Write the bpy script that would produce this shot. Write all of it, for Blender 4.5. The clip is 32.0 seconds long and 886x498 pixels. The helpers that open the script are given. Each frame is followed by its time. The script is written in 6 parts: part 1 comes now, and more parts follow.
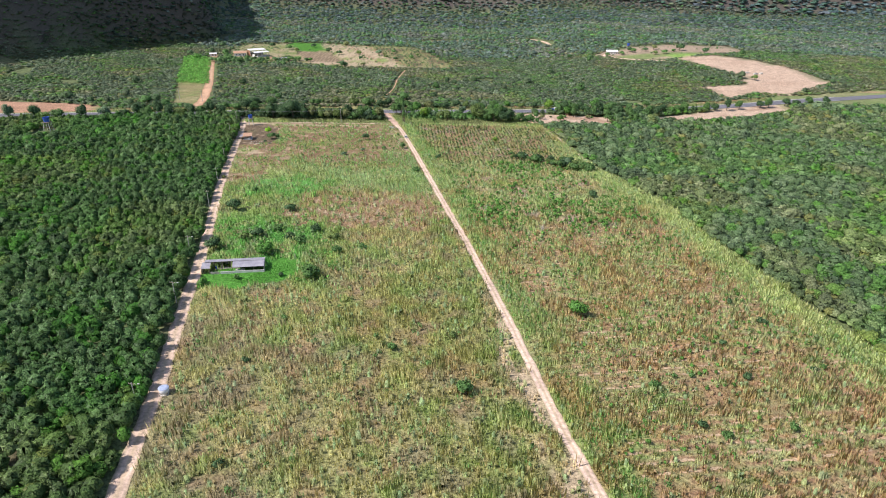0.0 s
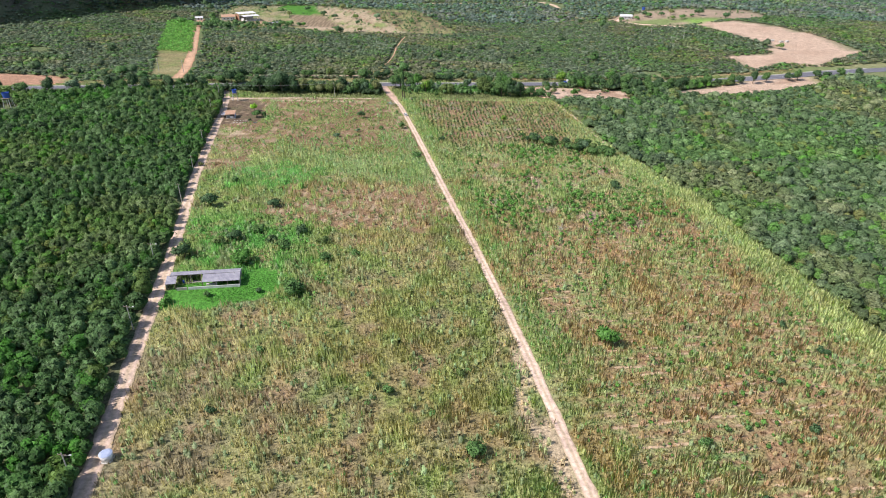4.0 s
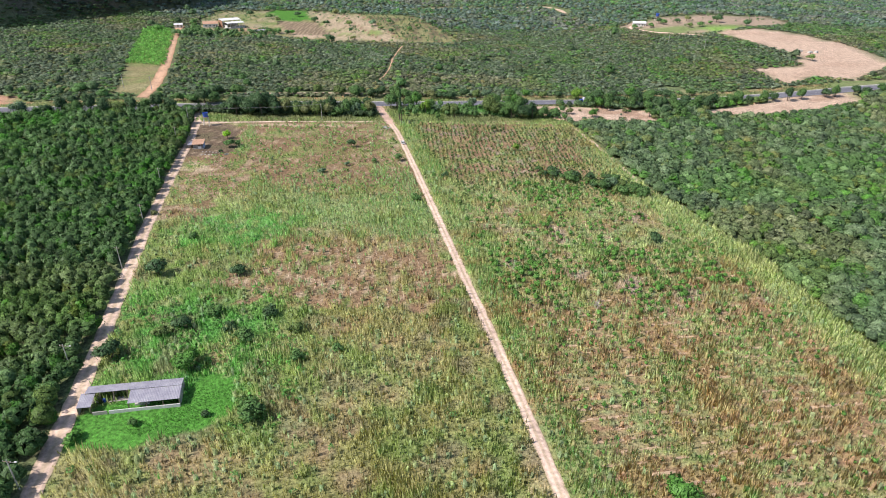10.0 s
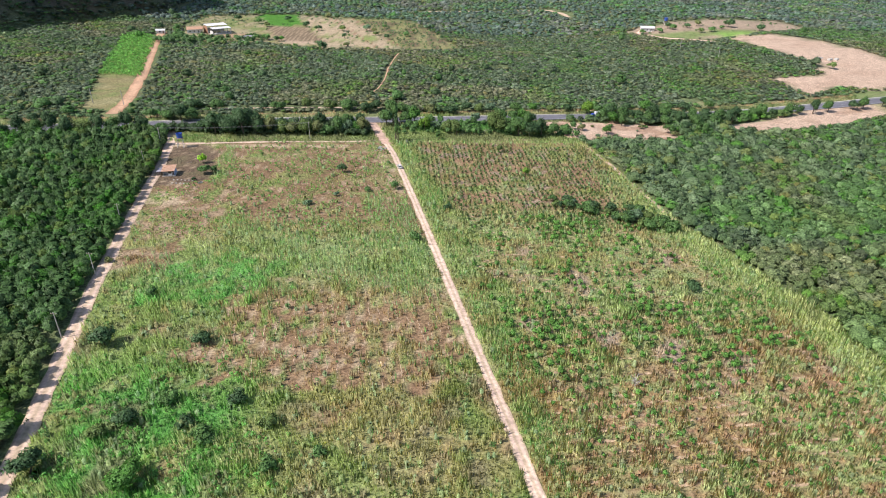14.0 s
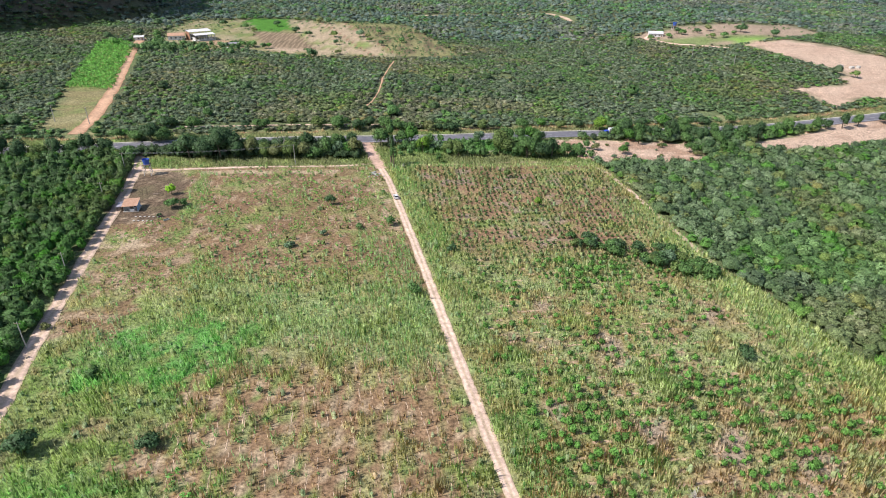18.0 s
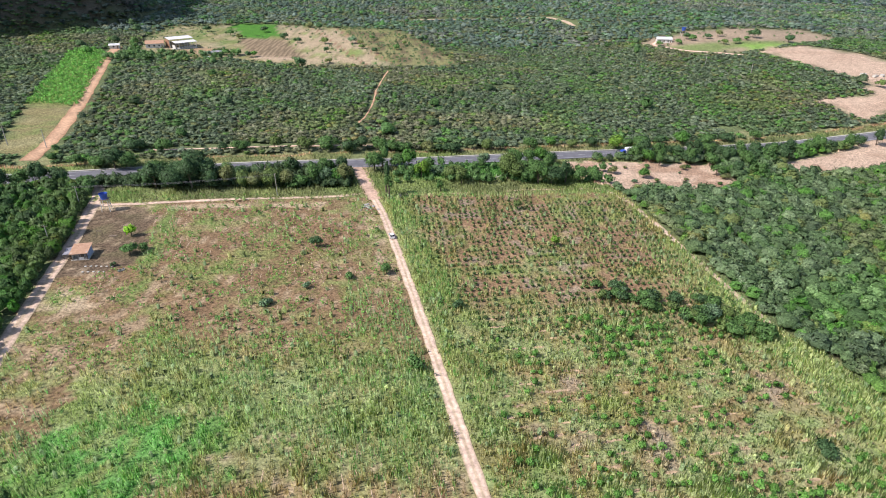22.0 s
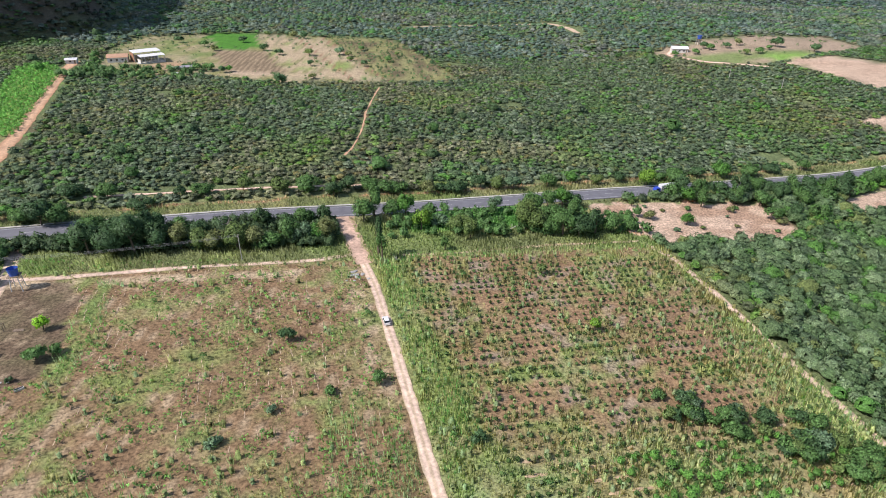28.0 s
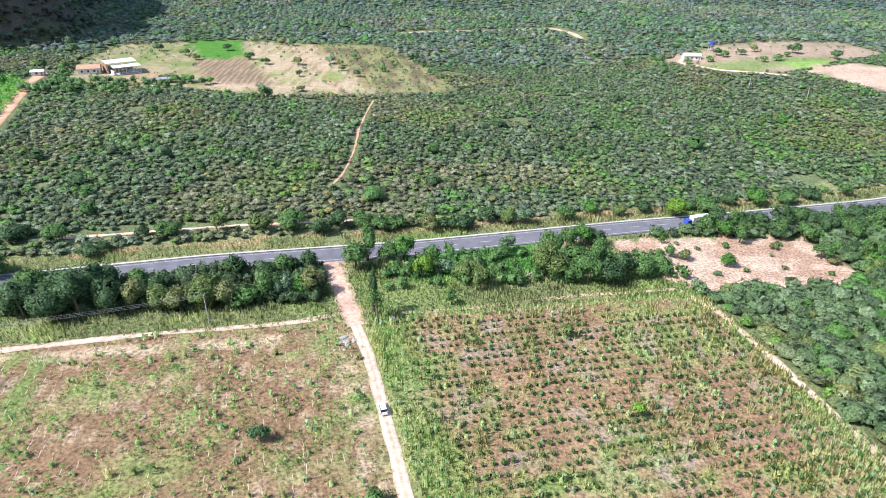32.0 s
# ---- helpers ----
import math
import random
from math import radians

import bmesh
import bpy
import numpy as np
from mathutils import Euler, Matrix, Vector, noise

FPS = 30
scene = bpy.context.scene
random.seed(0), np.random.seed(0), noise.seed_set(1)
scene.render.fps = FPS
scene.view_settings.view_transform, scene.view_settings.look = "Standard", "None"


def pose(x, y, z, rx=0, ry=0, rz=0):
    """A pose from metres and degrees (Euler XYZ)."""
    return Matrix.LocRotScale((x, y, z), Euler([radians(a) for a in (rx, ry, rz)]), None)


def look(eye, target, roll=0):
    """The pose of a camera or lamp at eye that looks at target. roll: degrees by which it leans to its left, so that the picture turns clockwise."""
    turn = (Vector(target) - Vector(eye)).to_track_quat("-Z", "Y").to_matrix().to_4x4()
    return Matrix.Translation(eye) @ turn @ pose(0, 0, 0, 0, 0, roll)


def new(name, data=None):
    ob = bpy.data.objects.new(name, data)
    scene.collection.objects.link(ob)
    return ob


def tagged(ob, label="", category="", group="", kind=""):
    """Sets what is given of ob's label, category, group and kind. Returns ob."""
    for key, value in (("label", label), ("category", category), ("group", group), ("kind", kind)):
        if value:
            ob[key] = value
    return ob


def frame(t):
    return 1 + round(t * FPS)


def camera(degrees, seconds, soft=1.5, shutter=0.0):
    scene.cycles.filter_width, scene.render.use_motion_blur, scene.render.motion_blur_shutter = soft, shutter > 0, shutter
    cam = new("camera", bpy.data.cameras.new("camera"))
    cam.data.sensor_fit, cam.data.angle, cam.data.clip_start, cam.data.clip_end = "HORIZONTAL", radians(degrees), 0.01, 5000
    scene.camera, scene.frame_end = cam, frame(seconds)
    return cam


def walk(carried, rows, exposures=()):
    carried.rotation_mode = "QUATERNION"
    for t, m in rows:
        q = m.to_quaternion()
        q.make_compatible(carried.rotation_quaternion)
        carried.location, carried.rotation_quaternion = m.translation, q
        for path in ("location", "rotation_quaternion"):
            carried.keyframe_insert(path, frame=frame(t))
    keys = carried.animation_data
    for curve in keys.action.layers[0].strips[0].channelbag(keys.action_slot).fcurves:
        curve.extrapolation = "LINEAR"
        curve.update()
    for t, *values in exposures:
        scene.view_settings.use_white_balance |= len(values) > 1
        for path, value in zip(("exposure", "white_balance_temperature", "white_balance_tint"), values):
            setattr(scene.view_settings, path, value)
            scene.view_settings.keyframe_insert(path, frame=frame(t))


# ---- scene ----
# The camera and its flight.
cam = camera(73, 32.0, 0.95)
FLIGHT = (
    (0, (6.06, -53.52, 103.47), -3.26, -23.97, -0.30),
    (0.5, (6.15, -49.13, 103.52), -3.26, -25.87, -0.22),
    (1, (6.23, -44.73, 103.56), -3.25, -27.30, -0.21),
    (1.5, (6.30, -40.32, 103.60), -3.22, -27.32, -0.13),
    (2, (6.36, -35.90, 103.63), -3.21, -27.33, -0.18),
    (3, (6.47, -27.03, 103.71), -3.20, -27.32, -0.14),
    (5, (6.61, -9.21, 103.84), -3.23, -27.31, -0.08),
    (7, (6.67, 8.72, 103.96), -3.31, -27.30, -0.02),
    (9, (6.66, 26.73, 104.05), -3.43, -27.28, 0.03),
    (11, (6.60, 44.80, 104.13), -3.59, -27.26, 0.06),
    (13, (6.50, 62.91, 104.19), -3.78, -27.24, 0.09),
    (15, (6.38, 81.04, 104.24), -4.00, -27.22, 0.10),
    (17, (6.25, 99.17, 104.27), -4.24, -27.20, 0.11),
    (19, (6.11, 117.28, 104.28), -4.50, -27.17, 0.11),
    (21, (6.00, 135.35, 104.28), -4.78, -27.13, 0.09),
    (23, (5.92, 153.35, 104.26), -5.06, -27.10, 0.08),
    (25, (5.89, 171.27, 104.22), -5.34, -27.06, 0.05),
    (27, (5.92, 189.08, 104.18), -5.62, -27.01, 0.02),
    (29, (6.02, 206.77, 104.11), -5.89, -26.96, -0.02),
    (31, (6.22, 224.31, 104.04), -6.15, -26.91, -0.06),
    (32, (6.35, 233.02, 104.00), -6.28, -26.88, -0.09),
)


def aim(eye, yaw, pitch, roll):
    """Yaw to the left from +y, pitch up, in degrees."""
    a, p = radians(yaw), radians(pitch)
    way = Vector((-math.sin(a) * math.cos(p), math.cos(a) * math.cos(p), math.sin(p)))
    return look(eye, Vector(eye) + way, roll)


walk(cam, [(t, aim(e, a, p, r)) for t, e, a, p, r in FLIGHT], [(0, 0.22, 6500, 15), (20, 0.22, 6500, 15), (25, 0.15, 6500, 15), (28, 0.12, 6450, 15), (30, 0.28, 6300, 15), (31, 0.54, 6200, 15), (32, 0.69, 6100, 15)])

# Sky and sun.
SUN = Vector((-0.95, -0.30, 1.12)).normalized()
world = bpy.data.worlds.new("sky")
scene.world = world
world.use_nodes = True
wn = world.node_tree.nodes
wn.clear()
sky, wbg, wout = wn.new("ShaderNodeTexSky"), wn.new("ShaderNodeBackground"), wn.new("ShaderNodeOutputWorld")
sky.sky_type, sky.sun_disc = "NISHITA", False
sky.sun_elevation, sky.sun_rotation = math.asin(SUN.z), math.atan2(SUN.x, SUN.y)
sky.air_density, sky.dust_density = 1.0, 1.5
wbg.inputs["Strength"].default_value = 0.135
world.node_tree.links.new(sky.outputs[0], wbg.inputs[0])
world.node_tree.links.new(wbg.outputs[0], wout.inputs[0])
sun = new("sun", bpy.data.lights.new("sun", "SUN"))
sun.data.energy, sun.data.angle, sun.data.color = 4.4, radians(0.53), (1.0, 0.96, 0.90)
sun.matrix_world = look(SUN * 300, (0, 0, 0))



# ---- materials ----
def material(name, rough=0.8, spec=0.3):
    m = bpy.data.materials.new(name)
    m.use_nodes = True
    b = m.node_tree.nodes["Principled BSDF"]
    b.inputs["Roughness"].default_value = rough
    b.inputs["Specular IOR Level"].default_value = spec
    return m, m.node_tree.nodes, m.node_tree.links, b


def noise_node(nodes, links, scale, detail=4.0, rough=0.55, space="Object", stretch=None):
    tc, n = nodes.new("ShaderNodeTexCoord"), nodes.new("ShaderNodeTexNoise")
    n.inputs["Scale"].default_value, n.inputs["Detail"].default_value, n.inputs["Roughness"].default_value = scale, detail, rough
    if stretch:
        mp = nodes.new("ShaderNodeMapping")
        mp.inputs["Scale"].default_value = stretch
        links.new(tc.outputs[space], mp.inputs["Vector"])
        links.new(mp.outputs[0], n.inputs["Vector"])
    else:
        links.new(tc.outputs[space], n.inputs["Vector"])
    return n.outputs["Fac"]


def ramp(nodes, links, fac, *stops):
    r = nodes.new("ShaderNodeValToRGB")
    while len(r.color_ramp.elements) < len(stops):
        r.color_ramp.elements.new(0.5)
    for e, (p, c) in zip(r.color_ramp.elements, stops):
        e.position, e.color = p, (*c, 1.0) if len(c) == 3 else c
    links.new(fac, r.inputs[0])
    return r.outputs[0]


def grey(p, v):
    return (p, (v, v, v))


def mixed(nodes, links, fac, a, b, mode="MIX"):
    m = nodes.new("ShaderNodeMix")
    m.data_type, m.blend_type = "RGBA", mode
    for sock, v in ((m.inputs[0], fac), (m.inputs[6], a), (m.inputs[7], b)):
        if isinstance(v, bpy.types.NodeSocket):
            links.new(v, sock)
        elif isinstance(v, (tuple, list)):
            sock.default_value = (*v[:3], 1.0)
        else:
            sock.default_value = v
    return m.outputs[2]


def bump(nodes, links, b, fac, strength=0.4, dist=0.1):
    n = nodes.new("ShaderNodeBump")
    n.inputs["Strength"].default_value, n.inputs["Distance"].default_value = strength, dist
    links.new(fac, n.inputs["Height"])
    links.new(n.outputs[0], b.inputs["Normal"])


def plain(name, a, b, scale=3.0, rough=0.7, spec=0.3, bumps=0.2, dist=0.02, metal=0.0, fine=6.0):
    """Two tones of one surface, mottled at two scales, with a fine relief."""
    m, n, k, p = material(name, rough, spec)
    big, small = noise_node(n, k, scale), noise_node(n, k, scale * fine, 3.0)
    col = ramp(n, k, big, (0.3, a), (0.7, b))
    col = mixed(n, k, 0.45, col, ramp(n, k, small, grey(0.3, 0.45), grey(0.7, 1.0)), "MULTIPLY")
    k.new(col, p.inputs["Base Color"])
    p.inputs["Metallic"].default_value = metal
    bump(n, k, p, small, bumps, dist)
    return m


def foliage(name, dark, light, through_light=0.42, grain=0.0, holes=0.0, open_part=0.42):
    """Leaves: hue and value differ from leaf cluster to leaf cluster and from plant to plant; holes cuts a spray into single leaves."""
    m, n, k, p = material(name, 0.55, 0.25)
    geo, att = n.new("ShaderNodeNewGeometry"), n.new("ShaderNodeAttribute")
    att.attribute_name = "tint"
    col = ramp(n, k, geo.outputs["Random Per Island"], (0.0, dark), (1.0, light))
    col = mixed(n, k, 1.0, col, att.outputs["Color"], "MULTIPLY")
    if grain:
        col = mixed(n, k, 1.0, col, ramp(n, k, noise_node(n, k, grain, 5.0, 0.75), grey(0.36, 0.5), grey(0.64, 1.42)), "MULTIPLY")
    k.new(col, p.inputs["Base Color"])
    t = n.new("ShaderNodeBsdfTranslucent")
    k.new(col, t.inputs["Color"])
    mx = n.new("ShaderNodeMixShader")
    mx.inputs[0].default_value = through_light
    k.new(p.outputs[0], mx.inputs[1])
    k.new(t.outputs[0], mx.inputs[2])
    out = mx.outputs[0]
    if holes:
        cut, gap = n.new("ShaderNodeMixShader"), n.new("ShaderNodeBsdfTransparent")
        k.new(ramp(n, k, noise_node(n, k, holes, 1.0, 0.5), grey(open_part, 1.0), grey(open_part + 0.02, 0.0)), cut.inputs[0])
        k.new(out, cut.inputs[1])
        k.new(gap.outputs[0], cut.inputs[2])
        out = cut.outputs[0]
    k.new(out, n["Material Output"].inputs["Surface"])
    return m


def tinted(name, rough=0.85, low=0.45, scale=1.2):
    """Colour from the mesh's own tint, broken by grain at two scales."""
    m, n, k, p = material(name, rough, 0.15)
    att = n.new("ShaderNodeAttribute")
    att.attribute_name = "tint"
    a, b = noise_node(n, k, scale, 5.0, 0.65), noise_node(n, k, scale * 0.16, 4.0)
    col = mixed(n, k, 1.0, att.outputs["Color"], ramp(n, k, a, grey(0.33, low), grey(0.68, 1.32)), "MULTIPLY")
    col = mixed(n, k, 0.6, col, ramp(n, k, b, grey(0.35, 0.75), grey(0.65, 1.1)), "MULTIPLY")
    k.new(col, p.inputs["Base Color"])
    bump(n, k, p, a, 0.6, 0.25)
    return m


MAT_GROUND = tinted("grass_and_soil", 0.85, 0.3, 1.3)
MAT_TREES = foliage("tree_leaves", (0.10, 0.16, 0.086), (0.17, 0.255, 0.142), 0.32, 1.1, 2.6, 0.46)
MAT_GRASS = foliage("grass_blades", (1.35, 1.35, 1.35), (1.85, 1.85, 1.85), 0.5, 1.6)


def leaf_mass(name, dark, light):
    """The closed inside of a crown: noise colours half-metre leaf sprays pale as if lit, dark as if turned away."""
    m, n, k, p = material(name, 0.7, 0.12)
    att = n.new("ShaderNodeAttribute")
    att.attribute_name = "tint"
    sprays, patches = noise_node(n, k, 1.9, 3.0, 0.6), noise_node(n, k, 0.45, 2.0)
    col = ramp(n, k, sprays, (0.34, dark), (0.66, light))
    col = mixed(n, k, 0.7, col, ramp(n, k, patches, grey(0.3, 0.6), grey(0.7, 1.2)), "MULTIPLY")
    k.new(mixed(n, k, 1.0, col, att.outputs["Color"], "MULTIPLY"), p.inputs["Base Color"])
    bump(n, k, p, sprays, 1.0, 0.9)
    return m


# The dark end paints in the shade between sprays.
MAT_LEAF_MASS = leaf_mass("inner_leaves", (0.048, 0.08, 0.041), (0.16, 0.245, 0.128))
MAT_BARK = plain("bark", (0.10, 0.075, 0.055), (0.20, 0.16, 0.12), 2.0, 0.9, 0.1, 0.5, 0.03)
MAT_DIRT = tinted("packed_dirt", 0.95, 0.72, 0.9)
MAT_ASPHALT = plain("asphalt", (0.15, 0.15, 0.17), (0.21, 0.21, 0.235), 0.25, 0.85, 0.25, 0.3, 0.01, 0.0, 30.0)
MAT_PAINT = plain("road_paint", (0.55, 0.55, 0.52), (0.75, 0.75, 0.72), 1.5, 0.7)
MAT_CONCRETE = plain("pale_concrete", (0.50, 0.48, 0.43), (0.68, 0.66, 0.60), 0.8, 0.85)

# ---- the lie of the land ----
SLOPE_X, SLOPE_Y = -0.0558, 0.0307


def smooth(u):
    u = np.clip(u, 0.0, 1.0)
    return u * u * (3 - 2 * u)


def lattice(ix, iy, seed):
    h = (ix.astype(np.int64) * 374761393 + iy.astype(np.int64) * 668265263 + seed * 1442695041) & 0x7FFFFFFF
    h = ((h ^ (h >> 13)) * 1274126177) & 0x7FFFFFFF
    return ((h ^ (h >> 16)) & 0xFFFF) / 65535.0


def rough_noise(x, y, size, seed=0, octaves=3):
    """Value noise from 0 to 1 with blotches of that size in metres."""
    x, y = np.asarray(x, float), np.asarray(y, float)
    total, weight, amp = 0.0, 0.0, 1.0
    for o in range(octaves):
        u, v = x / size * 2**o + 17.3 * o, y / size * 2**o - 9.1 * o
        i, j = np.floor(u), np.floor(v)
        f, g = smooth(u - i), smooth(v - j)
        s = seed + 31 * o
        a, b, c, d = lattice(i, j, s), lattice(i + 1, j, s), lattice(i, j + 1, s), lattice(i + 1, j + 1, s)
        total = total + amp * (a + (b - a) * f + (c - a) * g + (a - b - c + d) * f * g)
        weight, amp = weight + amp, amp * 0.5
    return total / weight


def ridge(x, y):
    """The steep hill on the left, whose side falls to the right, and the mountains behind."""
    s = np.minimum(-((x + 226) * 0.85 - (y - 760) * 0.53), -(x + 222) - 0.25 * (y - 760) + 400 * (y < 760))
    s = np.maximum(s + 26 * (rough_noise(x, y, 90, 5) - 0.5), 0.0)
    left = 380 * (1 - np.exp(-1.8 * s / 380)) * smooth(s / 40) * (0.85 + 0.3 * rough_noise(x, y, 70, 6))
    gullies = 0.8 + 0.4 * rough_noise(x, y, 190, 8)
    far = 420 * smooth((y - 1330 - 0.12 * np.abs(x)) / 700.0) * gullies
    return np.maximum(left, far)


def land(x, y):
    x, y = np.asarray(x, float), np.asarray(y, float)
    plane = SLOPE_X * np.clip(x, -900, 900) + SLOPE_Y * np.clip(y, -400, 1500)
    rise = 24 * smooth((x - 120) / 240) * smooth((y - 380) / 330)
    return plane + rise + ridge(x, y)


def ground(x, y):
    return float(land(x, y))


def line_x(pairs):
    ys, xs = [p[1] for p in pairs], [p[0] for p in pairs]
    return lambda y: np.interp(y, ys, xs)


def line_y(pairs):
    xs, ys = [p[0] for p in pairs], [p[1] for p in pairs]
    return lambda x: np.interp(x, xs, ys)


LEFT_ROAD = [(-44, -90), (-52, 0), (-58.0, 46), (-61.6, 77), (-68.7, 123), (-72.6, 151), (-78.9, 187), (-87, 231), (-95, 286), (-101, 332), (-106, 360), (-110, 376), (-114, 388)]
TRACK = [(58, -90), (51, 10), (46.7, 43.6), (43.2, 63), (40, 91), (37.6, 113), (33.5, 146), (28.2, 182), (21, 229), (11.3, 294), (6.2, 327), (1.4, 356), (-2, 370), (-6, 385), (-9, 397), (-11, 406)]
RIGHT_EDGE = [(175, -90), (163, 40), (154.6, 97), (147.3, 129), (138, 200), (137, 222), (124, 268), (117, 284), (114.5, 300), (113, 320), (111, 334), (109.5, 352), (106, 374), (102, 387)]
HIGHWAY = [(-900, 225), (-300, 346), (-146, 383), (-104, 393.5), (-50, 405), (18, 415), (100, 431.5), (170, 443.5), (225, 452.5), (322, 477), (357, 488), (500, 528), (1000, 690)]
left_x, track_x, right_x, road_y = line_x(LEFT_ROAD), line_x(TRACK), line_x(RIGHT_EDGE), line_y(HIGHWAY)


def inside(x, y, poly):
    """Whether points lie in a polygon."""
    hit = np.zeros(np.shape(x), bool)
    for (x0, y0), (x1, y1) in zip(poly, poly[1:] + poly[:1]):
        if y0 != y1:
            hit ^= ((y0 > y) != (y1 > y)) & (x < (x1 - x0) * (y - y0) / (y1 - y0) + x0)
    return hit


def near_poly(x, y, poly, wobble=6.0, seed=3):
    """Inside a polygon whose border is uneven."""
    return inside(x + wobble * (rough_noise(x, y, 9, seed) - 0.5) * 2, y + wobble * (rough_noise(x, y, 9, seed + 1) - 0.5) * 2, poly)


FARM = [(-187, 640), (-200, 700), (-194, 756), (-113, 798), (-50, 791), (16, 797), (50, 700), (62, 634), (-14, 616), (-64, 612), (-114, 621), (-156, 606)]
FARM_GREEN = [(-150, 785), (-108, 792), (-90, 726), (-124, 716)]
FARM_PLOUGHED = [(-125, 709), (-88, 717), (-61, 643), (-103, 640)]
FARM_SANDY = [(-96, 772), (-54, 783), (-20, 716), (-1, 632), (-54, 624), (-59, 642), (-86, 718)]
WOOD_TRAIL = [(-15, 468), (-10.5, 480), (-6, 509), (-3.5, 552), (1.5, 590), (5, 610)]
STRIP = [(-168, 408), (-191, 485), (-229, 622), (-221, 641), (-201, 624), (-166, 490), (-151, 411)]
RIGHT_CLEARING = [(236, 712), (295, 742), (433, 772), (440, 715), (330, 655), (298, 648), (262, 668)]
SAND = [(314, 648), (377, 672), (409, 656), (434, 616), (450, 564), (394, 527), (372, 509), (341, 514), (304, 494), (293, 531), (344, 542), (354, 573)]
BANK = [(88, 421), (114, 424), (168, 423), (169, 395), (157, 388), (131, 385), (108, 386), (98, 397), (88, 410)]
FAR_BANK = [(200, 420), (231, 410), (285, 430), (345, 458), (352, 484), (298, 470), (250, 444), (215, 431)]
LEFT_BANK = [(-330, 392), (-262, 399), (-222, 395), (-205, 384), (-225, 372), (-265, 364), (-330, 350)]
TOWER_GLADE = [(-221, 309), (-205, 309), (-206, 327), (-220, 327)]
CLEARINGS = [TOWER_GLADE, FARM, STRIP, RIGHT_CLEARING, SAND, BANK, FAR_BANK, LEFT_BANK]
SHED_LAWN = [(-73, 136), (-60, 134.5), (-42, 138), (-36, 146), (-39, 156), (-47, 158), (-48, 150), (-70, 147)]
YARD = [(-106, 358), (-86, 361), (-80, 345), (-76, 330), (-77, 316), (-97, 308), (-99, 320)]
EMERALD = [(-84, 236), (-72, 245), (-51, 256), (-33, 252), (-28, 232), (-40, 222), (-66, 226), (-80, 226)]
BARE_SIDE = [(-100, 309), (-66, 304), (-57, 290), (-64, 266), (-76, 247), (-92, 236)]
BROWN_PATCH = [(-50, 196), (-30, 188), (26, 190), (18, 240), (-10, 246), (-46, 238)]

COLOURS = {
    "grass": (0.295, 0.297, 0.115), "straw": (0.40, 0.375, 0.195), "lush": (0.195, 0.295, 0.085), "yard": (0.165, 0.12, 0.082), "tall": (0.40, 0.45, 0.20), "soil": (0.37, 0.22, 0.138), "rust": (0.36, 0.245, 0.12),
    "sand": (0.66, 0.485, 0.355), "forest": (0.17, 0.215, 0.095), "red": (0.54, 0.32, 0.21), "pale": (0.56, 0.44, 0.29), "dead": (0.275, 0.235, 0.15), "emerald": (0.115, 0.335, 0.075), "haulm": (0.32, 0.41, 0.19), "ash": (0.42, 0.35, 0.27), "earth": (0.28, 0.20, 0.115), "lime": (0.27, 0.46, 0.10), "loam": (0.26, 0.17, 0.095), "shaded_scree": (0.13, 0.105, 0.10),
}


def blend(base, name, amount):
    return base + (np.array(COLOURS[name]) - base) * np.clip(amount, 0, 1)[..., None]


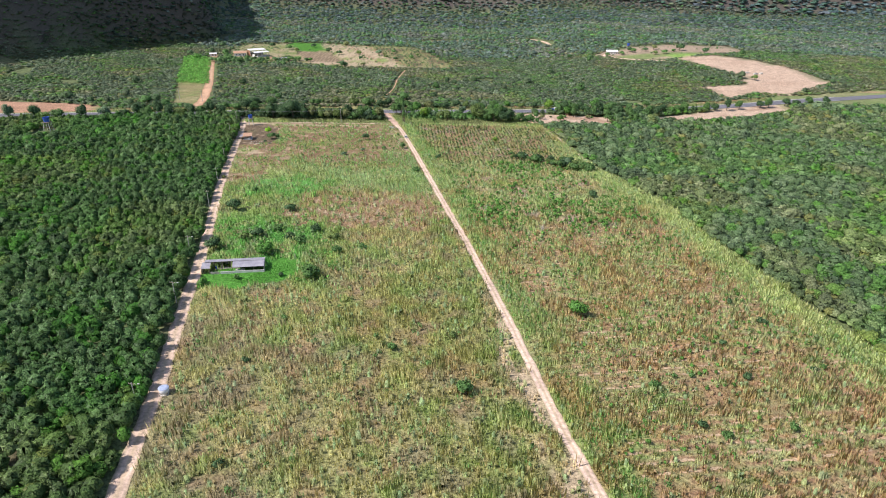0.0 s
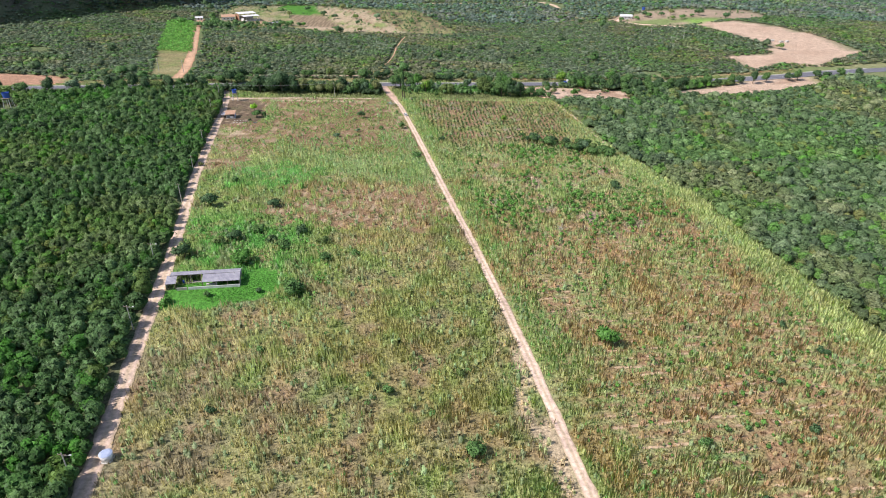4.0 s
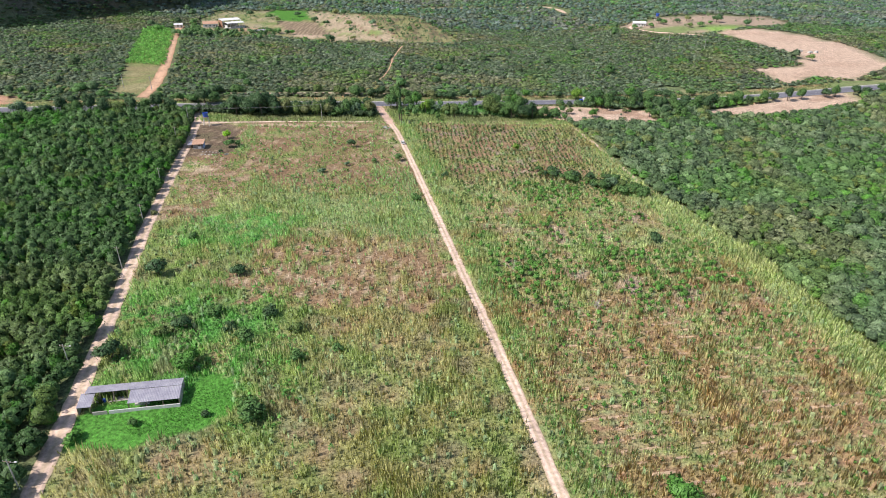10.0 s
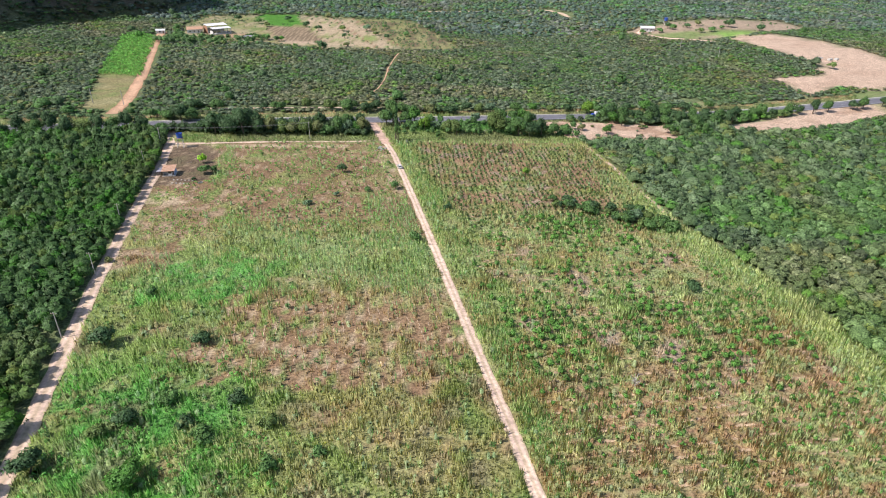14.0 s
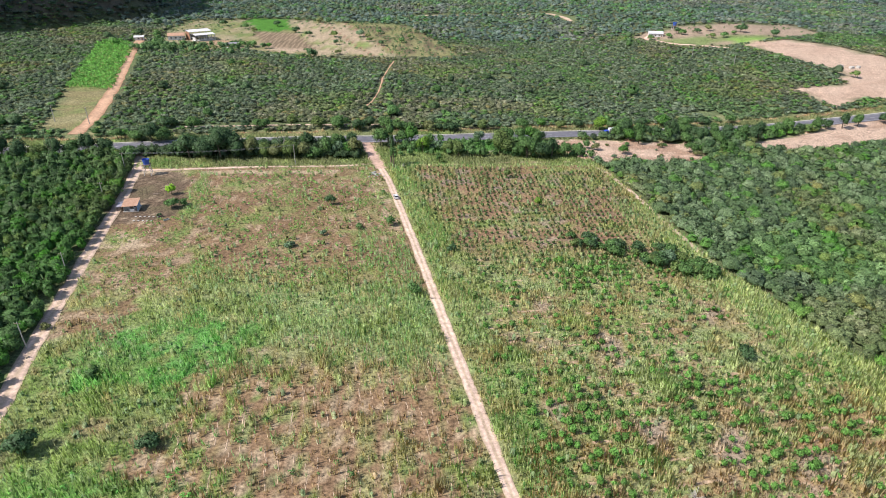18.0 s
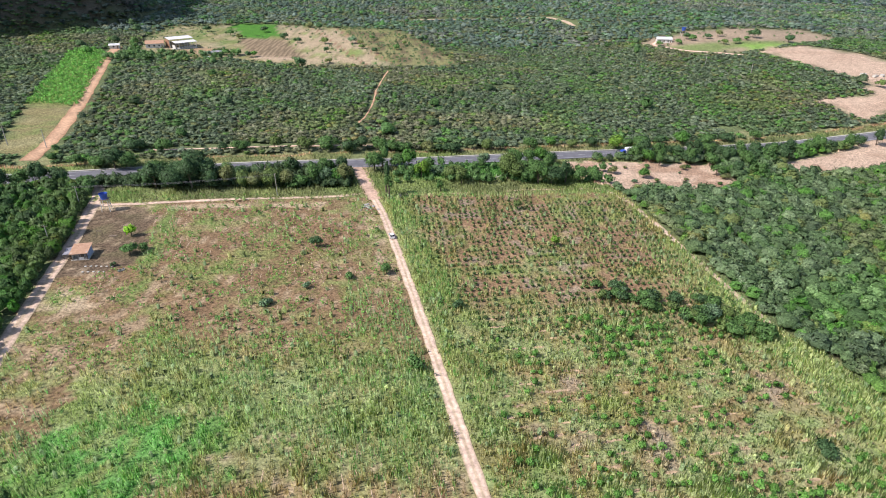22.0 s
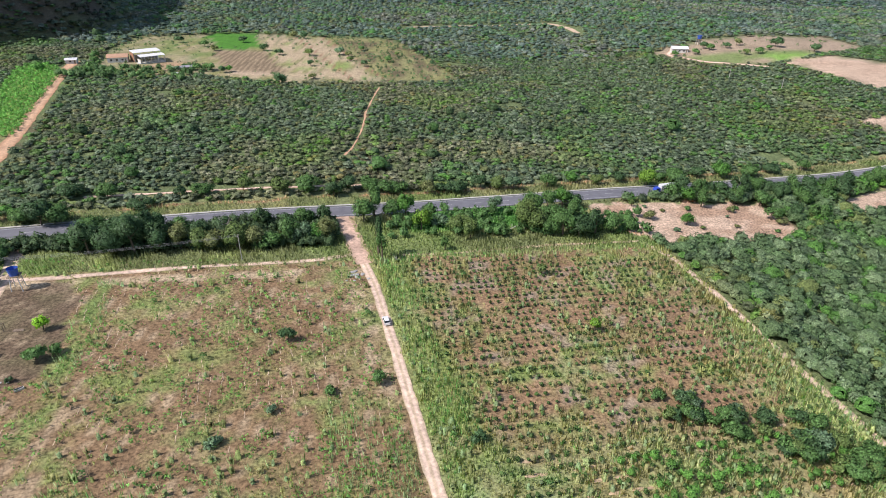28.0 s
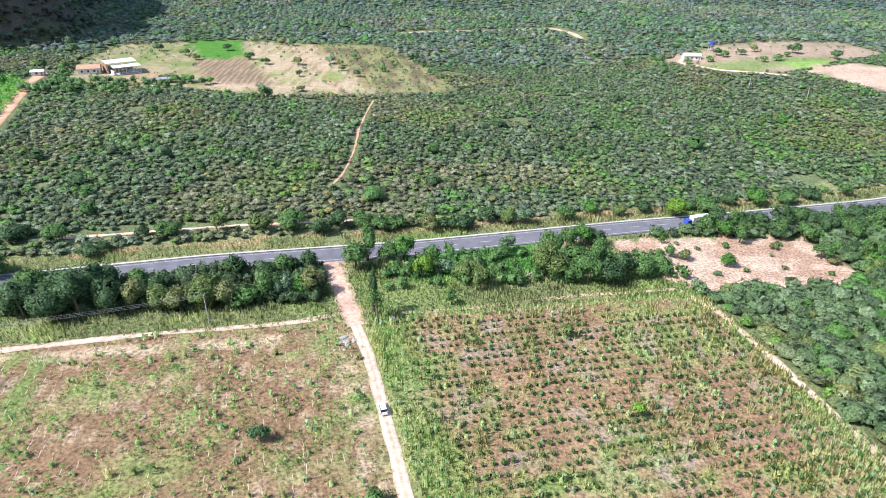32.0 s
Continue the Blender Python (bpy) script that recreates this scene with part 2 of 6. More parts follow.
def cover(x, y):
    """The colour of the ground cover, and how densely tufts of grass stand on it."""
    x, y = np.asarray(x, float), np.asarray(y, float)
    n1, n2, n3, n4 = rough_noise(x, y, 26, 11), rough_noise(x, y, 9, 21), rough_noise(x, y, 3.2, 41, 2), rough_noise(x, y, 15, 91)
    lx, tx, rx, hy = left_x(y), track_x(y), right_x(y), road_y(x)
    field = (x > lx - 2) & (x < rx + 1) & (y < 374 + 0.1 * x)
    left = field & (x < tx)
    right = field & ~left
    col = np.broadcast_to(np.array(COLOURS["forest"]), (*x.shape, 3)).copy()
    tuft = np.zeros(x.shape)
    col = blend(col, "yard", smooth((n1 * 0.5 + n2 * 0.5 - 0.54) * 6) * 0.7)
    # Rocky hill soil, with the slope's shade painted into its colour.
    col = blend(col, "shaded_scree", smooth((ridge(x, y) - 2) / 12) * (0.7 + 0.3 * n2))
    f = np.zeros_like(col) + np.array(COLOURS["grass"])
    f = blend(f, "straw", smooth((n1 - 0.32) * 2.8) * np.where(left, 0.5, 0.7))
    f = blend(f, "lush", smooth((0.42 - n2) * 6) * 0.6)
    soil = smooth((n2 * 0.55 + n3 * 0.45 - 0.54) * 7) * 0.45
    # left field: dead weeds, a lush part by the shed, a brown tilled patch, tall green grass, then a thin sown part
    f = blend(f, "dead", left * smooth((-12 - x) / 14) * smooth((140 - y) / 14) * smooth((n4 - 0.36) * 6) * 0.8)
    f = blend(f, "lush", left * smooth((-14 - x) / 12) * smooth((y - 128) / 14) * smooth((248 - y) / 25) * smooth((n2 - 0.22) * 4) * 0.85)
    f = blend(f, "emerald", left * smooth((-26 - x) / 14) * smooth((y - 146) / 8) * smooth((208 - y) / 25) * smooth((n4 - 0.2) * 4) * 0.9)
    brown = left & near_poly(x, y, BROWN_PATCH, 9)
    drills = 0.5 + 0.5 * np.sin(x * 2 * np.pi / 3.0 + 3 * n1)
    soil = np.maximum(soil, brown * smooth((n3 * 0.75 + drills * 0.25 - 0.30) * 4) * 0.85)
    band = left * smooth((y - 222) / 16) * smooth((284 + 22 * n4 - 11 - y) / 24) * smooth((n1 - 0.18) * 4)
    f = blend(f, "haulm", band * smooth((n3 - 0.25) * 3) * 0.8)
    f = blend(f, "lush", band * smooth((n2 - 0.55) * 8) * 0.6)
    f = blend(f, "emerald", left * near_poly(x, y, EMERALD, 7, 15) * smooth((n3 - 0.15) * 3) * 0.85)
    soil = soil * (1 - 0.7 * band * (n3 > 0.3))
    bare_side = left & near_poly(x, y, BARE_SIDE, 13, 16)
    soil = np.maximum(soil, bare_side * smooth((n3 * 0.6 + n2 * 0.4 - 0.36) * 5) * 0.75)
    thin = left * smooth((y - 262 - 22 * (n4 - 0.5)) / 24)
    soil = np.maximum(soil, thin * smooth((n3 * 0.45 + n2 * 0.45 + drills * 0.10 - 0.44) * 5) * 0.75)
    soil = np.maximum(soil, thin * (0.15 + 0.6 * smooth((n3 * 0.35 + n2 * 0.3 + n4 * 0.35 - 0.36) * 5)))
    f = blend(f, "rust", thin * smooth((n4 - 0.4) * 5) * 0.5)
    f = blend(f, "lush", thin * smooth((0.52 - n2) * 6) * 0.6)
    f = blend(f, "earth", thin * smooth((n2 * 0.5 + n3 * 0.5 - 0.36) * 5) * 0.65)
    lines = np.sin((x + 0.16 * y) * 2 * np.pi / 3.4 + 2 * n1) > 0.72
    pale = (thin * 0.6 + brown * 0.75) * lines * smooth((n3 - 0.42) * 8) * smooth((n2 - 0.3) * 5)
    pale = np.maximum(pale, bare_side * smooth((n3 - 0.58) * 8) * 0.5)
    # right field: rows of bushes on brown soil, rusty grass lower down, tall yellow grass along the wood
    rows = 0.5 + 0.5 * np.sin((y - 0.13 * x) * 2 * np.pi / 3.5 + 2.5 * n1)
    sown = right * smooth((y - 283) / 22) * smooth((x - tx - 7 - 10 * n4) / 5) * smooth((rx - 4 - x) / 4)
    soil = np.maximum(soil, sown * smooth((n2 * 0.55 + n3 * 0.45 - 0.36) * 5) * 0.85)
    lower = right * smooth((215 - y) / 30)
    f = blend(f, "rust", right * smooth((300 - y) / 30) * smooth((n4 - 0.42) * 6) * np.where(y < 210, 0.85, 0.55))
    f = blend(f, "haulm", right * smooth((y - 190) / 20) * smooth((300 - y) / 20) * smooth((n4 - 0.3) * 4) * 0.75)
    f = blend(f, "haulm", lower * smooth((0.55 - rows) * 4) * 0.6)
    soil = np.maximum(soil, lower * smooth((rows * 0.65 + n3 * 0.35 - 0.56) * 5) * smooth((n1 - 0.25) * 4) * 0.85)
    edge = right * smooth((x - rx + 17) / 9) * smooth((330 - y) / 30)
    f = blend(f, "tall", edge * 0.85)
    f = blend(f, "lush", right * smooth((tx + 15 + 12 * n4 - x) / 8) * smooth((n2 - 0.25) * 4) * 0.5)
    soil = soil * (1 - edge) * (1 - right * smooth((tx + 14 - x) / 8) * 0.7)
    # clumps a few metres wide: fresh green, rusty and dead grass, and strips of bare soil along the rows
    n5, n6, n7 = rough_noise(x, y, 6, 95, 2), rough_noise(x, y, 7, 96, 2), rough_noise(x * 0.22, y - 0.13 * x, 2.6, 97, 2)
    f = blend(f, "lush", field * smooth((n5 - 0.56) * 9) * np.where(right, 0.45, 0.5))
    f = blend(f, "rust", right * smooth((n6 - 0.55) * 9) * smooth((300 - y) / 30) * (1 - edge) * np.where(y < 210, 0.7, 0.45))
    f = blend(f, "dead", left * smooth((n6 - 0.58) * 9) * smooth((230 - y) / 30) * 0.6)
    f = blend(f, "straw", field * smooth((0.36 - n6) * 9) * 0.5)
    soil = np.maximum(soil, right * (1 - edge) * smooth((n7 - 0.62) * 9) * smooth((290 - y) / 25) * smooth((x - tx - 16) / 8) * 0.55)
    ash = right * smooth((n2 * 0.6 + n6 * 0.4 - 0.60) * 9) * smooth((275 - y) / 15) * smooth((y - 180) / 15) * (1 - edge) * smooth((x - tx - 12) / 8)
    soil = np.maximum(soil, ash * 0.6)
    f = blend(f, "soil", soil)
    f = blend(f, "loam", np.maximum(np.maximum(thin, bare_side), 0.7 * brown) * smooth((soil - 0.15) * 2) * 0.75)
    f = blend(f, "ash", ash * 0.7)
    f = blend(f, "loam", sown * smooth((n4 * 0.6 + n3 * 0.4 - 0.42) * 5) * 0.6)
    f = blend(f, "ash", sown * smooth((n6 * 0.6 + n3 * 0.4 - 0.56) * 8) * 0.6)
    lawn = near_poly(x, y, SHED_LAWN, 3) & left
    f[lawn] = np.array((0.105, 0.31, 0.048))
    yard = near_poly(x, y, YARD, 3)
    f = blend(f, "yard", yard * (0.75 + 0.25 * n2))
    pale = np.maximum(pale, smooth((rough_noise(x + 0.12 * y, y * 0.22, 2.6, 77) - 0.42) * 6) * smooth((5.5 - np.abs(x - tx + 5)) / 3) * smooth((138 - y) / 25) * (x < tx))
    pale = np.maximum(pale, smooth((n3 - 0.35) * 5) * smooth((9 - np.hypot((x + 88) / 1.6, y - 297)) / 5) * left)
    pale = np.maximum(pale, left * smooth((n2 - 0.3) * 4) * smooth((2.6 - np.abs(y - 362 - 0.09 * (x + 60))) / 1.5))
    pale = np.maximum(pale, left * smooth((n3 - 0.4) * 6) * smooth((4.2 - np.abs(x - tx + 5.5)) / 2.5) * smooth((y - 300) / 15) * smooth((362 - y) / 12) * 0.85)
    f = blend(f, "pale", pale)
    strip = left * smooth((3.5 - np.abs(x + 75 + 0.1 * (y - 340) + 6 * (n2 - 0.5))) / 2) * smooth((y - 312) / 8) * smooth((362 - y) / 6) * smooth((n2 - 0.3) * 5)
    f = blend(f, "lush", strip * 0.85)
    dens = np.clip((1.0 - soil * 0.95 - yard - 0.9 * pale) * (1 - 0.45 * sown) * (1 - 0.45 * thin), 0, 1)
    dens = np.maximum(dens, 0.62 * thin * smooth((0.60 - n2) * 6) * smooth((0.7 - n3) * 5) * (1 - yard))
    col[field] = f[field]
    tuft = np.where(field, dens, tuft)
    # verges of the highway
    verge = (np.abs(y - hy) < 26) & ~field | (y > 374 + 0.1 * x) & (y < hy) & (x > -110) & (x < 106)
    v = np.zeros_like(col) + np.array((0.235, 0.27, 0.12))
    v = blend(v, "straw", smooth((n2 - 0.45) * 4) * 0.6)
    v = blend(v, "lush", smooth((0.48 - n1) * 5) * 0.6)
    v = blend(v, "lush", (x < -12) * (y < hy) * smooth((n2 - 0.45) * 5) * 0.45)
    v = blend(v, "emerald", (x > 14) * (x < 64) * (y < hy) * smooth((y - 391 - 0.1 * x) / 4) * 0.8)
    v = blend(v, "red", smooth((1.3 - np.abs(y - hy - 12 - 4 * n4)) / 1.0) * smooth((n2 - 0.3) * 4) * 0.8)
    col[verge] = v[verge]
    tuft = np.where(verge, 0.95, tuft)
    for poly, name, seed in ((BANK, "sand", 51), (FAR_BANK, "sand", 52), (LEFT_BANK, "red", 53), (SAND, "sand", 54)):
        m = near_poly(x, y, poly, 5, seed)
        c = np.zeros_like(col) + np.array(COLOURS[name])
        c = blend(c, "soil", smooth((n2 - 0.5) * 5) * (0.25 if poly is SAND else 0.6))
        col[m], tuft[m] = c[m], (0.0 if poly is SAND else 0.06)
    m = near_poly(x, y, FARM, 4)
    c = np.zeros_like(col) + np.array((0.37, 0.34, 0.20))
    c = blend(c, "grass", smooth((n4 - 0.40) * 6) * 0.8)
    c = blend(c, "lush", smooth((n2 - 0.55) * 8) * smooth((-105 - x) / 20) * 0.7)
    c = blend(c, "pale", smooth((n3 - 0.5) * 6) * 0.6)
    sandy = near_poly(x, y, FARM_SANDY, 2, 18)
    c = blend(c, "pale", sandy * smooth((n3 * 0.6 + n2 * 0.4 - 0.34) * 7))
    c = blend(c, "lime", sandy * smooth((0.36 - n2) * 8) * 0.5)
    beyond = smooth((x + 21 + 0.345 * (y - 716)) / 5.0)
    c = blend(c, "grass", beyond * 0.7)
    c = blend(c, "yard", beyond * smooth((n2 - 0.45) * 6) * 0.75)
    for gap in (0.0, 24.0):
        c = blend(c, "soil", smooth((1.5 - np.abs(x + 21 + gap + 0.345 * (y - 716))) / 0.8))
    c = blend(c, "pale", smooth((1.4 - np.abs(y - 640 - 0.08 * x + 4 * n1)) / 0.8) * (x > -50) * 0.8)
    c = blend(c, "sand", smooth((10 - np.hypot((x + 84) / 2.2, y - 632)) / 4) * 0.8)
    c = blend(c, "red", smooth((14 - np.hypot((x + 140) / 1.5, y - 650)) / 6) * 0.6)
    col[m] = c[m]
    for poly, base in ((FARM_GREEN, (0.10, 0.28, 0.04)), (FARM_PLOUGHED, (0.33, 0.25, 0.16)), (STRIP, (0.31, 0.27, 0.13))):
        m = near_poly(x, y, poly, 2)
        c = np.zeros_like(col) + np.array(base)
        if poly is FARM_PLOUGHED:
            c = c * (0.72 + 0.55 * (np.sin((x + 0.4 * (y - 680)) * 2 * np.pi / 4.2) > 0))[..., None]
        if poly is STRIP:
            c = blend(c, "straw", smooth((n2 - 0.5) * 6) * 0.6)
            c = blend(c, "lush", smooth((0.42 - n2) * 6) * 0.6)
            c = blend(c, "lime", smooth((y - 486) / 10) * (0.5 + 0.5 * n3))
        col[m] = c[m]
    m = near_poly(x, y, RIGHT_CLEARING, 5)
    c = np.zeros_like(col) + np.array((0.47, 0.36, 0.255))
    c = blend(c, "dead", smooth((n2 - 0.5) * 6) * 0.5)
    c = blend(c, "lush", smooth((694 + 0.02 * (x - 300) - y) / 14) * smooth((n2 - 0.2) * 4) * 0.85)
    c = blend(c, "lime", smooth((x - 310) / 12) * smooth((680 - y) / 8) * 0.9)
    col[m] = c[m]
    return col, tuft


# ---- mesh helpers ----
def quick_mesh(name, verts, faces, mat, tint=None):
    """A mesh from arrays; faces all have the same number of corners."""
    me = bpy.data.meshes.new(name)
    verts, faces = np.asarray(verts, np.float32), np.asarray(faces, np.int32)
    k = faces.shape[1]
    me.vertices.add(len(verts))
    me.vertices.foreach_set("co", verts.ravel())
    me.loops.add(faces.size)
    me.loops.foreach_set("vertex_index", faces.ravel())
    me.polygons.add(len(faces))
    me.polygons.foreach_set("loop_start", np.arange(0, faces.size, k, dtype=np.int32))
    me.update(calc_edges=True)
    if tint is not None:
        a = me.color_attributes.new("tint", "FLOAT_COLOR", "POINT")
        a.data.foreach_set("color", np.c_[tint, np.ones(len(tint))].astype(np.float32).ravel())
    me.materials.append(mat)
    return me


def soft_normals(me, normals):
    """Leaves and blades shade with the plant that they belong to."""
    smooth_shaded(me)
    me.normals_split_custom_set_from_vertices(normals / np.maximum(np.linalg.norm(normals, axis=1), 1e-6)[:, None])
    return me


def smooth_shaded(me):
    me.polygons.foreach_set("use_smooth", np.ones(len(me.polygons), bool))
    return me


# ---- ground ----
def steps(lo, hi, fine, start, stop, grow=1.06):
    a, w = [lo], fine
    while a[-1] < hi:
        a.append(a[-1] + fine)
    while a[-1] < stop:
        w *= grow
        a.append(a[-1] + w)
    w = fine
    while a[0] > start:
        w *= grow
        a.insert(0, a[0] - w)
    return np.array(a)


gx, gy = steps(-112, 165, 1.8, -3500, 3500, 1.08), steps(30, 432, 1.8, -900, 4200, 1.045)
GX, GY = np.meshgrid(gx, gy)
fx, fy = GX.ravel(), GY.ravel()
tint, _ = cover(fx, fy)
fz = land(fx, fy) + 0.25 * (rough_noise(fx, fy, 5, 61) - 0.5) * (np.abs(fy - road_y(fx)) > 9)
idx = np.arange(len(fx)).reshape(GX.shape)
quads = np.stack([idx[:-1, :-1], idx[:-1, 1:], idx[1:, 1:], idx[1:, :-1]], -1).reshape(-1, 4)
HEIGHTS = fz.reshape(GX.shape)


def built_land(x, y):
    """Height of the built ground, between its grid lines."""
    i, j = np.clip(np.searchsorted(gx, x) - 1, 0, len(gx) - 2), np.clip(np.searchsorted(gy, y) - 1, 0, len(gy) - 2)
    u, v = (x - gx[i]) / (gx[i + 1] - gx[i]), (y - gy[j]) / (gy[j + 1] - gy[j])
    return HEIGHTS[j, i] * (1 - u) * (1 - v) + HEIGHTS[j, i + 1] * u * (1 - v) + HEIGHTS[j + 1, i] * (1 - u) * v + HEIGHTS[j + 1, i + 1] * u * v


terrain = new("ground", smooth_shaded(quick_mesh("ground", np.c_[fx, fy, fz], quads, MAT_GROUND, tint)))
tagged(terrain, "sloping farmland with grass, bare brown soil and wooded hills", "ground", kind="structure")


# ---- roads ----
def ribbon(name, pts, half, mat, lift=0.12, step=2.0, bands=(-1, -0.45, 0, 0.45, 1), tints=None, ragged=0.0, seed=0):
    """A strip of road along a line, laid on the land; bands are places across it, tints their colours."""
    p = np.array(pts, float)
    d = np.r_[0, np.cumsum(np.hypot(*np.diff(p, axis=0).T))]
    s = np.arange(0, d[-1], step)
    x, y = np.interp(s, d, p[:, 0]), np.interp(s, d, p[:, 1])
    k = np.ones(5) / 5
    x[2:-2], y[2:-2] = np.convolve(x, k, "valid"), np.convolve(y, k, "valid")
    tx, ty = np.gradient(x), np.gradient(y)
    length = np.hypot(tx, ty)
    nx, ny = ty / length, -tx / length
    vs, cs = [], []
    for i, b in enumerate(bands):
        wob = ragged * (rough_noise(s, s * 0 + 7 * i, 4.0, seed + i) - 0.5) * 2 * (abs(b) > 0.8)
        vx, vy = x + nx * (half * b + wob), y + ny * (half * b + wob)
        low = np.where(abs(b) > 0.95, -0.06, 0.0)
        vs.append(np.c_[vx, vy, land(vx, vy) + lift + low])
        if tints is not None:
            cs.append(np.zeros((len(s), 3)) + np.array(tints[i]) * (0.82 + 0.36 * rough_noise(s, s * 0 + i, 6, seed + 9))[:, None])
    n, m = len(bands), len(s)
    v = np.stack(vs, 1).reshape(-1, 3)
    i = np.arange(m * n).reshape(m, n)
    q = np.stack([i[:-1, :-1], i[1:, :-1], i[1:, 1:], i[:-1, 1:]], -1).reshape(-1, 4)
    return new(name, smooth_shaded(quick_mesh(name, v, q[:, ::-1], mat, np.stack(cs, 1).reshape(-1, 3) if tints is not None else None)))


RUT, VERGE, MEDIAN = (0.70, 0.52, 0.41), (0.46, 0.36, 0.24), (0.54, 0.41, 0.29)
tagged(ribbon("farm_road", LEFT_ROAD, 2.05, MAT_DIRT, 0.14, 1.5, (-1, -0.55, -0.1, 0.1, 0.55, 1), (VERGE, RUT, MEDIAN, MEDIAN, RUT, VERGE), 0.5, 1),
       "pale unpaved dirt road along the edge of the wood", "road", kind="structure")
tagged(ribbon("farm_track", TRACK, 1.55, MAT_DIRT, 0.14, 1.5, (-1, -0.6, -0.35, -0.1, 0.1, 0.35, 0.6, 1), (VERGE, RUT, RUT, MEDIAN, MEDIAN, RUT, RUT, VERGE), 0.4, 2),
       "pale dirt track with two wheel ruts between the fields", "road", kind="structure")

tagged(ribbon("gate_apron", [(-1.5, 371), (-5.5, 385), (-8.5, 396), (-10.5, 408.5)], 3.4, MAT_DIRT, 0.17, 1.0, (-1, -0.5, 0.5, 1), ((0.42, 0.30, 0.21), (0.55, 0.38, 0.29), (0.55, 0.38, 0.29), (0.42, 0.30, 0.21)), 0.6, 8),
       "bare reddish dirt entrance between track and highway", "road", kind="structure")
tagged(ribbon("headland_track", [(-108, 360), (-88, 363), (-57, 368.6), (-36, 371), (-19, 373), (-10, 375.5), (-3, 379)], 1.1, MAT_DIRT, 0.13, 1.5, (-1, -0.4, 0.4, 1), (VERGE, RUT, RUT, VERGE), 0.5, 3),
       "narrow dirt track along the top of the field", "road", kind="structure")
tagged(ribbon("upper_path", [(4, 376.5), (20, 377.6), (34, 379.3), (62, 384.2), (92, 387.4), (98, 388)], 0.75, MAT_DIRT, 0.13, 1.5, (-1, -0.4, 0.4, 1), (VERGE, MEDIAN, MEDIAN, VERGE), 0.4, 12),
       "trodden path through tall grass below the highway", "path", kind="structure")
tagged(ribbon("boundary_path", [(117, 284), (114.8, 300), (112.6, 318), (111, 334), (109, 352), (105.5, 374), (98.5, 387)], 1.25, MAT_DIRT, 0.13, 1.5, (-1, -0.4, 0.4, 1), (VERGE, RUT, RUT, VERGE), 0.4, 4),
       "sandy footpath between the field and the wood", "path", kind="structure")
NORTH_PATH = [(-108, 421), (-79, 426), (-52, 431.5), (-27, 434.5), (-2, 437)]
RED_RUT, RED_VERGE = (0.58, 0.37, 0.24), (0.42, 0.25, 0.15)
tagged(ribbon("red_farm_road", [(-150, 404), (-153, 434), (-165, 489), (-187, 572), (-202, 628), (-205, 655)], 3.3, MAT_DIRT, 0.16, 3, (-1, -0.4, 0.4, 1), (RED_VERGE, RED_RUT, RED_RUT, RED_VERGE), 0.8, 5),
       "reddish dirt road climbing beside a cleared strip", "road", kind="structure")
tagged(ribbon("wood_trail", WOOD_TRAIL, 0.55, MAT_DIRT, 0.16, 3, (-1, -0.4, 0.4, 1), (RED_VERGE, RED_RUT, RED_RUT, RED_VERGE), 0.8, 6),
       "reddish trail worn through the scrub", "path", kind="structure")
tagged(ribbon("sandy_lane", NORTH_PATH, 0.9, MAT_DIRT, 0.16, 3, (-1, -0.4, 0.4, 1), (RED_VERGE, RUT, RUT, RED_VERGE), 0.7, 10),
       "sandy lane between the highway verge and the scrub", "path", kind="structure")
tagged(ribbon("contour_track", [(35, 875), (51, 883), (100, 905), (155, 921), (200, 910), (211, 870), (211, 832)], 3.0, MAT_DIRT, 0.3, 4, (-1, -0.4, 0.4, 1), (VERGE, MEDIAN, MEDIAN, VERGE), 0.8, 11),
       "faint pale track along the edge of the far woods", "path", kind="structure")
tagged(ribbon("house_drive", [(300, 640), (262, 668), (246, 700), (258, 716)], 2.0, MAT_DIRT, 0.16, 3, (-1, -0.4, 0.4, 1), (RED_VERGE, RUT, RUT, RED_VERGE), 0.8, 7),
       "pale drive curving up to a small house", "road", kind="structure")

highway = tagged(ribbon("highway", HIGHWAY, 4.7, MAT_ASPHALT, 0.30, 4.0, (-1.0, -0.97, -0.4, 0, 0.4, 0.97, 1.0)), "grey two-lane asphalt highway with painted lines", "road", kind="structure")


def road_strip(name, off, half, mat, lift, label, start=-330.0, stop=420.0, dash=0.0, gap=0.0):
    """Lines of paint and the drain along the highway."""
    xs = np.arange(start, stop, 3.0)
    pts = [(x, float(road_y(x)) + off) for x in xs]
    if not dash:
        ob = ribbon(name, pts, half, mat, lift, 3.0, (-1, 1))
        ob.parent = highway
        return
    x = start
    while x < stop:
        ob = ribbon(name, [(x, float(road_y(x)) + off), (x + dash / 2, float(road_y(x + dash / 2)) + off), (x + dash, float(road_y(x + dash)) + off)], half, mat, lift, dash / 5.01, (-1, 1))
        ob.parent = highway
        x += dash + gap


road_strip("edge_line", -3.75, 0.08, MAT_PAINT, 0.37, "")
road_strip("edge_line", 3.75, 0.08, MAT_PAINT, 0.37, "")
road_strip("drain", 5.6, 0.45, MAT_CONCRETE, 0.34, "")
road_strip("centre_dash", 0.0, 0.08, MAT_PAINT, 0.37, "", -200, 330, 4.0, 8.0)


